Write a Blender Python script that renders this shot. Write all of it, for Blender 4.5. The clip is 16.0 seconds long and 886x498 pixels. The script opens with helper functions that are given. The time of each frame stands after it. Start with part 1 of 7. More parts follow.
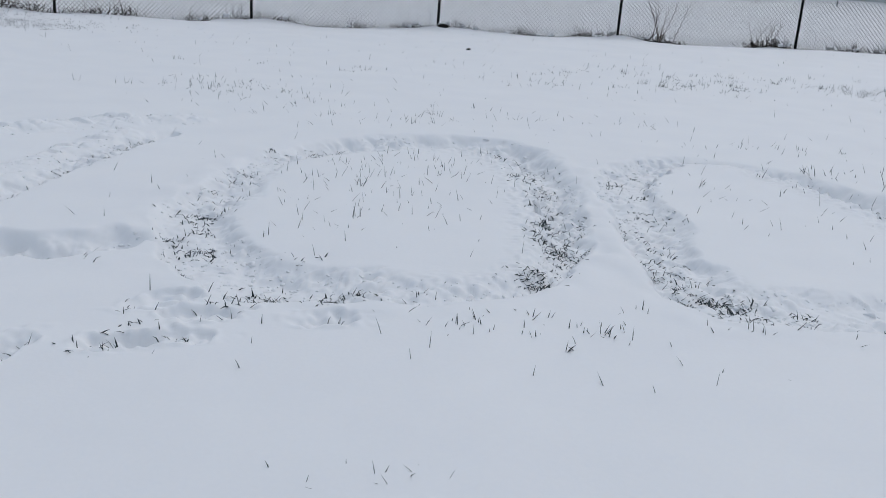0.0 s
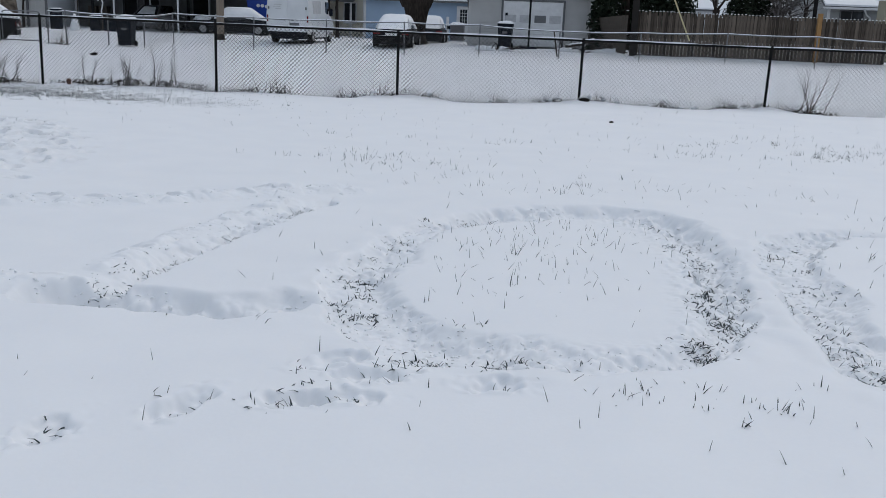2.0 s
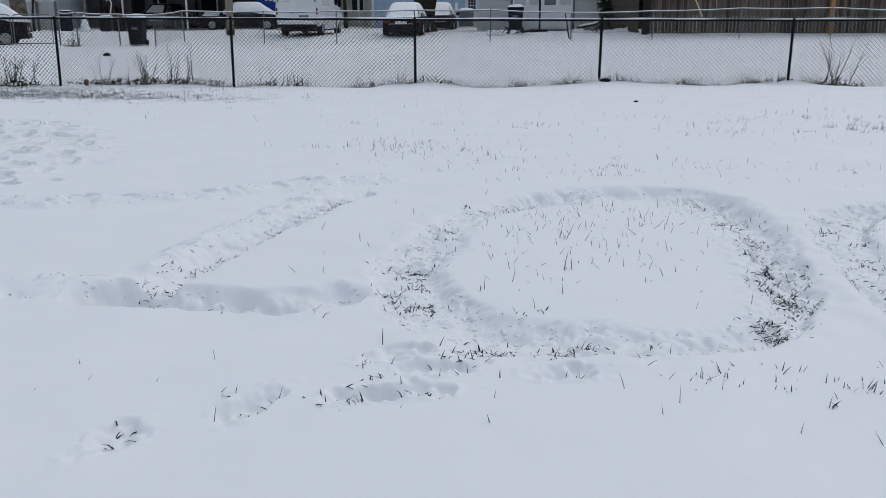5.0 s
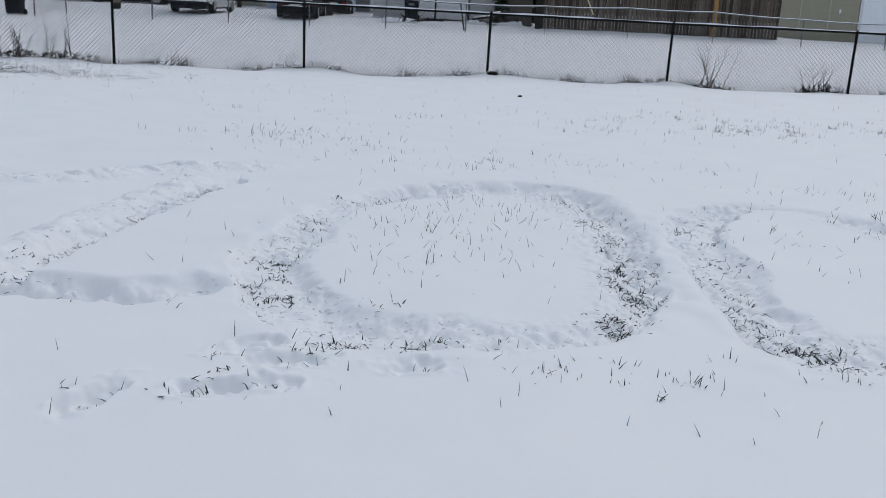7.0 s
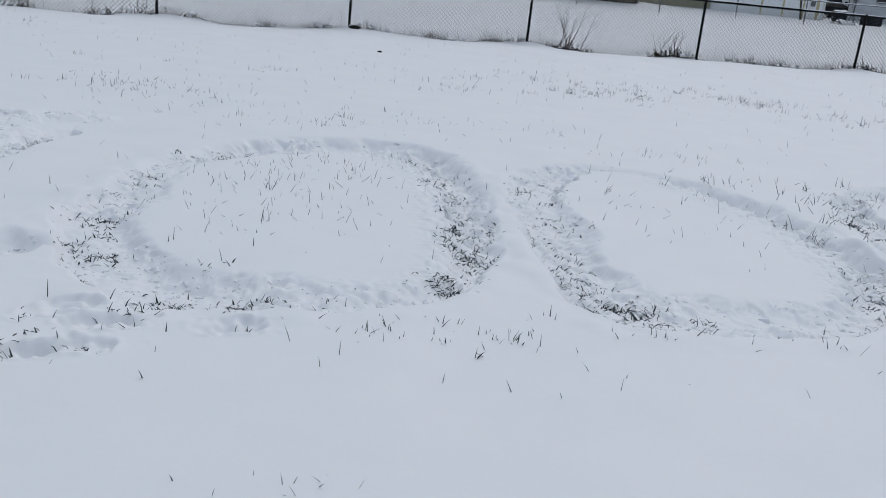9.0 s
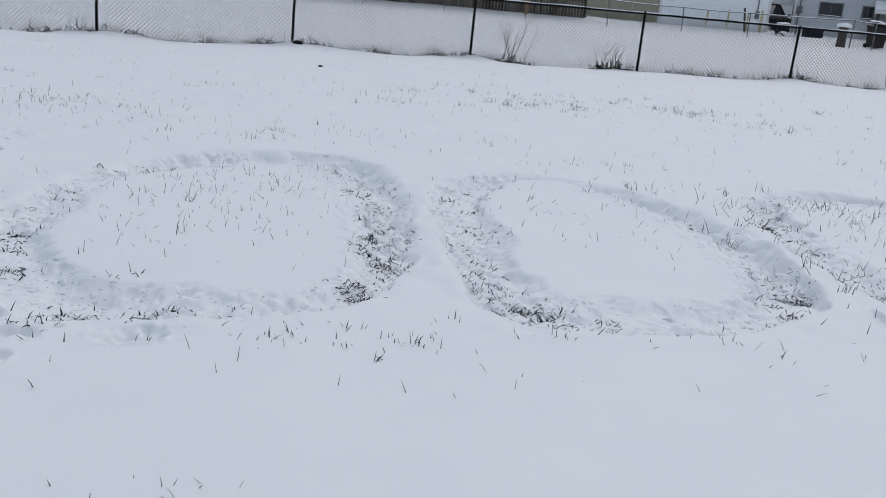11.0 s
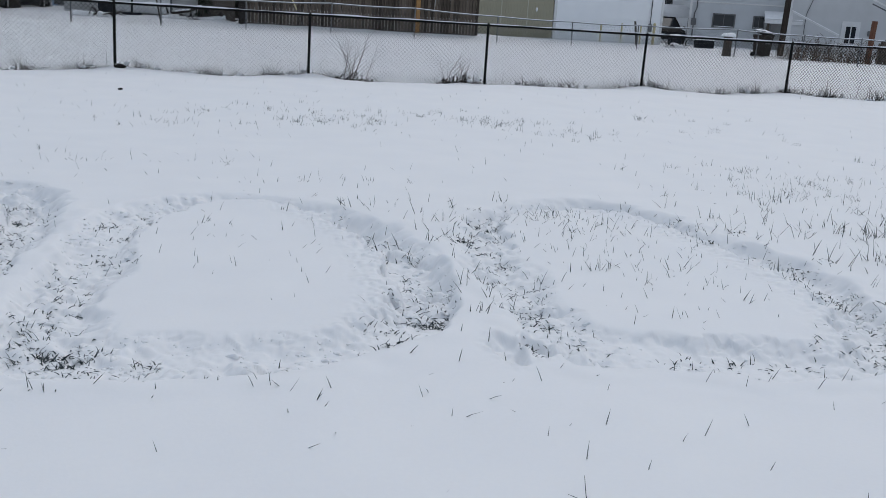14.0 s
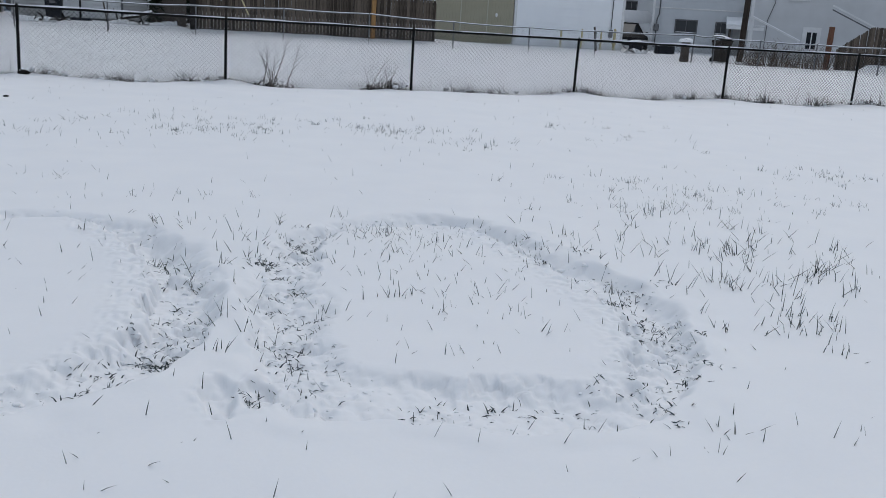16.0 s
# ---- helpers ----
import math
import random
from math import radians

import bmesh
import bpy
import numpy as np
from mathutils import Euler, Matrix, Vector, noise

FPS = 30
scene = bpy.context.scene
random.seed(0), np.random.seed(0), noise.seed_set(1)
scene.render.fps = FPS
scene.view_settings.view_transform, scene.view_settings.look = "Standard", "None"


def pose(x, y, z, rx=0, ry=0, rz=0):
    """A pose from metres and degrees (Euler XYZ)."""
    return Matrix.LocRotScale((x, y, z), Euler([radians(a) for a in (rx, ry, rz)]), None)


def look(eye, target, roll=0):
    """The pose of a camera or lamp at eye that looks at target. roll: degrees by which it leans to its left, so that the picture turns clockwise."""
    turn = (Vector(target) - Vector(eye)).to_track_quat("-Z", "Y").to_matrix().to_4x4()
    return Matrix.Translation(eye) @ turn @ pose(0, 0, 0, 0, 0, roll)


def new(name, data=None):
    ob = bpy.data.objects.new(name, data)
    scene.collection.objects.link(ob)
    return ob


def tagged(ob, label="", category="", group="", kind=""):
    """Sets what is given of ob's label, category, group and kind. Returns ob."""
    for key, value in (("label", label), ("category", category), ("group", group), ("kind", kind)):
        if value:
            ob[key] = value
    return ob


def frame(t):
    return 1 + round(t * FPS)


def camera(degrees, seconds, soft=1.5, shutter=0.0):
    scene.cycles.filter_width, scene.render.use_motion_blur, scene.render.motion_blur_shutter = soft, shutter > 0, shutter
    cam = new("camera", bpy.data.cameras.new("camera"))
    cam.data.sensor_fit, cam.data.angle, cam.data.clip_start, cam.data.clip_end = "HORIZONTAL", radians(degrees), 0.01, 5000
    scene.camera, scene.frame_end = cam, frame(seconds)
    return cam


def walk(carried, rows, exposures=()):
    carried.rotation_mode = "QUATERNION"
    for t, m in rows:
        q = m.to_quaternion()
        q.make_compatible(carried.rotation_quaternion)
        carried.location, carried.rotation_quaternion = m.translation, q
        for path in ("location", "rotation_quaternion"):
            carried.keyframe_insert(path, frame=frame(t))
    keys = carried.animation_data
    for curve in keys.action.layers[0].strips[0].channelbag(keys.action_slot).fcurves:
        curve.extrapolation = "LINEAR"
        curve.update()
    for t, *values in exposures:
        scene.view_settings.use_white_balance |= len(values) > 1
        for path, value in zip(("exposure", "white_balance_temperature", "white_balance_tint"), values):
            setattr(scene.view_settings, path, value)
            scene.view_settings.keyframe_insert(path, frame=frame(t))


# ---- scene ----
cam = camera(52.0, 16.0, soft=0.62)
PATH = [
    (0, (0.283, 0.232, 1.375), (0.396, 2.13, 0.755), 3.6),
    (0.5, (0.255, 0.227, 1.377), (0.207, 2.137, 0.788), 2.4),
    (1, (0.23, 0.224, 1.383), (0.121, 2.145, 0.835), 3.3),
    (1.5, (0.191, 0.238, 1.365), (0.04, 2.164, 0.847), 2.8),
    (2, (0.144, 0.212, 1.348), (-0.037, 2.145, 0.868), 2.2),
    (2.5, (0.067, 0.227, 1.336), (-0.117, 2.166, 0.882), 1.3),
    (3, (-0.032, 0.251, 1.318), (-0.236, 2.189, 0.867), 0.3),
    (3.5, (-0.092, 0.268, 1.313), (-0.304, 2.203, 0.855), -0.3),
    (3.7, (-0.1, 0.285, 1.298), (-0.317, 2.218, 0.837), -0.3),
    (5.8, (-0.001, 0.262, 1.34), (-0.191, 2.18, 0.809), 0.4),
    (6, (0.015, 0.256, 1.342), (-0.158, 2.176, 0.809), 0.6),
    (6.5, (0.065, 0.235, 1.361), (-0.025, 2.162, 0.832), 1.5),
    (7, (0.106, 0.247, 1.368), (0.128, 2.175, 0.839), 2.9),
    (7.5, (0.152, 0.256, 1.378), (0.243, 2.178, 0.831), 3.7),
    (8, (0.194, 0.231, 1.388), (0.364, 2.143, 0.825), 4.3),
    (8.5, (0.242, 0.246, 1.39), (0.511, 2.139, 0.804), 5.1),
    (9, (0.281, 0.237, 1.396), (0.59, 2.119, 0.794), 5.7),
    (9.5, (0.326, 0.216, 1.399), (0.688, 2.089, 0.796), 6.3),
    (9.7, (0.342, 0.206, 1.399), (0.727, 2.073, 0.794), 6.3),
    (11.8, (0.786, 0.112, 1.393), (1.185, 2.0, 0.866), 4.8),
    (12, (0.894, 0.136, 1.385), (1.303, 2.023, 0.864), 4.7),
    (12.5, (1.212, 0.234, 1.365), (1.674, 2.11, 0.852), 4.3),
    (13, (1.572, 0.264, 1.374), (2.08, 2.132, 0.873), 3.3),
    (13.5, (1.92, 0.306, 1.358), (2.434, 2.17, 0.845), 4.1),
    (14, (2.237, 0.386, 1.349), (2.764, 2.249, 0.844), 3.6),
    (14.5, (2.586, 0.418, 1.371), (3.111, 2.282, 0.872), 3.4),
    (15, (2.87, 0.533, 1.35), (3.416, 2.394, 0.86), 3.5),
    (15.5, (3.103, 0.592, 1.349), (3.671, 2.447, 0.862), 3.3),
    (16, (3.325, 0.623, 1.368), (3.895, 2.476, 0.879), 3.6),
]
walk(cam, [(t, look(eye, target, roll)) for t, eye, target, roll in PATH],
     exposures=[(0, -.05), (.5, 0), (1.5, -.01), (2, .03), (2.5, .03), (3, -.03), (3.5, .02), (6, 0), (8, 0), (8.5, -.06), (9.5, -.05), (12, .01), (12.5, -.04), (13, .01), (13.5, -.04), (16, -.04)])

# ---- light ----
SUN_EL, SUN_AZ = 55.0, 40.0
world = bpy.data.worlds.new("overcast_sky")
scene.world = world
world.use_nodes = True
wn, wl = world.node_tree.nodes, world.node_tree.links
sky = wn.new("ShaderNodeTexSky")
sky.sky_type, sky.sun_disc = "NISHITA", False
sky.sun_elevation, sky.sun_rotation = radians(SUN_EL), radians(SUN_AZ)
sky.air_density, sky.dust_density, sky.ozone_density = 1.0, 6.0, 1.0
clear = wn["Background"]
clear.inputs["Strength"].default_value = 0.018
wl.new(sky.outputs[0], clear.inputs["Color"])
cloud = wn.new("ShaderNodeBackground")
cloud.inputs["Color"].default_value, cloud.inputs["Strength"].default_value = (0.71, 0.83, 1.002, 1), 0.525
both = wn.new("ShaderNodeAddShader")
wl.new(clear.outputs[0], both.inputs[0])
wl.new(cloud.outputs[0], both.inputs[1])
wl.new(both.outputs[0], wn["World Output"].inputs["Surface"])
sun = new("sun", bpy.data.lights.new("sun", "SUN"))
sun.data.energy, sun.data.angle, sun.data.color = 0.6, radians(45), (1.0, 0.99, 0.98)
sun.matrix_world = look((0, 0, 0), (-math.sin(radians(SUN_AZ)) * math.cos(radians(SUN_EL)), -math.cos(radians(SUN_AZ)) * math.cos(radians(SUN_EL)), -math.sin(radians(SUN_EL))))

# ---- materials ----


def material(name, colour, rough=0.7, metal=0.0, other=None, scale=6.0, amount=0.5, bump=0.15, fine=90.0, island=False, per_object=False, stretch=(1, 1, 1)):
    """Two scales of colour variation between colour and other, with a fine relief."""
    m = bpy.data.materials.new(name)
    m.use_nodes = True
    n, l = m.node_tree.nodes, m.node_tree.links
    b = n["Principled BSDF"]
    b.inputs["Roughness"].default_value, b.inputs["Metallic"].default_value = rough, metal
    other = other or tuple(c * 0.72 for c in colour)
    if max(colour) < 0.1 and rough > 0.55:
        b.inputs["Specular IOR Level"].default_value = 0.06
    co = n.new("ShaderNodeTexCoord")
    mp = n.new("ShaderNodeMapping")
    mp.inputs["Scale"].default_value = stretch
    l.new(co.outputs["Object"], mp.inputs[0])
    big = n.new("ShaderNodeTexNoise")
    big.inputs["Scale"].default_value, big.inputs["Detail"].default_value = scale, 4
    l.new(mp.outputs[0], big.inputs["Vector"])
    small = n.new("ShaderNodeTexNoise")
    small.inputs["Scale"].default_value, small.inputs["Detail"].default_value = fine, 2
    l.new(mp.outputs[0], small.inputs["Vector"])
    add = n.new("ShaderNodeMath")
    add.operation = "MULTIPLY_ADD"
    l.new(small.outputs[0], add.inputs[0])
    add.inputs[1].default_value = 0.35
    l.new(big.outputs[0], add.inputs[2])
    src = add.outputs[0]
    if island or per_object:
        extra = n.new("ShaderNodeNewGeometry") if island else n.new("ShaderNodeObjectInfo")
        mix2 = n.new("ShaderNodeMath")
        mix2.operation = "MULTIPLY_ADD"
        l.new(extra.outputs["Random Per Island" if island else "Random"], mix2.inputs[0])
        mix2.inputs[1].default_value = 0.6
        sub = n.new("ShaderNodeMath")
        sub.operation = "SUBTRACT"
        l.new(src, sub.inputs[0])
        sub.inputs[1].default_value = 0.3
        l.new(sub.outputs[0], mix2.inputs[2])
        src = mix2.outputs[0]
    ramp = n.new("ShaderNodeMapRange")
    ramp.inputs["From Min"].default_value, ramp.inputs["From Max"].default_value = 0.4, 0.95
    ramp.inputs["To Max"].default_value = 2 * amount
    l.new(src, ramp.inputs[0])
    mix = n.new("ShaderNodeMix")
    mix.data_type = "RGBA"
    l.new(ramp.outputs[0], mix.inputs[0])
    mix.inputs[6].default_value, mix.inputs[7].default_value = (*colour, 1), (*other, 1)
    l.new(mix.outputs[2], b.inputs["Base Color"])
    if bump:
        bp = n.new("ShaderNodeBump")
        bp.inputs["Strength"].default_value, bp.inputs["Distance"].default_value = bump, 0.01
        l.new(add.outputs[0], bp.inputs["Height"])
        l.new(bp.outputs[0], b.inputs["Normal"])
    return m


def glass(name):
    m = bpy.data.materials.new(name)
    m.use_nodes = True
    b = m.node_tree.nodes["Principled BSDF"]
    b.inputs["Base Color"].default_value = (0.02, 0.023, 0.027, 1)
    b.inputs["Roughness"].default_value = 0.08
    return m


SNOW = material("snow", (0.84, 0.845, 0.855), 0.62, other=(0.8, 0.81, 0.83), scale=2.2, bump=0.12, fine=55)
for b_ in (SNOW,):
    b_ = b_.node_tree.nodes["Principled BSDF"]
    b_.inputs["Subsurface Weight"].default_value, b_.inputs["Subsurface Scale"].default_value = 0.15, 0.006
    b_.inputs["Subsurface Radius"].default_value = (0.9, 1.0, 1.1)
SNOW_CAP = material("settled_snow", (0.85, 0.855, 0.865), 0.65, other=(0.79, 0.8, 0.82), scale=5, bump=0.2, fine=40)
GRASS = material("winter_grass", (0.04, 0.05, 0.048), 0.75, other=(0.13, 0.145, 0.14), scale=8, amount=0.5, bump=0, island=True)
GRASS_PALE = material("frosted_winter_grass", (0.085, 0.097, 0.095), 0.75, other=(0.27, 0.285, 0.28), scale=8, amount=0.5, bump=0, island=True)
GRASS_DARK = material("wet_trodden_grass", (0.022, 0.031, 0.034), 0.75, other=(0.11, 0.128, 0.132), scale=8, amount=0.5, bump=0, island=True)
WEED = material("dead_weed", (0.02, 0.018, 0.017), 0.85, other=(0.085, 0.075, 0.067), scale=9, amount=0.5, bump=0, island=True)
BRAMBLE = material("brown_bramble", (0.05, 0.036, 0.028), 0.85, other=(0.16, 0.12, 0.09), scale=5, amount=0.5, bump=0, island=True)
RED_STEM = material("reddish_stem", (0.09, 0.045, 0.03), 0.75, other=(0.05, 0.035, 0.03), scale=9, bump=0)
BLACK_METAL = material("black_coated_steel", (0.008, 0.008, 0.009), 0.75, other=(0.02, 0.019, 0.018), scale=7, bump=0.1)
BLACK_WIRE = material("black_coated_wire", (0.012, 0.012, 0.013), 0.75, other=(0.028, 0.027, 0.026), scale=3, bump=0)
GALV = material("weathered_galvanised_steel", (0.2, 0.205, 0.21), 0.5, 0.4, other=(0.12, 0.12, 0.125), scale=6, bump=0.1)
GALV_WIRE = material("galvanised_wire", (0.16, 0.165, 0.17), 0.55, 0.3, other=(0.1, 0.1, 0.1), scale=4, bump=0)
PICKET = material("weathered_picket_wood", (0.042, 0.034, 0.028), 0.85, other=(0.15, 0.123, 0.1), scale=3, bump=0.4, fine=40, per_object=True, stretch=(6, 6, 1))
# Pale colour for the bright background seen between the pickets.
GAP_PALE = material("pale_gap_background", (0.17, 0.15, 0.13), 0.85, other=(0.36, 0.33, 0.29), scale=3, bump=0.4, fine=40, per_object=True, stretch=(6, 6, 1))
DARK_WOOD = material("dark_weathered_wood", (0.06, 0.05, 0.043), 0.85, other=(0.11, 0.095, 0.08), scale=4, bump=0.4, stretch=(6, 6, 1))
ORANGE_WOOD = material("fresh_tan_wood", (0.36, 0.2, 0.07), 0.8, other=(0.25, 0.13, 0.05), scale=3, bump=0.3, stretch=(6, 6, 1))
RUSTY = material("rust_brown_wood", (0.18, 0.075, 0.038), 0.85, other=(0.08, 0.035, 0.022), scale=5, bump=0.4, stretch=(4, 4, 1))
POLE_WOOD = material("creosoted_pole_wood", (0.055, 0.045, 0.038), 0.85, other=(0.03, 0.025, 0.022), scale=3, bump=0.5, stretch=(6, 6, 0.6))
TAN_POLE = material("pale_pole_wood", (0.24, 0.195, 0.15), 0.85, other=(0.15, 0.12, 0.095), scale=3, bump=0.5, stretch=(6, 6, 0.6))
BARK = material("dark_bark", (0.016, 0.013, 0.011), 0.9, other=(0.05, 0.04, 0.034), scale=5, bump=0.8, fine=25, stretch=(3, 3, 0.8))
TWIG = material("grey_brown_twigs", (0.06, 0.052, 0.047), 0.9, other=(0.16, 0.15, 0.145), scale=4, bump=0, island=True)
BARK_MOTTLED = material("mottled_sycamore_bark", (0.016, 0.012, 0.01), 0.9, other=(0.3, 0.25, 0.2), scale=4.5, amount=0.36, bump=0.6, fine=25)
DIM_SIDING = material("dim_grey_siding", (0.12, 0.12, 0.122), 0.75, other=(0.07, 0.07, 0.072), scale=2, bump=0.2)
NEEDLES = material("evergreen_needles", (0.009, 0.014, 0.009), 0.8, other=(0.032, 0.042, 0.028), scale=3, bump=0, island=True)
GREY_SIDING = material("pale_grey_siding", (0.46, 0.455, 0.445), 0.6, other=(0.38, 0.375, 0.365), scale=1.2, bump=0.1)
WHITE_SIDING = material("white_vinyl_siding", (0.88, 0.89, 0.9), 0.5, other=(0.82, 0.83, 0.85), scale=1.1, bump=0.08)
BLUEGREY_SIDING = material("blue_grey_siding", (0.58, 0.6, 0.62), 0.6, other=(0.5, 0.52, 0.54), scale=1.1, bump=0.1)
STUCCO_GREY = material("grey_stucco", (0.58, 0.585, 0.595), 0.8, other=(0.51, 0.515, 0.52), scale=1.1, bump=0.3)
BLUE_SIDING = material("pale_blue_siding", (0.36, 0.47, 0.6), 0.6, other=(0.31, 0.41, 0.53), scale=1.2, bump=0.1)
CREAM_SIDING = material("cream_siding", (0.72, 0.68, 0.58), 0.65, other=(0.62, 0.58, 0.49), scale=1.2, bump=0.1)
DULL_SIDING = material("dull_olive_siding", (0.36, 0.365, 0.36), 0.7, other=(0.29, 0.295, 0.29), scale=1.2, bump=0.1)
OLIVE = material("olive_sheet_steel", (0.33, 0.305, 0.22), 0.5, other=(0.28, 0.26, 0.185), scale=1.0, bump=0.05)
OLIVE_SEAM = material("pale_olive_trim", (0.5, 0.48, 0.38), 0.5, scale=2, bump=0.05)
WHITE_PAINT = material("white_trim_paint", (0.72, 0.72, 0.72), 0.5, other=(0.6, 0.6, 0.6), scale=4, bump=0.1)
GREY_TRIM = material("dark_grey_trim", (0.12, 0.12, 0.125), 0.6, scale=4, bump=0.1)
DARK_WALL = material("dark_grey_board_wall", (0.01, 0.01, 0.011), 0.75, other=(0.024, 0.024, 0.026), scale=2, bump=0.2)
MID_WALL = material("mid_grey_panel", (0.16, 0.165, 0.17), 0.7, scale=2, bump=0.1)
BLACK_PLASTIC = material("dark_bin_plastic", (0.006, 0.008, 0.012), 0.6, other=(0.014, 0.017, 0.024), scale=4, bump=0.1)
BROWN_PLASTIC = material("brown_bin_plastic", (0.025, 0.02, 0.018), 0.6, other=(0.045, 0.038, 0.033), scale=5, bump=0.1)
RUBBER = material("tyre_rubber", (0.012, 0.012, 0.012), 0.8, scale=8, bump=0.3)
ALLOY = material("grey_alloy", (0.35, 0.35, 0.36), 0.35, 0.7, scale=8, bump=0.05)
WHITE_CAR = material("white_car_paint", (0.66, 0.67, 0.68), 0.3, other=(0.56, 0.57, 0.58), scale=1.5, bump=0)
BLACK_CAR = material("black_car_paint", (0.007, 0.007, 0.008), 0.6, other=(0.012, 0.012, 0.013), scale=1.5, bump=0)
GREY_CAR = material("dark_grey_car_paint", (0.018, 0.02, 0.023), 0.6, other=(0.012, 0.013, 0.015), scale=1.5, bump=0)
RED_LENS = material("red_lamp_lens", (0.17, 0.015, 0.015), 0.25, scale=5, bump=0)
CLEAR_LENS = material("clear_lamp_lens", (0.5, 0.5, 0.5), 0.2, scale=5, bump=0)
BLUE_BOX = material("deep_blue_paint", (0.015, 0.06, 0.36), 0.4, other=(0.012, 0.045, 0.27), scale=2, bump=0.05)
YELLOW = material("faded_yellow_paint", (0.52, 0.44, 0.22), 0.55, other=(0.45, 0.4, 0.26), scale=5, bump=0.1)
CLOD = material("dark_soil_clod", (0.02, 0.018, 0.016), 0.9, scale=20, bump=0.4)
TERRACOTTA = material("terracotta_clay", (0.11, 0.06, 0.045), 0.8, scale=15, bump=0.3)
STONE = material("stump_wood", (0.1, 0.08, 0.062), 0.9, other=(0.045, 0.037, 0.03), scale=7, bump=0.5)
GLASS = glass("dark_window_glass")
DARK_ROOM = material("dark_shadowed_timber", (0.03, 0.027, 0.025), 0.85, scale=3, bump=0.1)
BEIGE = material("beige_lettering_paint", (0.55, 0.55, 0.56), 0.6, scale=6, bump=0)

# ---- the shape of the snow ----
rng = np.random.default_rng(7)
TABLE = rng.random((128, 128))


def vnoise(x, y, size, dx=0.0):
    """Smooth value noise between -1 and 1 with lumps of the given size in metres."""
    u, v = x / size + dx + 500.3, y / size + dx * 1.7 + 500.7
    i, j = np.floor(u).astype(int), np.floor(v).astype(int)
    f, g = u - i, v - j
    f, g = f * f * (3 - 2 * f), g * g * (3 - 2 * g)
    i0, i1, j0, j1 = i % 128, (i + 1) % 128, j % 128, (j + 1) % 128
    a = TABLE[i0, j0] * (1 - f) + TABLE[i1, j0] * f
    b = TABLE[i0, j1] * (1 - f) + TABLE[i1, j1] * f
    return 2 * (a * (1 - g) + b * g) - 1


def cells(x, y, size, dx=0.0):
    """Broken clods of the given size in metres: the distance to the middle of the nearest clod, in sizes, and a random number for each clod."""
    u = (x + 0.3 * size * vnoise(x, y, size * 1.3, dx + 2)) / size + dx + 500.3
    v = (y + 0.3 * size * vnoise(x, y, size * 1.3, dx + 7)) / size + dx * 1.7 + 500.7
    i, j = np.floor(u).astype(int), np.floor(v).astype(int)
    best, own = np.full(x.shape, 9.0), np.zeros(x.shape)
    for a in (-1, 0, 1):
        for b in (-1, 0, 1):
            p, q = (i + a) % 128, (j + b) % 128
            d = (i + a + 0.1 + 0.8 * TABLE[p, q] - u) ** 2 + (j + b + 0.1 + 0.8 * TABLE[q, (p + 37) % 128] - v) ** 2
            nearer = d < best
            best, own = np.where(nearer, d, best), np.where(nearer, TABLE[(p * 3 + 11) % 128, (q * 5 + 3) % 128], own)
    return np.sqrt(best), own


def step(a, b, v):
    s = np.clip((v - a) / (b - a), 0, 1)
    return s * s * (3 - 2 * s)


def spline(points, closed=True, n=6):
    """Catmull-Rom curve through a few plan points."""
    p = [Vector(q) for q in points]
    out = []
    k = len(p)
    for i in range(k if closed else k - 1):
        a, b, c, d = (p[(i + o) % k] if closed else p[min(max(i + o, 0), k - 1)] for o in (-1, 0, 1, 2))
        for s in range(n):
            t = s / n
            out.append(0.5 * (2 * b + (c - a) * t + (2 * a - 5 * b + 4 * c - d) * t * t + (3 * b - a - 3 * c + d) * t ** 3))
    if not closed:
        out.append(p[-1])
    return np.array([(q.x, q.y) for q in out])


def distance(x, y, curve, closed=True):
    """Distance to a curve; negative inside a closed one."""
    best = np.full(x.shape, 1e9)
    inside = np.zeros(x.shape, bool)
    k = len(curve)
    for i in range(k if closed else k - 1):
        (ax, ay), (bx_, by_) = curve[i], curve[(i + 1) % k]
        ex, ey = bx_ - ax, by_ - ay
        t = np.clip(((x - ax) * ex + (y - ay) * ey) / (ex * ex + ey * ey + 1e-12), 0, 1)
        best = np.minimum(best, (x - ax - t * ex) ** 2 + (y - ay - t * ey) ** 2)
        if closed:
            cross = (ay > y) != (by_ > y)
            inside ^= cross & (x < ax + (y - ay) * ex / (ey if abs(ey) > 1e-12 else 1e-12))
    best = np.sqrt(best)
    return np.where(inside, -best, best) if closed else best


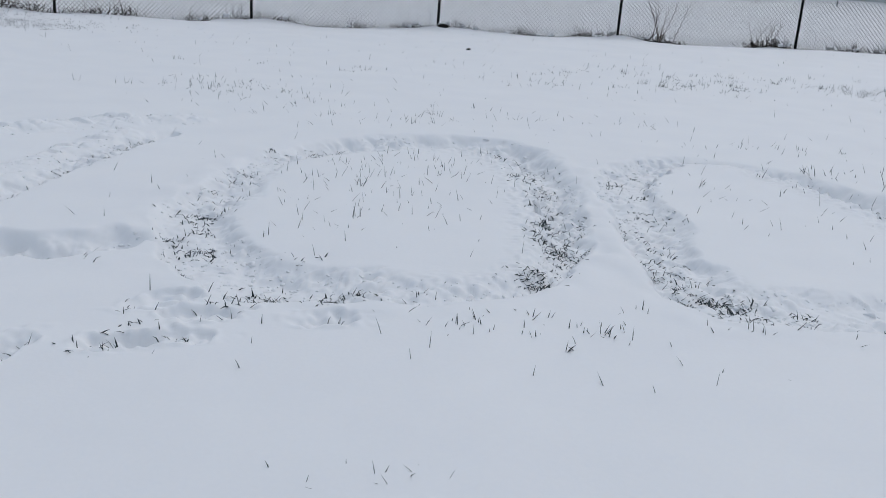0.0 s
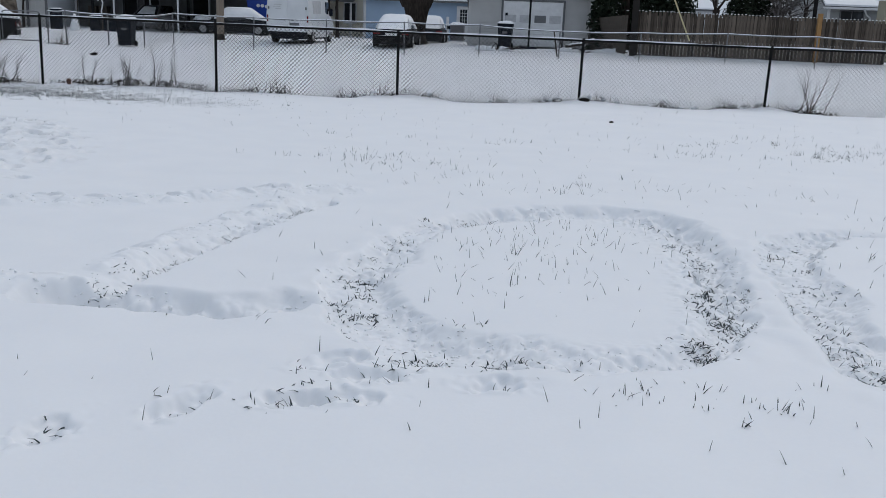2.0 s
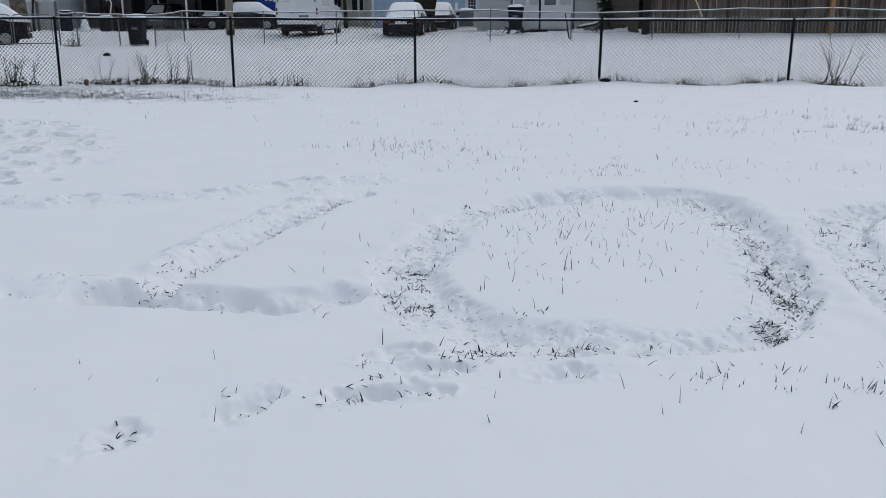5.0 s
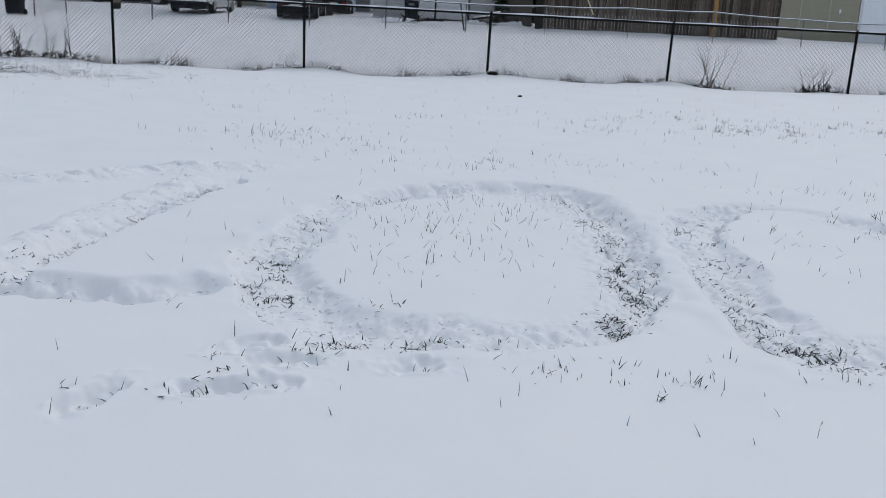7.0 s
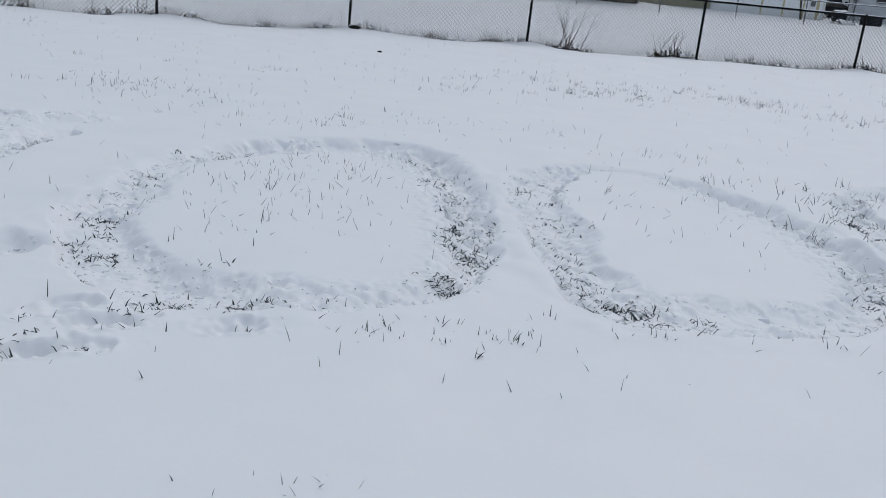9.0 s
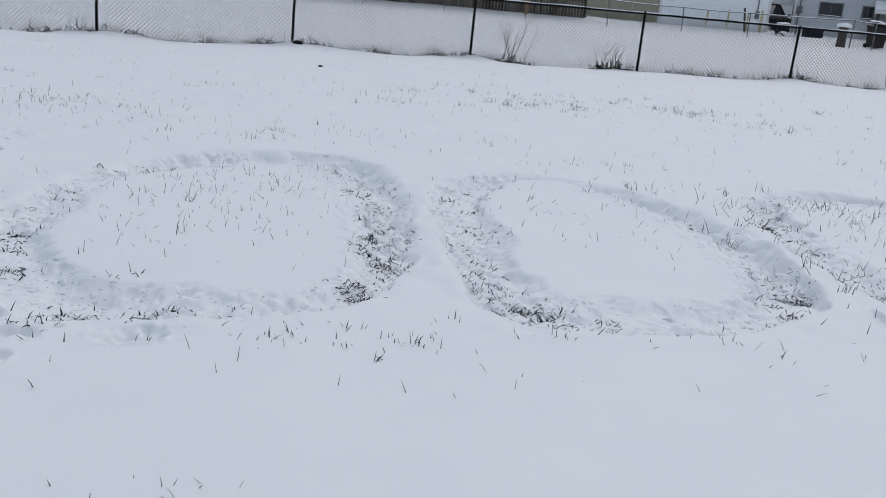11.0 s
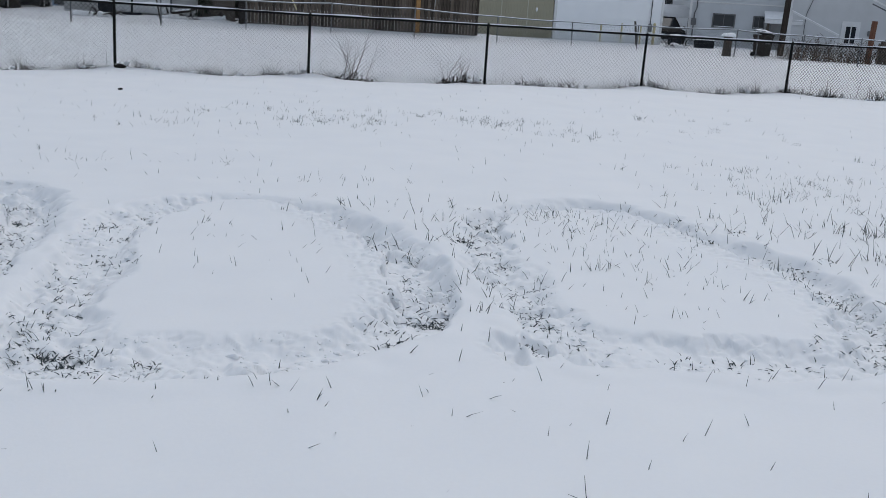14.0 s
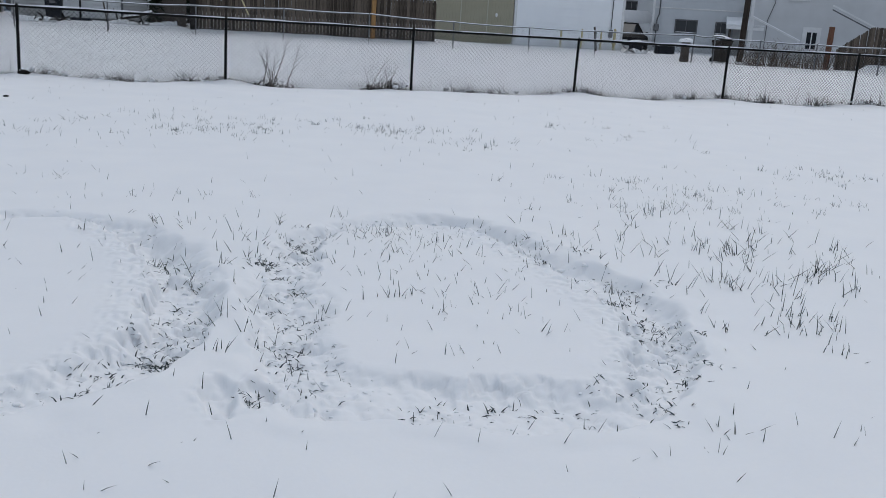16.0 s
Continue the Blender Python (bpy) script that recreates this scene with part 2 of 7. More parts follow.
# Three trodden rings: the island left standing, and the outer bank.
RING_WEST = (spline([(-.62, 4.75), (-.62, 5.35), (-.4, 6.05), (.1, 6.55), (.62, 6.8), (1.0, 6.55), (1.12, 5.9), (1.08, 4.9), (1.0, 4.2), (.72, 3.88), (.2, 3.96), (-.3, 4.08)]),
             spline([(-.88, 4.75), (-.82, 5.2), (-.65, 6.0), (-.3, 6.75), (.25, 7.12), (.8, 7.25), (1.3, 6.95), (1.44, 6.3), (1.39, 5.4), (1.25, 4.6), (1.03, 4.02), (.7, 3.74), (.2, 3.68), (-.3, 3.68), (-.72, 4.15)]))
RING_MIDDLE = (spline([(1.75, 4.4), (1.8, 5.1), (1.98, 5.95), (2.35, 6.55), (2.75, 6.55), (3.05, 6.05), (3.18, 5.45), (3.19, 4.85), (3.1, 4.25), (2.75, 3.85), (2.2, 3.9), (1.84, 3.92)]),
             spline([(1.48, 4.1), (1.53, 5.0), (1.66, 6.1), (2.0, 6.6), (2.45, 6.85), (2.92, 6.65), (3.25, 6.25), (3.43, 5.75), (3.5, 5.1), (3.46, 4.5), (3.32, 4.08), (2.98, 3.76), (2.4, 3.55), (1.85, 3.55), (1.58, 3.68)]))
RING_EAST = (spline([(3.9, 4.15), (3.92, 4.8), (4.07, 5.5), (4.38, 6.2), (4.85, 6.38), (5.25, 6.1), (5.4, 5.2), (5.4, 4.4), (5.2, 3.75), (4.9, 3.5), (4.4, 3.7), (4.0, 3.85)]),
             spline([(3.64, 4.0), (3.67, 4.55), (3.76, 5.3), (4.03, 6.05), (4.45, 6.55), (5.0, 6.75), (5.45, 6.45), (5.65, 5.5), (5.8, 4.85), (5.65, 4.2), (5.35, 3.6), (4.95, 3.3), (4.5, 3.26), (4.05, 3.45), (3.72, 3.52)]))
RINGS = [RING_WEST, RING_MIDDLE, RING_EAST]
# Straight strokes of the letter: (curve, half width, depth).
STROKES = [
    (spline([(-1.95, 4.2), (-1.85, 4.75), (-1.76, 5.3), (-1.62, 5.9), (-1.5, 6.45), (-1.36, 6.85)], False), 0.075, 0.085),
    (spline([(-2.15, 4.17), (-1.9, 4.22), (-1.3, 4.2), (-1.02, 4.3)], False), 0.15, 0.15),
    (spline([(-4.2, 4.1), (-3.3, 4.2), (-2.6, 4.16), (-2.1, 4.18)], False), 0.05, 0.05),
]
# Heaps of thrown snow along the strokes: (curve, half width, height).
BERMS = [
    (spline([(-2.1, 4.7), (-1.98, 5.4), (-1.85, 6.0), (-1.66, 6.7)], False), 0.15, 0.03),
    (spline([(-4.4, 6.1), (-3.3, 6.25), (-2.6, 6.55), (-2.2, 6.85), (-1.7, 7.2), (-1.3, 7.35)], False), 0.25, 0.042),
    (spline([(-3.4, 4.45), (-2.6, 4.42), (-2.05, 4.45)], False), 0.12, 0.015),
]
TRACK = spline([(-8.5, 11.2), (-6.4, 10.6), (-5.2, 9.4), (-4.6, 8.2), (-4.5, 7.2), (-5.5, 6.4)], False)
# Footprints: x, y, heading, depth.
PRINTS = [(-1.04, 3.1, 0.4, 0.055), (-1.39, 2.81, 0.3, 0.035), (-.66, 3.19, 1.45, 0.04), (-.48, 3.24, 1.4, 0.035), (-.41, 3.47, 1.3, 0.035), (.05, 3.46, 1.4, 0.028),
          (-2.1, 2.6, 0.2, 0.04), (3.47, 3.68, 0.1, 0.05), (3.62, 3.72, 0.3, 0.06), (-.62, 3.6, 0.9, 0.03)]


def trench(x, y):
    """1 on a trodden floor, 0 on untouched snow, and the depth there."""
    mask, deep = np.zeros(x.shape), np.zeros(x.shape)
    edge = 0.03 * vnoise(x, y, 0.3, 3) + 0.03 * vnoise(x, y, 0.13, 9) + 0.014 * vnoise(x, y, 0.06, 10)
    torn = 0.04 * (cells(x, y, 0.12, 5)[1] - 0.5) + 0.03 * (cells(x, y, 0.055, 8)[1] - 0.5)
    vary = 0.85 + 0.3 * vnoise(x, y, 0.7, 61)
    for inner, outer in RINGS:
        near = (x > outer[:, 0].min() - .4) & (x < outer[:, 0].max() + .4) & (y > outer[:, 1].min() - .4) & (y < outer[:, 1].max() + .4)
        xs, ys, e = x[near], y[near], edge[near]
        south = step(outer[:, 1].min() + 1.3, outer[:, 1].min() + .3, ys)
        ang = np.degrees(np.arctan2(ys - outer[:, 1].mean(), xs - outer[:, 0].mean()))
        soft = 0.065 - 0.03 * south
        west = np.exp(-((np.abs(ang) - 180) / 42) ** 2)
        slope = 0.012 + 0.13 * south + 0.17 * west
        m = step(-slope, 0.03, distance(xs, ys, inner) + e + torn[near] * (1 - 0.8 * west)) * step(soft, -(0.6 + 1.5 * np.exp(-((ang - 55) / 50) ** 2)) * soft, distance(xs, ys, outer) + e)
        m = m * (1 - 0.45 * np.exp(-((ang - 140) / 28) ** 2)) * (1 - 0.3 * south)
        mask[near] = np.maximum(mask[near], m)
        deep[near] = np.maximum(deep[near], (0.11 + 0.05 * np.exp(-((ang - 45) / 40) ** 2)) * m * vary[near])
    for curve, half, depth in STROKES:
        near = (x > curve[:, 0].min() - .5) & (x < curve[:, 0].max() + .5) & (y > curve[:, 1].min() - .5) & (y < curve[:, 1].max() + .5)
        d = distance(x[near], y[near], curve, False) + edge[near]
        lip = y[near] > np.interp(x[near], *zip(*sorted((px_, py_) for px_, py_ in curve))) if np.ptp(curve[:, 0]) > np.ptp(curve[:, 1]) else x[near] < np.interp(y[near], curve[:, 1], curve[:, 0])
        m = step(half + np.where(lip, .09, .03), half - np.where(lip, .07, .03), d)
        mask[near], deep[near] = np.maximum(mask[near], m), np.maximum(deep[near], depth * m * vary[near])
    return mask, deep


def clods(x, y):
    """Height of the trodden, broken snow over the floor of a trench."""
    big, own = cells(x, y, 0.13, 3)
    mid, own2 = cells(x, y, 0.062, 6)
    small, own3 = cells(x, y, 0.03, 9)
    return (0.006 + 0.05 * own) * (1 - np.minimum(1, 1.35 * big) ** 2) + (0.004 + 0.026 * own2) * (1 - np.minimum(1, 1.3 * mid) ** 2) + 0.011 * own3 * (1 - np.minimum(1, 1.3 * small) ** 2) + 0.018 * vnoise(x, y, 0.2, 6) - 0.006


def height(x, y):
    """Height of the snow at plan points."""
    x, y = np.asarray(x, float), np.asarray(y, float)
    bank = np.clip(-0.07 + (x + 9.3) * 0.0125, -0.08, 0.14)
    z = 0.02 + bank * step(9, 17, y)
    z = z + 0.03 * step(20, 38, y) + (0.3 - 0.17 * step(13, 19, x)) * step(39.3, 43, y)
    z = z + 0.1 * step(30, 36, y) * step(-12, -17, x)
    z = z + 0.014 * vnoise(x, y, 0.9) + 0.006 * vnoise(x, y, 0.33, 5) + 0.03 * vnoise(x, y, 4.5, 8) * step(7, 12, y)
    ridge = np.exp(-((y - 17.12) / 0.5) ** 2)
    z = z + ridge * (0.028 * vnoise(x, y * 0.3, 1.1, 2) + 0.03 * vnoise(x, y * 0.3, 0.4, 4))
    z = z - (0.09 + 0.06 * np.exp(-((x - 5.9) / 1.3) ** 2)) * np.exp(-((y - 17.3) / 0.8) ** 2) * np.abs(np.sin(np.pi * (x - .94) / 3.32)) ** 1.4 * step(-7, -5, x)
    z = z + np.interp(x, (-7, -5.9, -4.5, 0, .5, .94, 1.6, 3, 4.1, 5, 6.5, 7.6, 8.6, 10, 11), (0, -.05, 0, 0, .03, .08, .03, 0, -.03, 0, -.02, -.08, -.05, -.02, 0)) * np.exp(-((y - 17.2) / 0.8) ** 2)
    near = (x > -10) & (x < 7) & (y > 2) & (y < 13)
    if near.any():
        xs, ys = x[near], y[near]
        zs = z[near]
        mask, deep = trench(xs, ys)
        rough = 0.35 + 0.65 * step(-.25, .35, vnoise(xs, ys, 0.34, 81))
        zs = zs - deep + mask * clods(xs, ys) * rough + 4 * mask * (1 - mask) * rough * (0.01 * np.abs(vnoise(xs, ys, 0.1, 17)) + 0.008 * np.abs(vnoise(xs, ys, 0.05, 19)) - 0.005)
        for inner, outer in RINGS:
            crumb = (xs > inner[:, 0].min() - .3) & (xs < inner[:, 0].max() + .3)
            d = distance(xs[crumb], ys[crumb], inner)
            east = step(-.1, .6, (xs[crumb] - inner[:, 0].mean()) / (inner[:, 0].max() - inner[:, 0].mean()))
            zs[crumb] += east * step(-.25, -.05, d) * step(.12, .0, d) * (0.008 * np.abs(vnoise(xs[crumb], ys[crumb], 0.1, 71)) + 0.016 * np.abs(vnoise(xs[crumb], ys[crumb], 0.045, 73)) + 0.006 * vnoise(xs[crumb], ys[crumb], 0.028, 75))
            box = (xs > outer[:, 0].min() - .6) & (xs < outer[:, 0].max() + .6)
            d = np.abs(distance(xs[box], ys[box], outer) - 0.1)
            zs[box] += 0.014 * np.exp(-(d / 0.09) ** 2) * (1 - mask[box]) * (0.6 + vnoise(xs[box], ys[box], 0.15, 21)) * step(7.3, 5.5, ys[box])
        big, own = cells(xs, ys, 0.12, 31)
        lump = step(.2, .9, own) * (1 - np.minimum(1, 1.25 * big) ** 3)
        for curve, half, tall in BERMS:
            d = distance(xs, ys, curve, False) + 0.06 * vnoise(xs, ys, 0.2, 31)
            zs += step(half, 0, d) * (1 - mask) * (tall * (0.4 + 0.35 * vnoise(xs, ys, 0.17, 33) + 0.8 * lump) + 0.012 * np.abs(vnoise(xs, ys, 0.09, 35)) + 0.006 * np.abs(vnoise(xs, ys, 0.045, 36)))
        d = distance(xs, ys, TRACK, False)
        foot, own = cells(xs, ys, 0.21, 41)
        zs += step(0.75, 0.3, d) * (-0.06 * step(0.45, 0.3, foot) * step(.5, .6, own) + 0.03 * np.exp(-((foot - .5) / .1) ** 2) * step(.5, .6, own) + 0.012 * np.abs(vnoise(xs, ys, 0.11, 43)))
        for px, py, turn, depth in PRINTS:
            u = (xs - px) * math.sin(turn) + (ys - py) * math.cos(turn)
            v = (xs - px) * math.cos(turn) - (ys - py) * math.sin(turn)
            r = np.sqrt((u / 0.15) ** 2 + (v / 0.075) ** 2) + 0.35 * vnoise(xs, ys, 0.07, 51)
            zs += -depth * step(1.2, 0.6, r) + step(1.6, .8, r) * (0.016 * np.abs(vnoise(xs, ys, 0.06, 53)) + 0.012 * vnoise(xs, ys, 0.03, 54))
        z = z.copy()
        z[near] = zs
    return z


def h1(x, y):
    return float(height(np.array([x]), np.array([y]))[0])


# ---- building helpers ----


def thing(name, label, category, x, y, z=None, turn=0.0, group="", kind=""):
    ob = new(name)
    ob.empty_display_size = 0.2
    ob.matrix_world = pose(x, y, h1(x, y) if z is None else z, 0, 0, turn)
    return tagged(ob, label, category, group, kind)


def part(name, bm, mat, parent=None, label="", smooth=False):
    me = bpy.data.meshes.new(name)
    bmesh.ops.recalc_face_normals(bm, faces=bm.faces[:])
    bm.to_mesh(me)
    bm.free()
    return share(name, me, mat, parent, label, smooth)


def share(name, me, mat=None, parent=None, label="", smooth=False, at=None):
    if mat and not me.materials:
        me.materials.append(mat)
    if smooth:
        me.polygons.foreach_set("use_smooth", [True] * len(me.polygons))
    ob = new(name, me)
    if parent:
        ob.parent = parent
    if at is not None:
        ob.matrix_basis = at
    if label:
        ob["label"] = label
    return ob


def box(x0, x1, y0, y1, z0, z1, bevel=0.0, bm=None, seg=1):
    own = bmesh.new()
    v = bmesh.ops.create_cube(own, size=1.0)["verts"]
    for q in v:
        q.co = Vector((x0 + (q.co.x + .5) * (x1 - x0), y0 + (q.co.y + .5) * (y1 - y0), z0 + (q.co.z + .5) * (z1 - z0)))
    if bevel:
        bmesh.ops.bevel(own, geom=own.edges[:], offset=bevel, segments=seg, profile=0.5, affect="EDGES")
    if bm is None:
        return own
    return merge(bm, own)


def merge(bm, other):
    me = bpy.data.meshes.new("tmp")
    other.to_mesh(me)
    other.free()
    bm.from_mesh(me)
    bpy.data.meshes.remove(me)
    return bm


def tube(bm, a, b, r0, r1=None, n=8, cap=True):
    a, b = Vector(a), Vector(b)
    r1 = r0 if r1 is None else r1
    d = (b - a).normalized()
    s = d.orthogonal().normalized()
    t = d.cross(s)
    rings = []
    for p, r in ((a, r0), (b, r1)):
        rings.append([bm.verts.new(p + r * (math.cos(2 * math.pi * i / n) * s + math.sin(2 * math.pi * i / n) * t)) for i in range(n)])
    for i in range(n):
        bm.faces.new((rings[0][i], rings[0][(i + 1) % n], rings[1][(i + 1) % n], rings[1][i]))
    if cap:
        bm.faces.new(rings[0][::-1]), bm.faces.new(rings[1])
    return bm


def pipe(bm, pts, r, n=8):
    """One bent tube along a line of points."""
    p = [Vector(q) for q in pts]
    rings, s = [], None
    for k, q in enumerate(p):
        d = (p[min(k + 1, len(p) - 1)] - p[max(k - 1, 0)]).normalized()
        s = d.orthogonal().normalized() if s is None else (s - d * s.dot(d)).normalized()
        t = d.cross(s)
        rings.append([q + r * (math.cos(2 * math.pi * i / n) * s + math.sin(2 * math.pi * i / n) * t) for i in range(n)])
    return loft(rings, bm=bm)


def mound(x0, x1, y0, y1, z, tall, n=10, bm=None, seed=0.0):
    """A pillow of settled snow with a rounded rim."""
    bm = bm or bmesh.new()
    g = []
    for i in range(n + 1):
        row = []
        for j in range(n + 1):
            u, v = 2 * i / n - 1, 2 * j / n - 1
            k = max(0.0, (1 - abs(u) ** 5) * (1 - abs(v) ** 5)) ** 0.5
            x, y = x0 + (u + 1) / 2 * (x1 - x0), y0 + (v + 1) / 2 * (y1 - y0)
            w = noise.noise(Vector((x * 3 + seed, y * 3, seed))) * 0.25 * tall
            row.append(bm.verts.new((x, y, z + k * (tall + w))))
        g.append(row)
    for i in range(n):
        for j in range(n):
            bm.faces.new((g[i][j], g[i + 1][j], g[i + 1][j + 1], g[i][j + 1]))
    base = [bm.verts.new((x, y, z - 0.004)) for x, y in ((x0, y0), (x1, y0), (x1, y1), (x0, y1))]
    bm.faces.new(base)
    return bm


def loft(rings, cap=True, bm=None):
    bm = bm or bmesh.new()
    vs = [[bm.verts.new(p) for p in r] for r in rings]
    n = len(vs[0])
    for a, b in zip(vs, vs[1:]):
        for i in range(n):
            bm.faces.new((a[i], a[(i + 1) % n], b[(i + 1) % n], b[i]))
    if cap:
        bm.faces.new(vs[0][::-1]), bm.faces.new(vs[-1])
    return bm


def prism(poly, axis, a, b):
    """A flat outline pushed along an axis from a to b."""
    put = {"y": lambda u, v, w: (u, w, v), "x": lambda u, v, w: (w, u, v), "z": lambda u, v, w: (u, v, w)}[axis]
    return loft([[put(u, v, w) for u, v in poly] for w in (a, b)])


# ---- ground ----


def stretch_axis(parts, far_lo, far_hi):
    out = []
    for a, b, s in parts:
        out += list(np.arange(a, b - s / 2, s))
    out.append(parts[-1][1])
    s, v = parts[-1][2], out[-1]
    while v < far_hi:
        s *= 1.25
        v += s
        out.append(v)
    s, v, low = parts[0][2], out[0], []
    while v > far_lo:
        s *= 1.25
        v -= s
        low.append(v)
    return np.array(low[::-1] + out)


gx = stretch_axis([(-30, -12, .5), (-12, -7, .15), (-7, -4.4, .022), (-4.4, -2.6, .022), (-2.6, 6.1, .0095), (6.1, 9, .06), (9, 22, .15), (22, 45, .6)], -900, 900)
gy = stretch_axis([(-3, 1.8, .15), (1.8, 2.6, .05), (2.6, 7.4, .0095), (7.4, 11.5, .03), (11.5, 16, .15), (16, 18.2, .06), (18.2, 60, .6)], -600, 1400)
XX, YY = np.meshgrid(gx, gy)
ZZ = height(XX.ravel(), YY.ravel())
nx, ny = len(gx), len(gy)
me = bpy.data.meshes.new("ground")
co = np.stack([XX.ravel(), YY.ravel(), ZZ], 1)
me.vertices.add(nx * ny)
me.vertices.foreach_set("co", co.ravel())
ii, jj = np.meshgrid(np.arange(nx - 1), np.arange(ny - 1))
q = (jj * nx + ii).ravel()
quads = np.stack([q, q + 1, q + nx + 1, q + nx], 1).astype(np.int32)
me.loops.add(quads.size)
me.loops.foreach_set("vertex_index", quads.ravel())
me.polygons.add(len(quads))
me.polygons.foreach_set("loop_start", np.arange(0, quads.size, 4, dtype=np.int32))
me.polygons.foreach_set("use_smooth", np.ones(len(quads), bool))
me.update(calc_edges=True)
me.validate()
tagged(share("ground", me, SNOW), "white snow-covered yard with trodden rings and footprints", "ground", kind="structure")

# ---- crumbs of broken snow ----


def chunks(name, label, xs, ys, sizes, lift, mat, category="snow"):
    """Small irregular lumps, half sunk in the surface, as one mesh."""
    bm = bmesh.new()
    bmesh.ops.create_icosphere(bm, subdivisions=2, radius=1)
    unit = np.array([v.co[:] for v in bm.verts])
    tri = np.array([[v.index for v in f.verts] for f in bm.faces])
    bm.free()
    n, k = len(xs), len(unit)
    zs = height(xs, ys) + lift
    wob = np.ones((n, k))
    for _ in range(4):
        d = rng.normal(0, 1, (n, 3))
        d /= np.linalg.norm(d, axis=1)[:, None]
        wob += .2 * np.sin(4.0 * d @ unit.T + rng.uniform(0, 6.3, (n, 1)))
    shape = np.stack([sizes * rng.uniform(.8, 1.5, n), sizes * rng.uniform(.8, 1.3, n), sizes * rng.uniform(.5, .8, n)], 1)
    v = unit[None] * wob[:, :, None] * shape[:, None] + np.stack([xs, ys, zs], 1)[:, None]
    f = (tri[None] + (np.arange(n) * k)[:, None, None]).reshape(-1, 3)
    m = bpy.data.meshes.new(name)
    m.from_pydata(v.reshape(-1, 3).tolist(), [], f.tolist())
    m.update()
    return tagged(share(name, m, mat, smooth=True), label, category, kind="stuff")


cx_, cy_ = rng.uniform(-4.3, 6.0, 60000), rng.uniform(3.2, 7.4, 60000)
cm = trench(cx_, cy_)[0]
keep = rng.random(60000) < .3 * step(.1, .4, cm) * step(-.3, .5, vnoise(cx_, cy_, .4, 91)) + .05 * step(.02, .1, cm)
for curve, half, tall in BERMS:
    keep |= (distance(cx_, cy_, curve, False) < half * .8) & (rng.random(60000) < .14)
cx_, cy_ = cx_[keep], cy_[keep]
sizes_ = np.clip(rng.lognormal(-4.85, .38, len(cx_)), .004, .02)
chunks("snow_crumbs", "loose crumbs of kicked-up snow in the trodden rings", cx_, cy_, sizes_, -.35 * sizes_, SNOW)

# ---- grass ----


def blades(name, label, xs, ys, lens, leans, wide, mat, sink=0.012, bend=0.1):
    """Tapered, slightly bent three-sided blades standing in the snow."""
    n = len(xs)
    zs = height(xs, ys) - sink
    a = rng.random(n) * 2 * np.pi
    d = np.stack([np.sin(leans) * np.cos(a), np.sin(leans) * np.sin(a), np.cos(leans)], 1)
    root = np.stack([xs, ys, zs], 1)
    side = np.stack([-np.sin(a), np.cos(a), np.zeros(n)], 1)
    out = np.cross(side, d)
    droop = np.stack([np.cos(a), np.sin(a), -np.ones(n)], 1) * (bend * lens * rng.random(n))[:, None]
    mid, tip = root + d * (lens * .55)[:, None], root + d * lens[:, None] + droop * .5
    w = wide[:, None]
    tri = [side * w, -side * w * .5 + out * w * .6, -side * w * .5 - out * w * .6]
    v = np.concatenate([np.stack([root + t for t in tri], 1), np.stack([mid + t * .7 for t in tri], 1), tip[:, None]], 1)
    f = []
    for k in range(n):
        b = 7 * k
        f += [(b, b + 1, b + 4, b + 3), (b + 1, b + 2, b + 5, b + 4), (b + 2, b, b + 3, b + 5), (b + 3, b + 4, b + 6), (b + 4, b + 5, b + 6), (b + 5, b + 3, b + 6)]
    m = bpy.data.meshes.new(name)
    m.from_pydata(v.reshape(-1, 3).tolist(), [], f)
    m.update()
    return tagged(share(name, m, mat), label, "grass", kind="stuff")


def scatter(patches, tuft=0.0):
    """Points from patches (x, y, spread x, spread y, count), a share of them gathered in tufts."""
    xs, ys = [], []
    for x, y, sx, sy, k in patches:
        px_, py_ = rng.normal(x, sx, k), rng.normal(y, sy, k)
        n_ = int(k * tuft)
        if n_ > 3:
            home = rng.integers(n_, k, n_) if k > n_ else np.zeros(n_, int)
            home = n_ + (home - n_) % max(1, (k - n_) // 3)
            px_[:n_], py_[:n_] = px_[home] + rng.normal(0, .035, n_), py_[home] + rng.normal(0, .03, n_)
        xs.append(px_), ys.append(py_)
    return np.concatenate(xs), np.concatenate(ys)


def uniform(x0, x1, y0, y1, k):
    return rng.uniform(x0, x1, k), rng.uniform(y0, y1, k)


def join(*pairs):
    return np.concatenate([p[0] for p in pairs]), np.concatenate([p[1] for p in pairs])


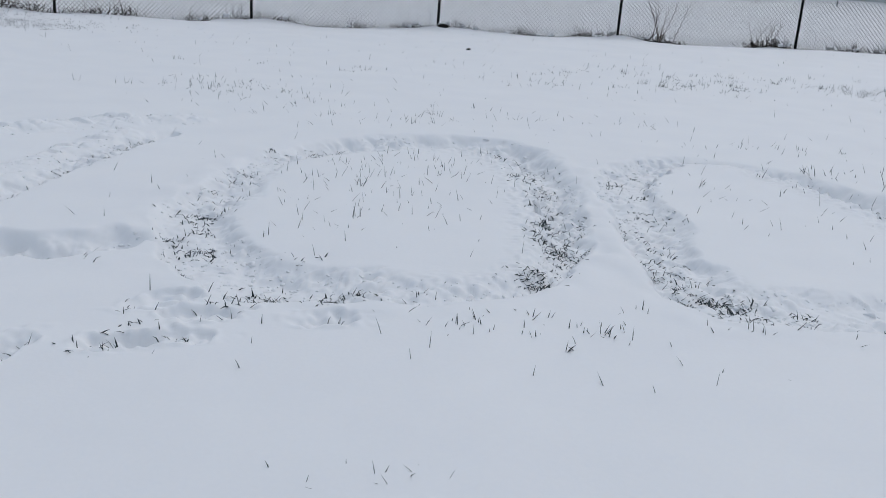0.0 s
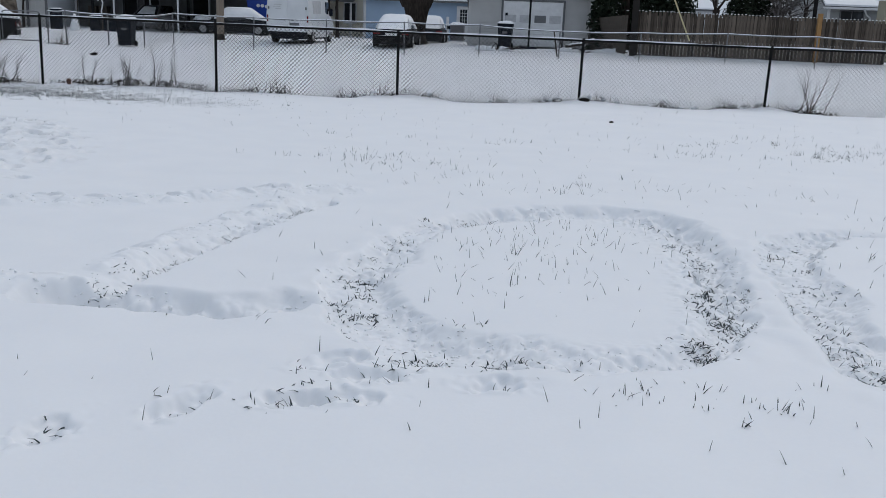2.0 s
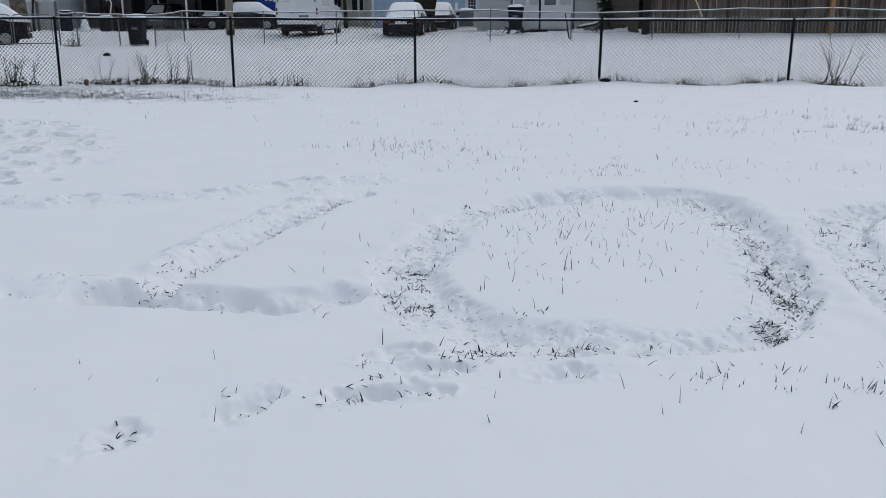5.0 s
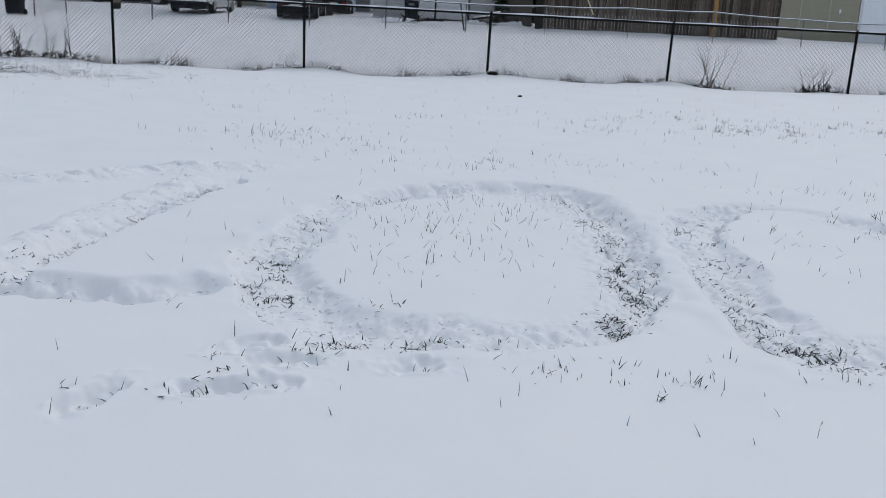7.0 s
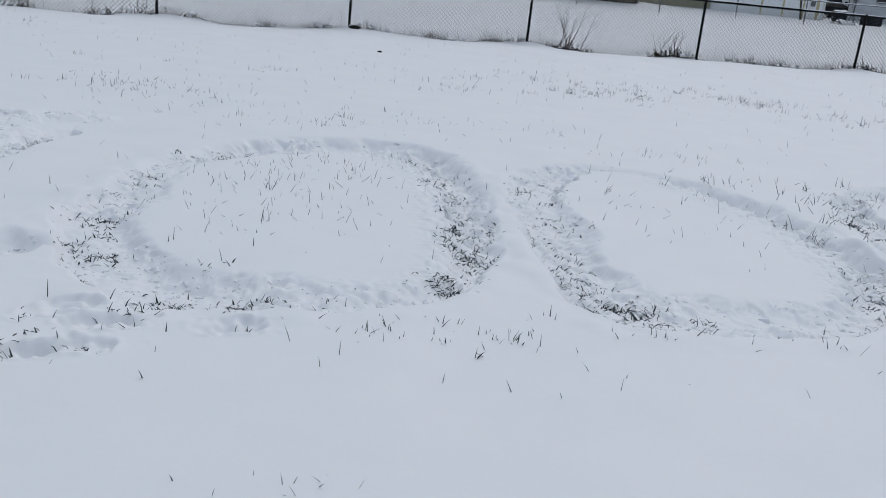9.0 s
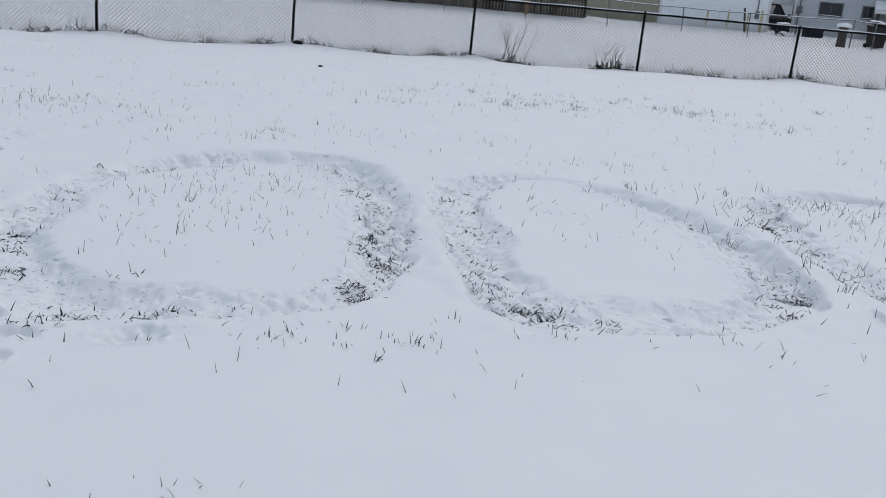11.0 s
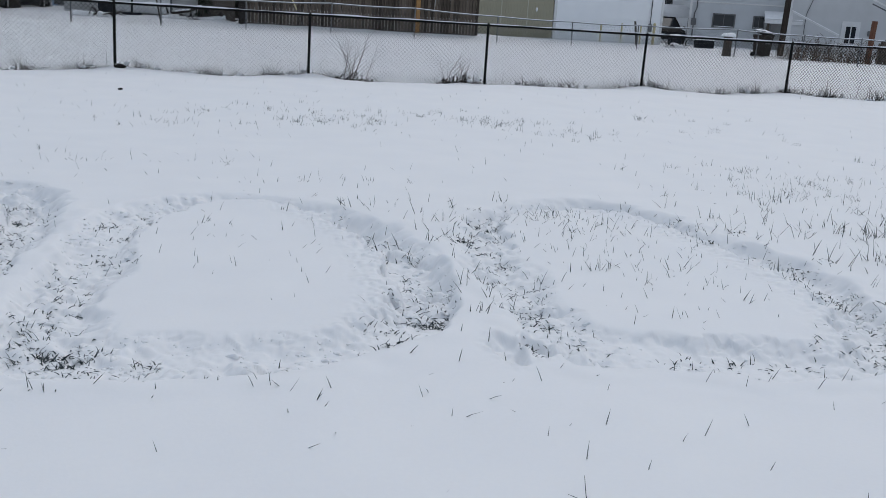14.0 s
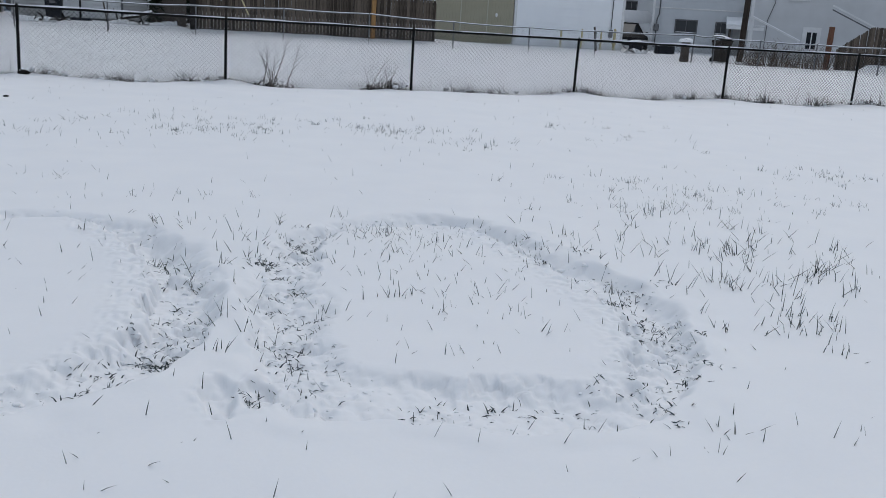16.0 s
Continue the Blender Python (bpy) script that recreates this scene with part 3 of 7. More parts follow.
# Thin grass that pokes through untouched snow.
px, py = join(
    scatter([(.2, 5.8, .4, .45, 90), (.0, 5.3, .4, .4, 60), (.6, 6.2, .3, .25, 45), (.3, 4.7, .45, .3, 34), (2.5, 5.3, .45, .7, 60), (4.6, 5.0, .45, .8, 150), (4.85, 5.5, .35, .5, 70), (4.65, 6.12, .3, .12, 90)]),
    scatter([(-1.5, 9.2, .45, .3, 120), (-.9, 8.6, .5, .3, 60), (-.1, 7.9, .9, .3, 60), (.9, 8.0, .6, .4, 34), (2.3, 8.1, .45, .12, 26), (2.9, 7.35, .5, .12, 30), (2.2, 10.5, .7, .25, 60), (.3, 10.9, .9, .3, 40)], .5),
    scatter([(3.8, 11.1, .42, .36, 260), (3.2, 11.9, .5, .3, 70), (5.75, 11.15, .42, .3, 230), (6.6, 10.15, .4, .25, 80), (5.0, 11.6, .3, .3, 40), (2.0, 11.8, .5, .4, 40), (8.5, 12.0, .6, .4, 50), (8.6, 10.5, .8, .4, 60)], .6),
    scatter([(7.4, 7.9, .35, .3, 90), (7.6, 7.4, .4, .3, 90), (7.3, 6.9, .4, .25, 110), (8.7, 7.1, .6, .3, 70), (6.4, 7.6, .8, .5, 30), (9.7, 8.5, .9, .4, 110), (10.2, 8.3, .4, .2, 40)], .65),
    scatter([(-1, 13, 3, 1.5, 60), (5, 14, 4, 1, 60), (-3.0, 12.0, 2.0, 1.0, 30)]),
    uniform(-1.2, 6.5, 6.9, 10.5, 95), uniform(1.2, 1.8, 3.2, 6.5, 12), uniform(5.8, 10, 3.5, 9, 50), uniform(-2.5, 6.0, 2.9, 3.5, 70), uniform(-1.5, -.9, 4.4, 6.5, 9), uniform(2.8, 6.5, 2.1, 3.1, 34), scatter([(.3, 2.36, .15, .05, 14)]), uniform(-12, 18, 10, 16.5, 90))
k = len(px)
blades("grass_field", "thin dark winter grass blades poking through the snow", px, py, rng.uniform(.028, .088, k) * (1 + .1 * step(6.5, 9, py) - .2 * step(12.5, 14, py) - .4 * step(2.8, 2.5, py)), rng.uniform(.05, 1.15, k), rng.uniform(.0015, .003, k) * (1 + .2 * step(6, 10, py)), GRASS_PALE)

# Denser turf showing through the thin snow along the west end of the fence.
px, py = scatter([(-8.9, 14.9, 1.5, .42, 6500), (-7.0, 14.4, 1.2, .33, 2600), (-5.4, 14.0, .8, .3, 500), (-10.0, 15.9, 1.9, .5, 4500)], .5)
k = len(px)
blades("verge_grass", "dark winter turf showing through thin snow by the fence", px, py, rng.uniform(.02, .055, k), rng.uniform(.05, 1.15, k), rng.uniform(.0022, .0045, k), GRASS)

# Long coarse blades beside the third ring and along the near banks.
px, py = join(scatter([(6.6, 4.9, .4, .35, 80), (6.9, 5.5, .45, .4, 85), (6.95, 4.6, .35, .3, 40), (6.2, 4.1, .25, .22, 40), (6.3, 5.9, .4, .35, 50), (6.2, 4.2, .16, .2, 36), (3.6, 4.7, .07, .45, 40), (3.75, 6.0, .1, .2, 24), (7.4, 4.9, .5, .4, 60), (6.8, 6.4, .5, .35, 50), (5.7, 5.2, .1, .35, 24), (5.15, 6.5, .25, .08, 22), (.78, 3.45, .28, .06, 44), (.3, 3.55, .2, .05, 8), (-.5, 3.42, .25, .1, 8), (1.4, 3.4, .25, .12, 10),
                       (4.65, 4.9, .34, .6, 46), (4.75, 5.7, .32, .3, 40), (2.45, 5.2, .35, .6, 14), (.3, 5.6, .35, .5, 20), (3.6, 4.0, .12, .3, 14), (2.4, 3.35, .5, .12, 18), (4.9, 3.2, .5, .15, 14), (5.55, 5.6, .12, .4, 26), (3.25, 5.9, .06, .12, 16), (3.6, 6.6, .3, .15, 30), (5.35, 6.3, .2, .12, 20)], .5))
k = len(px)
blades("long_grass", "long dark grass blades standing out of the snow", px, py, rng.uniform(.03, .095, k) * (.8 + .4 * step(3.6, 4.6, py) + .35 * step(5.7, 6.0, px)), rng.uniform(.05, 1.0, k), rng.uniform(.002, .0036, k), GRASS)

# Flattened, dark grass laid bare on the trodden floors.
clumps = []


def along(x0, y0, x1, y1, spread, tufts, size):
    for _ in range(tufts):
        t = rng.random()
        clumps.append((x0 + (x1 - x0) * t + rng.normal(0, spread), y0 + (y1 - y0) * t + rng.normal(0, spread), .026, .026, int(rng.integers(size // 3, size + 2))))


along(1.0, 3.98, 1.2, 4.9, .06, 14, 14)
along(1.2, 4.9, 1.24, 6.2, .06, 18, 13)
along(1.05, 6.5, 1.22, 6.3, .035, 5, 18)
along(.8, 3.88, 1.1, 3.9, .05, 2, 6)
along(-.7, 4.3, -.72, 5.1, .06, 5, 11)
along(-.68, 5.2, -.5, 6.0, .05, 4, 8)
along(-.5, 3.62, -.35, 3.52, .03, 1, 14)
along(-.3, 3.82, .9, 3.8, .035, 10, 9)
along(-.3, 6.4, .0, 6.7, .05, 3, 8)
along(1.6, 3.82, 1.67, 4.9, .05, 17, 14)
along(1.68, 5.0, 1.84, 6.2, .06, 11, 10)
# Next four rows: grass that also draws the contact shade along near lips.
along(-1.5, 4.06, -1.0, 4.05, .008, 4, 5)
along(-3.3, 4.14, -2.0, 4.13, .015, 4, 4)
along(-.44, 3.8, -.2, 3.66, .008, 6, 8)
along(.0, 3.82, .22, 3.78, .012, 5, 9)
along(1.62, 3.76, 2.0, 3.74, .05, 7, 14)
along(2.3, 3.62, 2.8, 3.6, .04, 2, 9)
along(2.9, 3.83, 3.1, 3.93, .04, 5, 16)
along(3.24, 4.05, 3.32, 4.6, .05, 10, 15)
along(3.32, 4.7, 3.32, 5.6, .06, 10, 11)
along(3.1, 6.1, 3.25, 5.7, .04, 4, 11)
along(3.84, 3.9, 3.83, 5.4, .06, 14, 12)
along(3.85, 5.4, 4.15, 6.1, .06, 13, 13)
along(4.15, 6.2, 4.6, 6.42, .05, 5, 9)
along(4.1, 3.62, 4.9, 3.42, .06, 10, 8)
along(5.0, 3.4, 5.4, 3.8, .07, 10, 11)
along(5.5, 4.0, 5.6, 5.0, .07, 14, 13)
along(5.45, 5.2, 5.4, 6.2, .05, 10, 11)
along(-1.93, 4.3, -1.75, 5.1, .022, 8, 9)
along(-1.74, 5.2, -1.5, 6.35, .012, 8, 8)
along(-1.53, 6.15, -1.48, 6.4, .012, 4, 13)
along(-2.0, 4.14, -1.75, 4.14, .03, 4, 12)
along(-.76, 3.17, -.4, 3.26, .025, 5, 11)
along(-1.05, 3.08, -1.0, 3.12, .02, 1, 17)
along(-1.4, 2.8, -1.37, 2.82, .02, 1, 8)
along(3.45, 3.66, 3.64, 3.72, .03, 3, 12)
along(.0, 3.46, .1, 3.48, .03, 1, 9)
# Darker patches within them.
along(3.17, 6.39, 3.31, 5.87, .035, 2, 7)
along(3.31, 5.80, 3.36, 5.48, .035, 2, 8)
along(3.28, 5.25, 3.46, 5.13, .035, 2, 6)
along(3.26, 4.80, 3.27, 4.49, .035, 6, 13)
along(3.34, 4.57, 3.36, 4.25, .035, 4, 11)
along(3.23, 4.26, 3.33, 4.22, .035, 4, 11)
along(2.98, 4.05, 3.11, 4.10, .035, 5, 12)
along(3.11, 4.28, 3.19, 4.58, .035, 2, 6)
along(4.06, 5.77, 4.23, 6.05, .035, 5, 12)
along(3.87, 5.58, 3.85, 5.33, .035, 4, 11)
along(3.93, 5.99, 4.04, 6.13, .035, 2, 7)
along(4.13, 6.21, 4.21, 6.29, .035, 2, 8)
along(3.96, 5.32, 3.95, 5.10, .035, 2, 8)
along(3.78, 5.00, 3.88, 4.89, .035, 2, 6)
along(3.87, 4.57, 3.94, 4.51, .035, 2, 7)
along(3.74, 4.29, 3.78, 4.17, .035, 4, 11)
along(3.79, 4.06, 3.88, 4.02, .035, 3, 8)
along(3.73, 3.77, 3.78, 3.71, .035, 4, 10)
along(3.61, 3.82, 3.64, 3.78, .035, 2, 7)
along(5.66, 6.09, 5.58, 5.78, .035, 2, 7)
along(5.77, 5.69, 5.79, 5.55, .035, 2, 8)
along(5.70, 5.28, 5.67, 5.10, .035, 2, 8)
along(5.69, 4.98, 5.80, 4.88, .035, 4, 10)
along(5.91, 4.96, 5.95, 4.90, .035, 2, 8)
along(5.55, 4.46, 5.44, 4.20, .035, 4, 12)
along(5.46, 4.20, 5.40, 4.04, .035, 3, 10)
along(5.31, 3.89, 5.38, 3.92, .035, 2, 11)
along(5.40, 4.04, 5.62, 4.14, .035, 2, 6)
along(5.67, 4.09, 5.59, 3.98, .035, 1, 8)
along(5.49, 3.80, 5.44, 3.70, .035, 2, 10)
along(5.19, 3.73, 5.03, 3.58, .035, 3, 8)
along(4.93, 3.47, 4.99, 3.46, .035, 2, 8)
along(5.08, 3.45, 5.16, 3.50, .035, 2, 8)
along(4.87, 3.63, 4.96, 3.69, .035, 2, 7)
along(4.77, 3.43, 4.85, 3.45, .035, 2, 8)
along(1.05, 6.81, 1.17, 6.64, .035, 4, 11)
along(1.09, 5.89, 1.17, 5.61, .035, 4, 10)
along(1.17, 5.48, 1.21, 5.36, .035, 2, 9)
along(1.06, 5.29, 1.15, 5.18, .035, 2, 7)
along(1.29, 6.22, 1.32, 6.07, .035, 1, 7)
along(1.05, 4.89, 1.06, 4.60, .035, 4, 11)
along(1.16, 4.90, 1.19, 4.70, .035, 4, 12)
along(1.26, 5.07, 1.26, 4.91, .035, 2, 8)
along(0.99, 4.69, 1.10, 4.42, .035, 4, 10)
along(0.88, 4.06, 0.98, 4.06, .035, 4, 9)
along(0.76, 4.02, 0.86, 4.04, .035, 2, 6)
along(1.76, 5.29, 1.84, 5.17, .035, 4, 11)
along(1.63, 5.10, 1.65, 4.99, .035, 2, 7)
along(1.78, 5.97, 1.85, 5.76, .035, 2, 7)
along(1.89, 6.31, 1.99, 6.41, .035, 1, 7)
along(1.55, 4.49, 1.60, 4.45, .035, 2, 9)
along(1.64, 4.68, 1.68, 4.54, .035, 2, 8)
along(1.61, 4.36, 1.61, 4.20, .035, 2, 9)
along(1.59, 4.04, 1.61, 3.93, .035, 4, 13)
along(1.61, 3.93, 1.75, 3.86, .035, 8, 13)
along(1.79, 3.94, 1.85, 4.01, .035, 2, 8)
along(1.71, 4.16, 1.71, 4.08, .035, 1, 8)
along(1.88, 3.83, 1.96, 3.87, .035, 1, 6)
along(-1.50, 6.41, -1.50, 6.61, .035, 3, 12)
along(-1.61, 5.96, -1.59, 6.13, .035, 2, 11)
along(-1.70, 5.57, -1.67, 5.72, .035, 2, 8)
along(-1.79, 5.10, -1.74, 5.16, .035, 2, 7)
along(-1.90, 4.74, -1.82, 4.88, .035, 4, 9)
along(-1.95, 4.63, -1.94, 4.74, .035, 2, 11)
along(-1.96, 4.34, -1.92, 4.39, .035, 3, 11)
along(-1.86, 4.40, -1.84, 4.45, .035, 2, 8)
along(-1.84, 4.51, -1.81, 4.48, .035, 1, 10)
along(-1.18, 4.26, -1.17, 4.24, .035, 1, 9)
along(1.19, 6.01, 1.17, 5.59, .035, 4, 10)
along(1.27, 5.13, 1.28, 4.93, .035, 3, 10)
along(1.22, 4.64, 1.19, 4.43, .035, 3, 10)
along(1.12, 4.91, 1.09, 4.54, .035, 4, 10)
along(-0.88, 4.87, -0.79, 4.99, .035, 3, 8)
along(-0.74, 4.78, -0.66, 4.84, .035, 6, 12)
along(-0.68, 4.69, -0.63, 4.50, .035, 2, 9)
along(-0.77, 4.44, -0.71, 4.49, .035, 3, 9)
along(-0.65, 4.33, -0.56, 4.34, .035, 5, 12)
along(-0.69, 4.32, -0.63, 4.34, .035, 2, 9)
along(-0.70, 5.36, -0.70, 5.49, .035, 3, 9)
along(-0.70, 5.77, -0.63, 5.63, .035, 3, 9)
along(-0.83, 5.34, -0.78, 5.48, .035, 2, 8)
along(-0.57, 6.35, -0.44, 6.46, .035, 2, 7)
along(-0.35, 6.56, -0.26, 6.77, .035, 2, 8)
along(0.86, 4.09, 0.99, 4.10, .035, 4, 9)
along(0.99, 4.07, 1.00, 4.04, .035, 2, 9)
along(-0.22, 4.21, -0.14, 4.15, .035, 2, 7)
along(1.93, 6.42, 1.92, 6.25, .035, 2, 8)
along(1.90, 5.95, 1.84, 5.68, .035, 2, 8)
# Next row: turf doubling as the shade line under the stroke's near lip.
along(-1.40, 4.15, -1.06, 4.13, .035, 4, 5)
along(-0.37, 3.83, -0.22, 3.78, .035, 3, 5)
along(-0.06, 3.70, 0.03, 3.74, .035, 1, 5)
along(0.02, 3.81, 0.19, 3.77, .035, 6, 9)
along(-0.63, 3.57, -0.57, 3.61, .035, 1, 6)
along(-0.46, 3.50, -0.40, 3.51, .035, 1, 9)
along(0.01, 3.56, 0.09, 3.54, .035, 1, 6)
along(-1.09, 3.16, -1.02, 3.11, .035, 1, 10)
along(-0.84, 3.15, -0.75, 3.19, .035, 2, 6)
along(-0.76, 3.25, -0.65, 3.29, .035, 2, 6)
px, py = scatter([(x, y, .036, .04, int(2.4 * n_)) for x, y, sx, sy, n_ in clumps])
low = clods(px, py)
keep = rng.random(len(px)) < .12 + .7 * step(.036, .01, low)
px, py = px[keep], py[keep]
k = len(px)
blades("trodden_grass", "flattened wet dark grass in the trodden trenches", px, py, rng.uniform(.015, .045, k), rng.uniform(.6, 1.5, k), .0019 + .0036 * rng.random(k) ** 2, GRASS_DARK, sink=.003, bend=.5)
px, py = scatter([(x, y, .04, .04, max(1, n_ // 5)) for x, y, sx, sy, n_ in clumps])
k = len(px)
blades("trodden_grass", "bent dark grass standing out of the trodden snow", px, py, rng.uniform(.025, .06, k), rng.uniform(.3, 1.3, k), .0018 + .003 * rng.random(k) ** 2, GRASS, sink=.006, bend=.5)

# Single long blades that stand out on the banks: plan place, lean to the east, length.
SPRIGS = [(3.42, 3.78, .07, .09), (3.45, 3.62, -.21, .07), (3.23, 3.57, .2, .08), (3.35, 5.45, -.27, .1), (3.42, 5.51, -.45, .15), (5.59, 4.7, -.37, .16), (6.27, 4.95, 0, .14), (3.3, 5.58, -.37, .13), (3.68, 6.23, -.4, .16), (4.14, 3.5, 0, .06),
          (3.05, 3.67, .88, .07), (2.02, 3.74, -.19, .07), (1.55, 3.43, -.59, .05), (-.68, 3.7, 0, .1), (-.62, 3.52, .4, .06), (-.43, 3.56, .36, .07), (-.45, 3.7, .4, .07), (-.34, 3.59, .39, .05), (-.54, 4.26, -.03, .08), (.85, 3.54, .17, .06)]
bm = bmesh.new()
for x, y, lean_, long in SPRIGS:
    p, d = Vector((x, y, h1(x, y) - .012)), Vector((lean_, .1, 1)).normalized()
    long *= .8
    q = p + d * long * .6
    tube(bm, p, q, .0022, .0018, 5, False)
    tube(bm, q, q + (d + Vector((.12 * lean_, 0, -.06))) * long * .45, .0018, .0005, 5, False)
tagged(part("grass_sprigs", bm, GRASS), "single long grass blades standing on the snow banks", "grass", kind="stuff")

# A forked stem and a dead leaf on the untouched snow in front.
twig = thing("twig", "thin dark forked stem lying on smooth snow", "twig", 3.3, 2.42, h1(3.3, 2.42))
bm = bmesh.new()
bend = [Vector(p) for p in ((0, 0, -.004), (-.005, .045, .012), (.012, .1, .018), (.045, .19, .03))]
for i in range(3):
    tube(bm, bend[i], bend[i + 1], .0032 - .0009 * i, .0023 - .0007 * i, 6)
part("stem", bm, GRASS_DARK, twig)
bm = bmesh.new()
tube(bm, bend[1] + (bend[2] - bend[1]) * .5, Vector((-.04, .11, .022)), .0016, .0006, 6)
part("side_shoot", bm, GRASS_DARK, twig)
bm = bmesh.new()
rows = []
for i in range(9):
    u = i / 8
    w = .0052 * math.sin(math.pi * min(1, u * .94 + .05)) ** .7
    rows.append([bm.verts.new((-.03 + .045 * u, s * w, .006 - .012 * (u - .4) ** 2 * 4 * .3 + (.002 if s else 0))) for s in (-1, 0, 1)])
for a, b in zip(rows, rows[1:]):
    bm.faces.new((a[0], b[0], b[1], a[1]))
    bm.faces.new((a[1], b[1], b[2], a[2]))
bmesh.ops.solidify(bm, geom=bm.faces[:], thickness=.0012)
leaf = part("dead_leaf", bm, GRASS_DARK, None)
leaf.matrix_world = pose(3.25, 2.49, h1(3.25, 2.49), 0, 0, -20)
tagged(leaf, "small curled blackish dead leaf lying on snow", "leaf")

# A fringe of short dark turf, doubling as the lip's shade line, where the snow breaks off at the near lips of the
# trenches.
px, py = uniform(-3.6, 6.0, 3.3, 7.2, 240000)
m0, m1 = trench(px, py)[0], trench(px, py + .03)[0]
keep = (m0 > .3) & (m0 < .62) & (m1 - m0 > .1) & (vnoise(px, py, .16, 95) + .5 * vnoise(px, py, .5, 97) > .0) & (rng.random(len(px)) < .8)
px, py = px[keep], py[keep] + .012
k = len(px)
blades("turf_fringe", "short dark turf that also draws the shade under the snow edge", px, py, rng.uniform(.01, .034, k), rng.uniform(.3, 1.6, k), rng.uniform(.0014, .003, k), GRASS_DARK, sink=.006, bend=.4)

# Bits of turf in the cracks between the trodden clods.
px, py = uniform(-2.1, 6.0, 3.3, 7.2, 160000)
keep = (trench(px, py)[0] > .75) & (clods(px, py) < .004) & (vnoise(px, py, .5, 99) > .1) & (rng.random(len(px)) < .5)
px, py = px[keep], py[keep]
k = len(px)
blades("crack_turf", "bits of dark turf in cracks of the trodden snow", px, py, rng.uniform(.012, .034, k), rng.uniform(.7, 1.5, k), rng.uniform(.0015, .0034, k), GRASS_DARK, sink=.002, bend=.4)

# ---- fences ----


def wire_mesh(x0, x1, z_low, z_high, pitch, r, slope=lambda x: 0.0):
    """Crossing wires of a chain-link mesh in the plane y = 0, with a slight weave."""
    verts, faces = [], []
    tall = z_high - z_low
    n = int((x1 - x0 + tall) / pitch)
    for s in (1, -1):
        for i in range(n + 1):
            a = x0 - tall + i * pitch
            ends = []
            for t in (0.0, 1.0):
                ends.append([a + (t if s > 0 else 1 - t) * tall, z_low + t * tall])
            (xa, za), (xb, zb) = ends
            lo, hi = (ends[0], ends[1]) if xa < xb else (ends[1], ends[0])
            if hi[0] < x0 or lo[0] > x1:
                continue
            dz = (hi[1] - lo[1]) / (hi[0] - lo[0])
            if lo[0] < x0:
                lo = [x0, lo[1] + (x0 - lo[0]) * dz]
            if hi[0] > x1:
                hi = [x1, hi[1] - (hi[0] - x1) * dz]
            b = len(verts)
            for (x, z) in (lo, hi):
                z += slope(x)
                verts += [(x, -r + s * r, z), (x + r, s * r, z), (x, r + s * r, z), (x - r, s * r, z)]
            faces += [(b + j, b + (j + 1) % 4, b + 4 + (j + 1) % 4, b + 4 + j) for j in range(4)]
    m = bpy.data.meshes.new("wire_mesh")
    m.from_pydata(verts, [], faces)
    m.update()
    return m


def post_mesh(tall, r, cap=True):
    bm = bmesh.new()
    tube(bm, (0, 0, -0.25), (0, 0, tall), r, r, 10)
    if cap:
        tube(bm, (0, 0, tall - .005), (0, 0, tall + .02), r * 1.25, r * 1.2, 10)
        tube(bm, (0, 0, tall + .02), (0, 0, tall + .045), r * 1.2, r * .4, 10)
    m = bpy.data.meshes.new("post")
    bm.to_mesh(m)
    bm.free()
    return m


YF = 17.14
near_fence = thing("chain_link_fence", "black chain-link fence with snow on its top rail", "fence", 0, YF, 0)
post_me = post_mesh(1.17, 0.025)
POSTS = [-23.2, -19.7, -16.2, -12.76, -9.32, -5.87, -2.41, .94, 4.24, 7.59, 10.87, 14.21, 17.4, 20.7, 24.0, 27.3]
TOP = [1.22, 1.22, 1.22, 1.22, 1.215, 1.2, 1.175, 1.16, 1.15, 1.155, 1.15, 1.15, 1.17, 1.17, 1.17, 1.17]
for k, x in enumerate(POSTS):
    lean = (0, 0, 0, 0, .6, .3, 0, .6, .5, -.2, .5, -.3, .4, 0, 0, 0)[k]
    share("post", post_me, BLACK_METAL, near_fence, at=pose(x, 0, TOP[k] - 1.17, 0, lean, 0))
for k in range(len(POSTS) - 1):
    bm = bmesh.new()
    a, b = (POSTS[k], -.0, TOP[k]), (POSTS[k + 1], -.0, TOP[k + 1])
    tube(bm, a, b, .021, .021, 10)
    part("top_rail", bm, BLACK_METAL, near_fence)
    bm = bmesh.new()
    pts = [Vector(a).lerp(Vector(b), t / 24) for t in range(25)]
    rings = []
    for p in pts:
        w = .017 * (0.75 + .5 * noise.noise(p * 2.1))
        hh = .019 * max(.25, 0.6 + 1.1 * noise.noise(p * 1.3 + Vector((5, 0, 0))))
        rings.append([(p.x, -w, p.z + .014), (p.x, -w * .6, p.z + .02 + hh), (p.x, w * .6, p.z + .02 + hh), (p.x, w, p.z + .014)])
    part("rail_snow", loft(rings), SNOW_CAP, near_fence, "thin line of snow on the rail")
    m = wire_mesh(a[0] + .01, b[0] - .01, -.2, 1.17, .0755, .0052, lambda x, a=a, b=b: a[2] - 1.17 + (b[2] - a[2]) * (x - a[0]) / (b[0] - a[0]))
    o = share("wire_mesh", m, BLACK_WIRE, near_fence)
    o.location.y = .028
tie = bpy.data.meshes.new("tie")
bm = tube(bmesh.new(), (0, -.024, -.02), (0, .03, -.02), .004, .004, 5)
bm.to_mesh(tie)
bm.free()
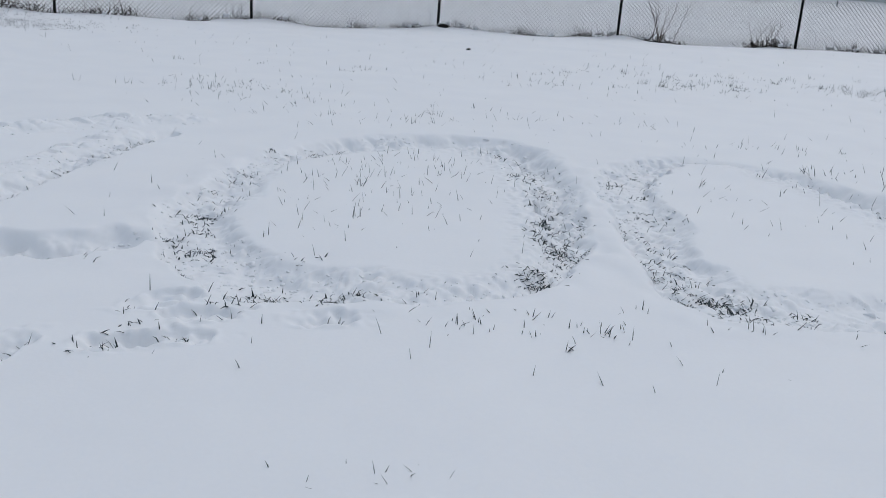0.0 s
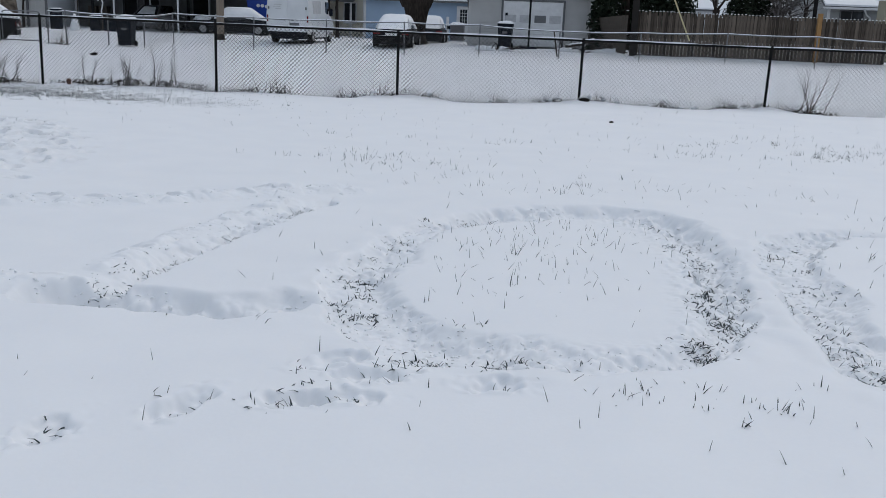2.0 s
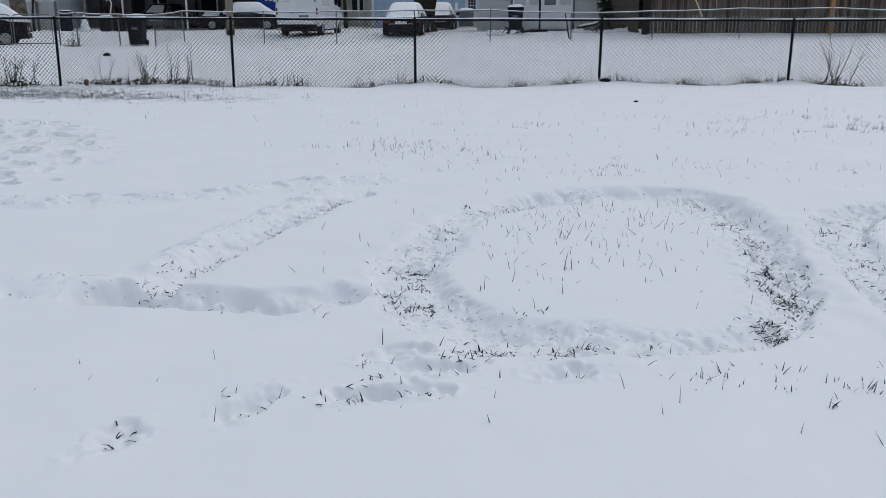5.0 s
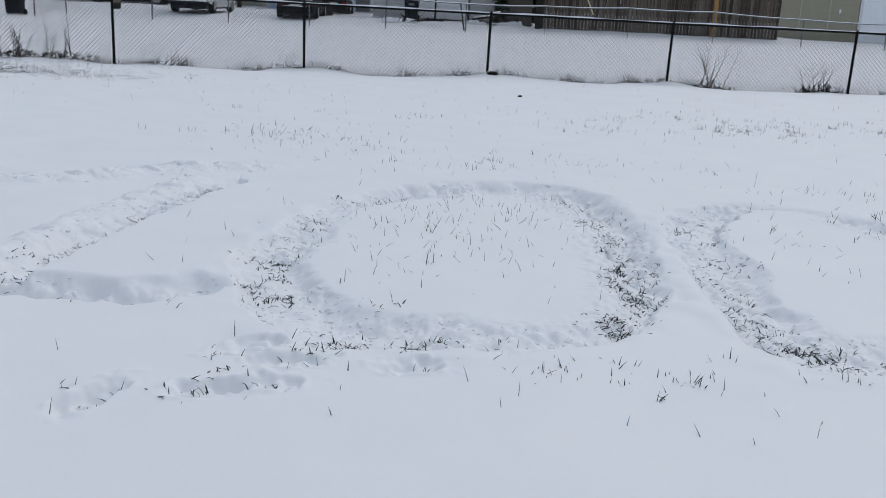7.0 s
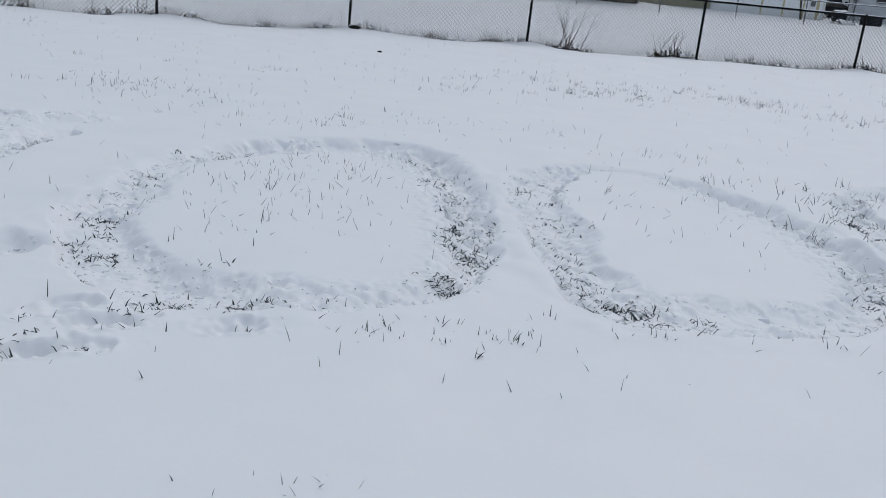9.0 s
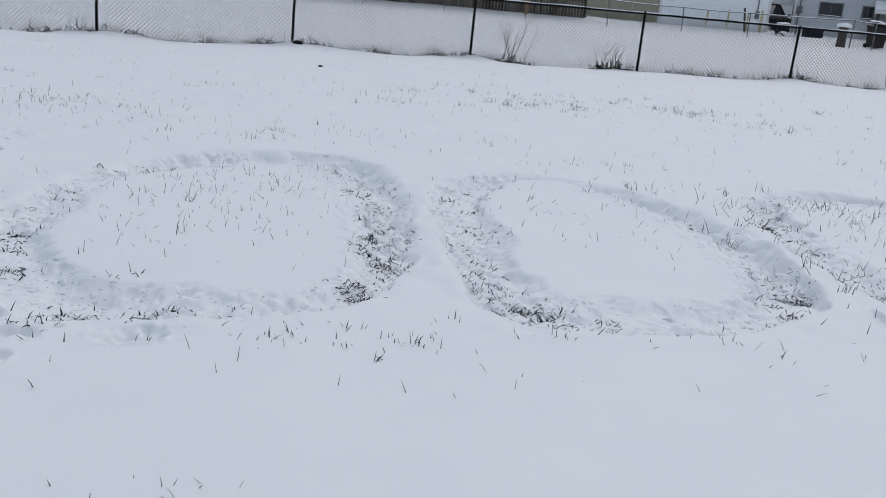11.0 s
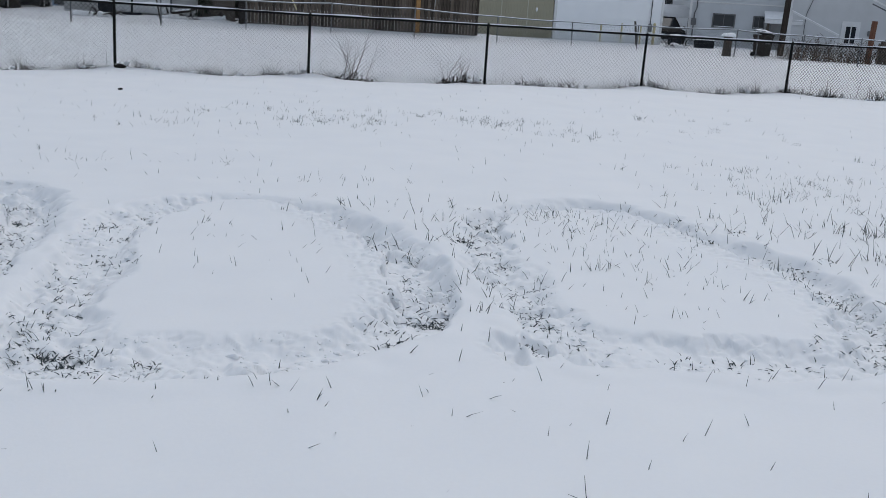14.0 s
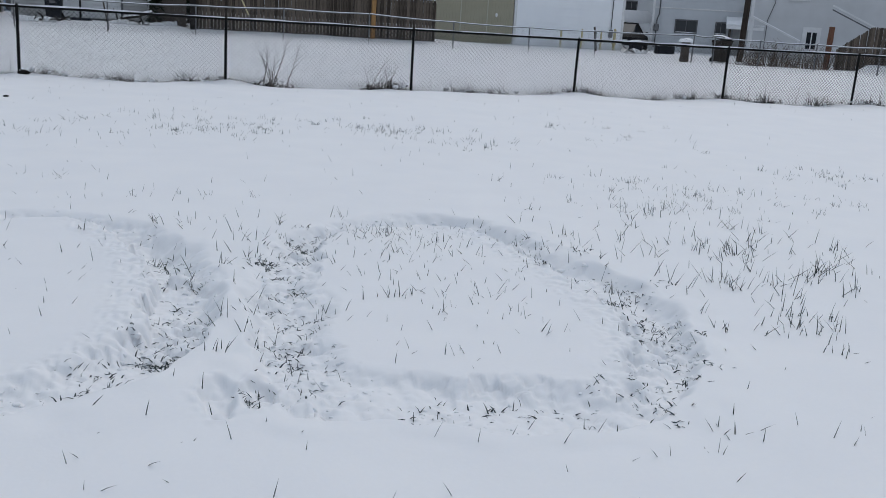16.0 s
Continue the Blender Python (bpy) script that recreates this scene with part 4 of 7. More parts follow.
for k in range(len(POSTS) - 1):
    for f in (.2, .4, .6, .8):
        share("rail_tie", tie, BLACK_METAL, near_fence, at=pose(POSTS[k] + f * (POSTS[k + 1] - POSTS[k]), 0, TOP[k] + f * (TOP[k + 1] - TOP[k])))

# Second fence, far side of the lot: plan points and rail heights.
LINE = [(-18.9, 34.9, 1.28), (-18.22, 35.0, 1.3), (-16.5, 35.0, 1.23), (-15.06, 35.0, 1.21), (-15.48, 39, 1.36)]
LINE2 = [(-15.48, 39, 1.36), (-11.95, 39, 1.32), (-8.8, 39, 1.33), (-5.45, 39, 1.36), (-2.3, 39, 1.36), (1.02, 39, 1.24), (4.3, 39, 1.3), (7.75, 39, 1.39), (11.3, 39, 1.4), (15.0, 39, 1.28), (18.5, 39, 1.25), (21.7, 39, 1.27), (24.85, 36, 1.36), (25.5, 35.4, 1.33), (27.06, 34.4, 1.29), (28.77, 33, 1.29), (31.1, 32.0, 1.3), (34.5, 31.2, 1.28)]
back_fence = thing("chain_link_fence", "old galvanised chain-link fence with snow on the sagging rail", "fence", 0, 0, 0)
back_post = post_mesh(1.15, 0.028)
for line in (LINE, LINE2):
    for k, (x, y, z) in enumerate(line):
        if line is LINE and k == len(line) - 1:
            continue
        share("post", back_post, GALV, back_fence, at=pose(x, y, z - 1.15, rng.normal(0, .8), rng.normal(0, .8), 0))
    for (ax, ay, az), (bx_, by_, bz) in zip(line, line[1:]):
        bm = bmesh.new()
        pts = [Vector((ax, ay, az)).lerp(Vector((bx_, by_, bz)), t / 8) - Vector((0, 0, .03 * math.sin(math.pi * t / 8))) for t in range(9)]
        pipe(bm, pts, .022)
        part("top_rail", bm, GALV, back_fence)
        rings = [[(p.x, p.y - .02, p.z + .012), (p.x, p.y - .012, p.z + .038), (p.x, p.y + .012, p.z + .038), (p.x, p.y + .02, p.z + .012)] for p in pts]
        part("rail_snow", loft(rings), SNOW_CAP, back_fence, "snow lying on the rail")
        long = math.hypot(bx_ - ax, by_ - ay)
        m = wire_mesh(0, long, 0, 1.12, .1, .0016, lambda x, az=az, bz=bz, long=long: az - 1.14 + (bz - az) * x / long)
        share("wire_mesh", m, GALV_WIRE, back_fence, at=pose(ax, ay, 0, 0, 0, math.degrees(math.atan2(by_ - ay, bx_ - ax))))

# Round-cornered drive gate at the west end.
for gx0, gx1 in ((-22.22, -20.64), (-20.54, -18.96)):
    gate = thing("chain_link_gate", "round-cornered galvanised tube gate leaf in the fence", "gate", gx0, 34.5, .05, 0, "gate leaves")
    w = gx1 - gx0
    bm = bmesh.new()
    corner = [(w - .18 + .18 * math.sin(a), 0, 1.02 + .18 * math.cos(a)) for a in np.linspace(0, math.pi / 2, 6)]
    corner2 = [(.18 - .18 * math.sin(a), 0, 1.02 + .18 * math.cos(a)) for a in np.linspace(math.pi / 2, 0, 6)]
    pipe(bm, [(0, 0, .1)] + corner2 + corner + [(w, 0, .1), (0, 0, .1)], .022)
    part("gate_frame", bm, GALV, gate)
    share("wire_mesh", wire_mesh(.02, w - .02, .1, 1.18, .1, .0016), GALV_WIRE, gate)

# ---- weeds and shrubs along the near fence ----


def stems(name, label, spots, mat, category="weeds", kind="stuff"):
    """Thin dead stems with side twigs: (x, y, tall, lean)."""
    bm = bmesh.new()
    r = random.Random(5)
    for x, y, tall, lean in spots:
        a = r.uniform(0, 6.3)
        p = Vector((x, y, h1(x, y) - .03))
        d = Vector((lean * math.cos(a), .4 * lean * math.sin(a), 1)).normalized()
        n = 4
        for s in range(n):
            q = p + d * tall / n
            tube(bm, p, q, .0065 * (1 - s / n * .6), .0065 * (1 - (s + 1) / n * .7), 4, False)
            if s and r.random() < .8:
                e = (d + Vector((r.uniform(-.9, .9), r.uniform(-.4, .4), r.uniform(.0, .5)))).normalized()
                tube(bm, p, p + e * tall * r.uniform(.15, .4), .0035, .0015, 4, False)
            p = q
            d = (d + Vector((r.uniform(-.22, .22), r.uniform(-.15, .15), 0))).normalized()
    return tagged(part(name, bm, mat), label, category, kind=kind)


spots = []
for cx, k, tall in ((-12.2, 14, .5), (-10.4, 14, .5), (-8.2, 8, .4), (-7.6, 10, .55), (-6.8, 12, .6), (-6.2, 6, .35), (-5.2, 12, .32), (-4.7, 10, .4), (-3.3, 14, .3), (-2.7, 8, .28), (-.5, 10, .33), (.4, 10, .28), (1.3, 6, .22),
                    (2.6, 10, .22), (3.6, 14, .25), (4.9, 10, .25), (7.1, 10, .55), (7.4, 8, .3), (8.6, 12, .24), (9.3, 10, .3), (11.2, 16, .28), (12.7, 10, .25), (13.4, 10, .26), (14.3, 8, .3), (15.3, 14, .35), (16.6, 14, .4), (18, 14, .4), (19.6, 14, .35)):
    for _ in range(14 + k):
        w = rng.normal(0, 1)
        spots.append((cx + w * .15, 17.19 + rng.normal(0, .07), rng.uniform(.05, .3) * math.exp(-.3 * w * w), rng.uniform(.2, 2.2)))
    for _ in range(k // 2):
        spots.append((cx + rng.normal(0, .28), 17.2 + rng.normal(0, .1), tall * rng.uniform(.3, 1.15), rng.uniform(0, .6)))
for x in np.arange(-13, 22, .14):
    spots.append((x + rng.uniform(-.08, .08), 17.16 + rng.normal(0, .07), rng.uniform(.05, .17), rng.uniform(.1, .9)))
for x in np.arange(-13, 22, .045):
    k = .5 + .5 * float(vnoise(np.array([x]), np.array([3.0]), .9, 77)[0])
    if rng.random() < .35 + .75 * k:
        spots.append((x + rng.uniform(-.1, .1), 17.17 + rng.normal(0, .08), rng.uniform(.06, .1 + .2 * k), rng.uniform(.5, 1.8)))
drift = [(x_, y_) for x_, y_, tall_, lean_ in spots[::9] if tall_ < .3]
chunks("weed_snow", "pads of snow caught in the dead weeds", np.array([q[0] for q in drift]), np.array([q[1] for q in drift]) + .02, rng.uniform(.02, .05, len(drift)), rng.uniform(.0, .07, len(drift)), SNOW_CAP)
stems("fence_weeds", "dark dead weeds along the foot of the fence", spots, WEED)


def bush(name, label, x, y, canes, tall, mat, seed):
    """A bare shrub: canes fanning out of one crown, each with side twigs, over a litter of dead leaves."""
    r = random.Random(seed)
    t = thing(name, label, "shrub", x, y, h1(x, y) - .03)
    for k in range(canes):
        bm = bmesh.new()
        d = Vector((r.uniform(-.5, .5), r.uniform(-.2, .2), 1)).normalized()
        p = Vector((r.uniform(-.25, .25), r.uniform(-.08, .08), 0))
        hh = tall * r.uniform(.55, 1.1)
        for s in range(5):
            q = p + d * hh / 5
            tube(bm, p, q, .0085 * (1 - s * .16), .0085 * (1 - (s + 1) * .16), 5, False)
            if s:
                for _ in range(2):
                    e = (d + Vector((r.uniform(-.8, .8), r.uniform(-.5, .5), .2))).normalized()
                    tube(bm, p, p + e * hh * r.uniform(.12, .4), .0032, .0015, 4, False)
            p, d = q, (d + Vector((r.uniform(-.12, .12), r.uniform(-.1, .1), 0))).normalized()
        part("cane", bm, mat, t)
    bm = bmesh.new()
    for _ in range(130):
        c = Vector((r.gauss(0, .28), r.gauss(0, .08), abs(r.gauss(.05, .05))))
        u, v = Vector((r.uniform(-1, 1), r.uniform(-1, 1), r.uniform(-.6, .6))).normalized() * .035, Vector((r.uniform(-1, 1), r.uniform(-1, 1), r.uniform(-1, 1))).normalized() * .022
        bm.faces.new([bm.verts.new(c + w) for w in (u, v, -u, -v)])
    part("dead_leaves", bm, WEED, t, "brown dead leaves caught in the stems")
    return t


bush("bare_shrub", "bare reddish-brown shrub growing through the fence", 5.12, 17.2, 6, 1.05, RED_STEM, 3)
bush("bare_shrub", "small bare shrub beside the fence", 7.05, 17.25, 4, .75, RED_STEM, 8)
bush("bare_shrub", "bare thin-stemmed shrub behind the fence", -7.0, 17.45, 4, .85, WEED, 11)
bush("bare_shrub", "bare thin-stemmed shrub behind the fence", -7.75, 17.4, 4, .75, WEED, 12)
bush("bare_shrub", "few-stemmed bare shrub behind the fence", -8.5, 17.4, 3, .7, WEED, 19)
bush("bare_shrub", "dense bare shrub behind the fence", -10.3, 17.45, 11, .75, WEED, 23)
bush("bare_shrub", "low bare shrub beside the far gate", -18.0, 34.2, 12, .5, RED_STEM, 17)
bush("bare_shrub", "bare thin-stemmed shrub behind the fence", -11.9, 17.5, 7, .75, RED_STEM, 14)

bm = bmesh.new()
bmesh.ops.create_icosphere(bm, subdivisions=2, radius=1)
for v in bm.verts:
    v.co = Vector((v.co.x * .035, v.co.y * .025, v.co.z * .018)) * (1 + .3 * noise.noise(v.co * 2))
clod = tagged(part("soil_clod", bm, CLOD, smooth=True), "small dark clod lying on the snow", "clod")
clod.location = (1.27, 13.65, h1(1.27, 13.65) + .008)
bm = bmesh.new()
bmesh.ops.create_icosphere(bm, subdivisions=2, radius=1)
for v in bm.verts:
    v.co = Vector((v.co.x * .1, v.co.y * .07, v.co.z * .05)) * (1 + .35 * noise.noise(v.co * 2.3))
rock = tagged(part("rock", bm, CLOD, smooth=True), "dark snow-dusted rock at the foot of a fence post", "rock")
litter_r = random.Random(31)
bm = bmesh.new()
for _ in range(800):
    x = litter_r.uniform(-13, 21)
    k = .5 + .5 * float(vnoise(np.array([x]), np.array([3.0]), .9, 77)[0])
    if litter_r.random() > k * k * 1.6:
        continue
    y = litter_r.gauss(17.16, .07)
    c = Vector((x, y, h1(x, y) + abs(litter_r.gauss(0, .035))))
    u = Vector((litter_r.uniform(-1, 1), litter_r.uniform(-1, 1), litter_r.uniform(-.7, .7))).normalized() * litter_r.uniform(.02, .05)
    v = Vector((litter_r.uniform(-1, 1), litter_r.uniform(-1, 1), litter_r.uniform(-1, 1))).normalized() * .02
    bm.faces.new([bm.verts.new(c + w) for w in (u, v, -u, -v)])
tagged(part("leaf_litter", bm, WEED), "dark dead leaves heaped along the fence foot", "leaves", kind="stuff")
rock.location = (1.03, 16.95, h1(1.03, 16.95) + .02)
bm = loft([[(.032 * s * math.cos(a), .032 * s * math.sin(a), z * .75) for a in np.linspace(0, 2 * math.pi, 12, endpoint=False)] for s, z in ((1, 0), (1.25, .09), (1.45, .1), (1.45, .13), (1.2, .13), (.6, .17))])
pot = tagged(part("clay_pot", bm, TERRACOTTA), "small orange-brown clay pot beside the fence", "pot")
pot.location = (-8.72, 17.0, h1(-8.72, 17.0) - .01)
del bm

# ---- houses ----


def siding(x0, x1, z0, z1, lap, peak=None, thick=.15):
    """A lap-sided wall facing -y with its outer face at y = 0, in one piece; peak: height of a gable over its middle."""
    mid, top = (x0 + x1) / 2, peak or z1

    def half(z):
        return (x1 - x0) / 2 if z <= z1 else max(.01, (top - z) / (top - z1) * (x1 - x0) / 2)
    prof, z = [], z0
    while z < top - .02:
        zz = min(z + lap, top)
        prof += [(-.034, z), (-.001, zz)]
        z = zz
    prof += [(thick, top)] + ([(thick, z1)] if peak else []) + [(thick, z0)]
    return loft([[(mid + s * half(z), y, z) for y, z in prof] for s in (-1, 1)])


def rot(bm, m):
    bmesh.ops.transform(bm, matrix=m, verts=bm.verts[:])
    return bm


def window(parent, x, z, w, h, y=-.04, name="window", casing=WHITE_PAINT, bars=1, turn=None):
    m = turn or Matrix()
    f = bmesh.new()
    e = .07
    for a in ((x - e, x, z - e, z + h + e), (x + w, x + w + e, z - e, z + h + e), (x, x + w, z - e, z), (x, x + w, z + h, z + h + e)):
        box(a[0], a[1], y - .04, y + .06, a[2], a[3], 0, f)
    for k in range(bars):
        c = x + w * (k + 1) / (bars + 1)
        box(c - .02, c + .02, y - .025, y + .02, z, z + h, 0, f)
    o = part(name, rot(f, m), casing, parent)
    part("pane", rot(box(x, x + w, y - .008, y + .01, z, z + h), m), GLASS, o)
    part("sill", rot(box(x - e, x + w + e, y - .08, y - .042, z - e - .04, z - e + .01), m), casing, o)
    part("sill_snow", rot(mound(x - e, x + w + e, y - .085, y - .01, z - e + .012, .035, 6), m), SNOW_CAP, o)
    return o


def roof_gable(x0, x1, y0, y1, eave, peak, along_y=True, over=.35, thick=.12):
    """Two roof slopes; the ridge runs along y (gable to the viewer) or along x."""
    if along_y:
        mid = (x0 + x1) / 2
        s = (peak - eave) / (mid - x0)
        a, b = x0 - over, x1 + over
        poly = [(a, eave - over * s), (mid, peak), (b, eave - over * s), (b, eave - over * s + thick), (mid, peak + thick), (a, eave - over * s + thick)]
        return prism(poly, "y", y0 - over, y1 + over), poly
    mid = (y0 + y1) / 2
    s = (peak - eave) / (mid - y0)
    a, b = y0 - over, y1 + over
    poly = [(a, eave - over * s), (mid, peak), (b, eave - over * s), (b, eave - over * s + thick), (mid, peak + thick), (a, eave - over * s + thick)]
    return prism(poly, "x", x0 - over, x1 + over), poly


def house(name, label, x0, x1, y0, y1, z, eave, peak, mat, lap=.13, along_y=True, trim=WHITE_PAINT, category="house", over=.35):
    """Lap-sided box with a snow-covered gable roof. Local origin at the middle of the front wall's foot."""
    cx = (x0 + x1) / 2
    t = thing(name, label, category, cx, y0, z)
    w, d = x1 - x0, y1 - y0
    part("wall", siding(-w / 2, w / 2, -.3, eave, lap, peak if along_y else None), mat, t)
    part("wall", rot(siding(-w / 2, w / 2, -.3, eave, lap, peak if along_y else None), Matrix.Translation((0, d, 0)) @ Matrix.Rotation(math.pi, 4, "Z")), mat, t)
    for s in (-1, 1):
        turn = Matrix.Translation((s * w / 2, d / 2, 0)) @ Matrix.Rotation(s * math.pi / 2, 4, "Z")
        part("wall", rot(siding(-d / 2 + .002, d / 2 - .002, -.3, eave, lap, None if along_y else peak), turn), mat, t)
        part("corner_board", box(s * w / 2 - .07, s * w / 2 + .07, -.04, .03, -.3, eave), trim, t)
    bm, poly = roof_gable(-w / 2, w / 2, 0, d, eave, peak, along_y, over)
    roof = part("roof", bm, GREY_TRIM, t)
    snow = [(u, v + (.004 if i < 3 else .1)) for i, (u, v) in enumerate([poly[5], poly[4], poly[3]] + [poly[3], poly[4], poly[5]])]
    lo, hi = ((-over + .02, d + over - .02) if along_y else (-w / 2 - over + .02, w / 2 + over - .02))
    part("roof_snow", prism(snow, "y" if along_y else "x", lo, hi), SNOW_CAP, roof, "thick white snow on the roof")
    if along_y:
        s = (peak - eave) / (w / 2)
        a = -w / 2 - over
        for sg in (-1, 1):
            q = [(sg * (w / 2 + over), eave - over * s - .16), (0, peak - .16), (0, peak + .1), (sg * (w / 2 + over), eave - over * s + .1)]
            part("bargeboard", prism(q, "y", -over - .035, -over - .002), trim, t)
    return t


# Garage with a lifting door behind the hoop.
gar = house("garage", "pale grey lap-sided garage with a snow-covered gable roof", -3.2, 2.45, 45, 51, .42, 2.42, 3.5, GREY_SIDING, .14, trim=GREY_SIDING)
d0, d1, dz = -1.22, 1.6, 2.12
gfr = bmesh.new()
for a in ((d0 - .1, d0, -.1, dz + .1), (d1, d1 + .1, -.1, dz + .1), (d0, d1, dz, dz + .1)):
    box(a[0], a[1], -.085, .02, a[2], a[3], 0, gfr)
part("door_frame", gfr, GREY_TRIM, gar)
gd = part("garage_door", box(d0, d1, -.05, -.036, -.1, dz), WHITE_PAINT, gar, "white panelled garage door")
for r_ in range(4):
    for c in range(4):
        x = d0 + (d1 - d0) * (c + .5) / 4
        z = dz * (r_ + .5) / 4
        pbm = box(x - .27, x + .27, -.064, -.052, z - .17, z + .17, .008)
        part("panel", pbm, (MID_WALL if c == 2 else BEIGE) if r_ == 2 else WHITE_PAINT, gd)
part("door_plate", box(d0 + .1, d0 + .22, -.07, -.052, 1.45, 1.58), BLACK_PLASTIC, gd, "small black plate")
part("door_handle", box(.16, .28, -.08, -.052, .8, .84, .005), GREY_TRIM, gd)
part("footing", box(-2.83, 2.83, -.05, -.018, -.3, .05), STUCCO_GREY, gar)

# Small blue house, cream house and others beyond.
bh = house("house", "small pale-blue house with a snow-covered roof", -11.1, -3.6, 60, 66, .45, 2.45, 4.4, BLUE_SIDING, .12, False)
for o in (part("door", box(2.2, 3.1, -.06, -.036, 0, 2.05), WHITE_PAINT, bh, "white door with a small-paned window"),):
    part("door_glass", box(2.42, 2.88, -.07, -.062, 1.0, 1.85), GLASS, o)
    g = bmesh.new()
    for i in range(1, 3):
        box(2.42 + i * .153 - .012, 2.42 + i * .153 + .012, -.078, -.072, 1.0, 1.85, 0, g)
    for i in range(1, 4):
        box(2.42, 2.88, -.0785, -.0725, 1.0 + i * .21 - .012, 1.0 + i * .21 + .012, 0, g)
    part("glazing_bars", g, WHITE_PAINT, o)
part("roof_vent", tube(bmesh.new(), (-1.6, 1.2, 3.1), (-1.6, 1.2, 3.75), .05), GREY_TRIM, bh)
part("step", box(2.0, 3.4, -.9, -.05, -.3, .12), STUCCO_GREY, bh)

ch = house("house", "two-storey cream house with a snowy porch roof", -21.5, -12.3, 66, 74, .45, 5.4, 7.6, CREAM_SIDING, .13)
for x in (1.0, 3.2):
    window(ch, x, 3.3, .8, 1.3)
    window(ch, x, .8, .8, 1.3)
pr = part("porch_roof", prism([(-1.9, 2.15), (-.02, 2.6), (-.02, 2.75), (-1.9, 2.3)], "x", .3, 4.2), GREY_TRIM, ch)
part("porch_snow", prism([(-1.92, 2.305), (-.02, 2.76), (-.02, 2.9), (-1.92, 2.44)], "x", .25, 4.25), SNOW_CAP, pr)
for x in (.5, 2.2, 4.0):
    part("porch_post", box(x - .06, x + .06, -1.8, -1.68, -.1, 2.17), WHITE_PAINT, ch)

lh = house("house", "pale grey two-storey house with a white downspout", -37.5, -28.4, 52, 61, .45, 5.6, 7.8, BLUEGREY_SIDING, .12)
window(lh, -.5, 3.2, .9, 1.4)
bm = bmesh.new()
pipe(bm, [(4.45, -.1, 3.4), (4.2, -.1, 2.9), (3.9, -.1, 2.75), (3.9, -.1, .1)], .05)
part("downspout", bm, WHITE_PAINT, lh)
part("porch_roof", prism([(-2.0, 2.5), (-.02, 2.7), (-.02, 2.85), (-2.0, 2.65)], "x", 1.2, 4.3), WHITE_PAINT, lh)
part("porch_snow", prism([(-2.02, 2.655), (-.02, 2.855), (-.02, 2.98), (-2.02, 2.78)], "x", 1.15, 4.35), SNOW_CAP, lh)
part("porch_post", box(4.05, 4.17, -1.9, -1.78, -.3, 2.5), WHITE_PAINT, lh)

fh = house("house", "far grey house with a snow-covered roof", -3.6, 4.5, 84, 92, .45, 2.9, 4.7, BLUEGREY_SIDING, .14, False)
window(fh, -2.0, 1.0, 1.0, 1.2)
nh = thing("house", "far pale house with a snow-covered hip roof", "house", 10.4, 74, .45)
part("wall", box(-2.9, 2.9, 0, 6, -.3, 2.7), BLUEGREY_SIDING, nh)
hip = part("roof", loft([[(-3.3, -.4, 2.62), (3.3, -.4, 2.62), (3.3, 6.4, 2.62), (-3.3, 6.4, 2.62)], [(-3.3, -.4, 2.74), (3.3, -.4, 2.74), (3.3, 6.4, 2.74), (-3.3, 6.4, 2.74)], [(-1.0, 2.9, 4.9), (1.0, 2.9, 4.9), (1.0, 3.1, 4.9), (-1.0, 3.1, 4.9)]]), GREY_TRIM, nh)
part("roof_snow", loft([[(-3.35, -.45, 2.75), (3.35, -.45, 2.75), (3.35, 6.45, 2.75), (-3.35, 6.45, 2.75)], [(-3.3, -.4, 2.86), (3.3, -.4, 2.86), (3.3, 6.4, 2.86), (-3.3, 6.4, 2.86)], [(-1.05, 2.85, 5.02), (1.05, 2.85, 5.02), (1.05, 3.15, 5.02), (-1.05, 3.15, 5.02)]]), SNOW_CAP, hip, "thick white snow on the roof")
house("house", "grey house with a white-trimmed snowy gable", 17.4, 22.4, 70, 79, .45, 2.75, 4.1, GREY_SIDING, .14)
nh3 = house("house", "low grey house with a snowy roof behind the board fence", 16.3, 25.8, 55, 62, .45, 2.75, 4.4, DULL_SIDING, .14, False)
window(nh3, -4.1, 1.95, 1.2, .5, casing=GREY_TRIM)
bm = bmesh.new()
pipe(bm, [(-2.95, -.38, 2.55), (-2.8, -.3, 2.3), (-2.5, -.1, 2.12), (-2.5, -.1, .0)], .05)
part("downspout", bm, WHITE_PAINT, nh3)
part("gutter", box(-5.2, 5.2, -.47, -.36, 2.53, 2.65, .02), WHITE_PAINT, nh3)

# Dark two-storey building with a balcony, and the carport before it.
db = thing("apartment_building", "dark two-storey building with a latticed balcony", "building", -21.9, 56, .45)
part("wall", box(-6.7, 7.2, 0, 6, -.3, 6.2), DIM_SIDING, db)
part("deck", box(-6.7, 7.2, -2.0, -.01, 2.25, 2.42, .01), DARK_WALL, db)
part("deck_snow", mound(-6.7, 7.2, -2.0, -.02, 2.425, .05, 12), SNOW_CAP, db)
for x in np.arange(-6.6, 7.3, 1.97):
    part("deck_post", box(x - .06, x + .06, -1.95, -1.83, -.3, 3.5), DARK_WALL, db)
part("handrail", box(-6.7, 7.2, -1.97, -1.81, 3.42, 3.5, .01), DARK_WALL, db)
for z in (2.662, 3.502):
    part("rail_snow", mound(-6.7, 7.2, -1.96, -1.84, z, .04, 16), SNOW_CAP, db, "snow lying on the balcony rail")
part("lower_rail", box(-6.7, 7.2, -1.95, -1.85, 2.6, 2.66), DARK_WALL, db)
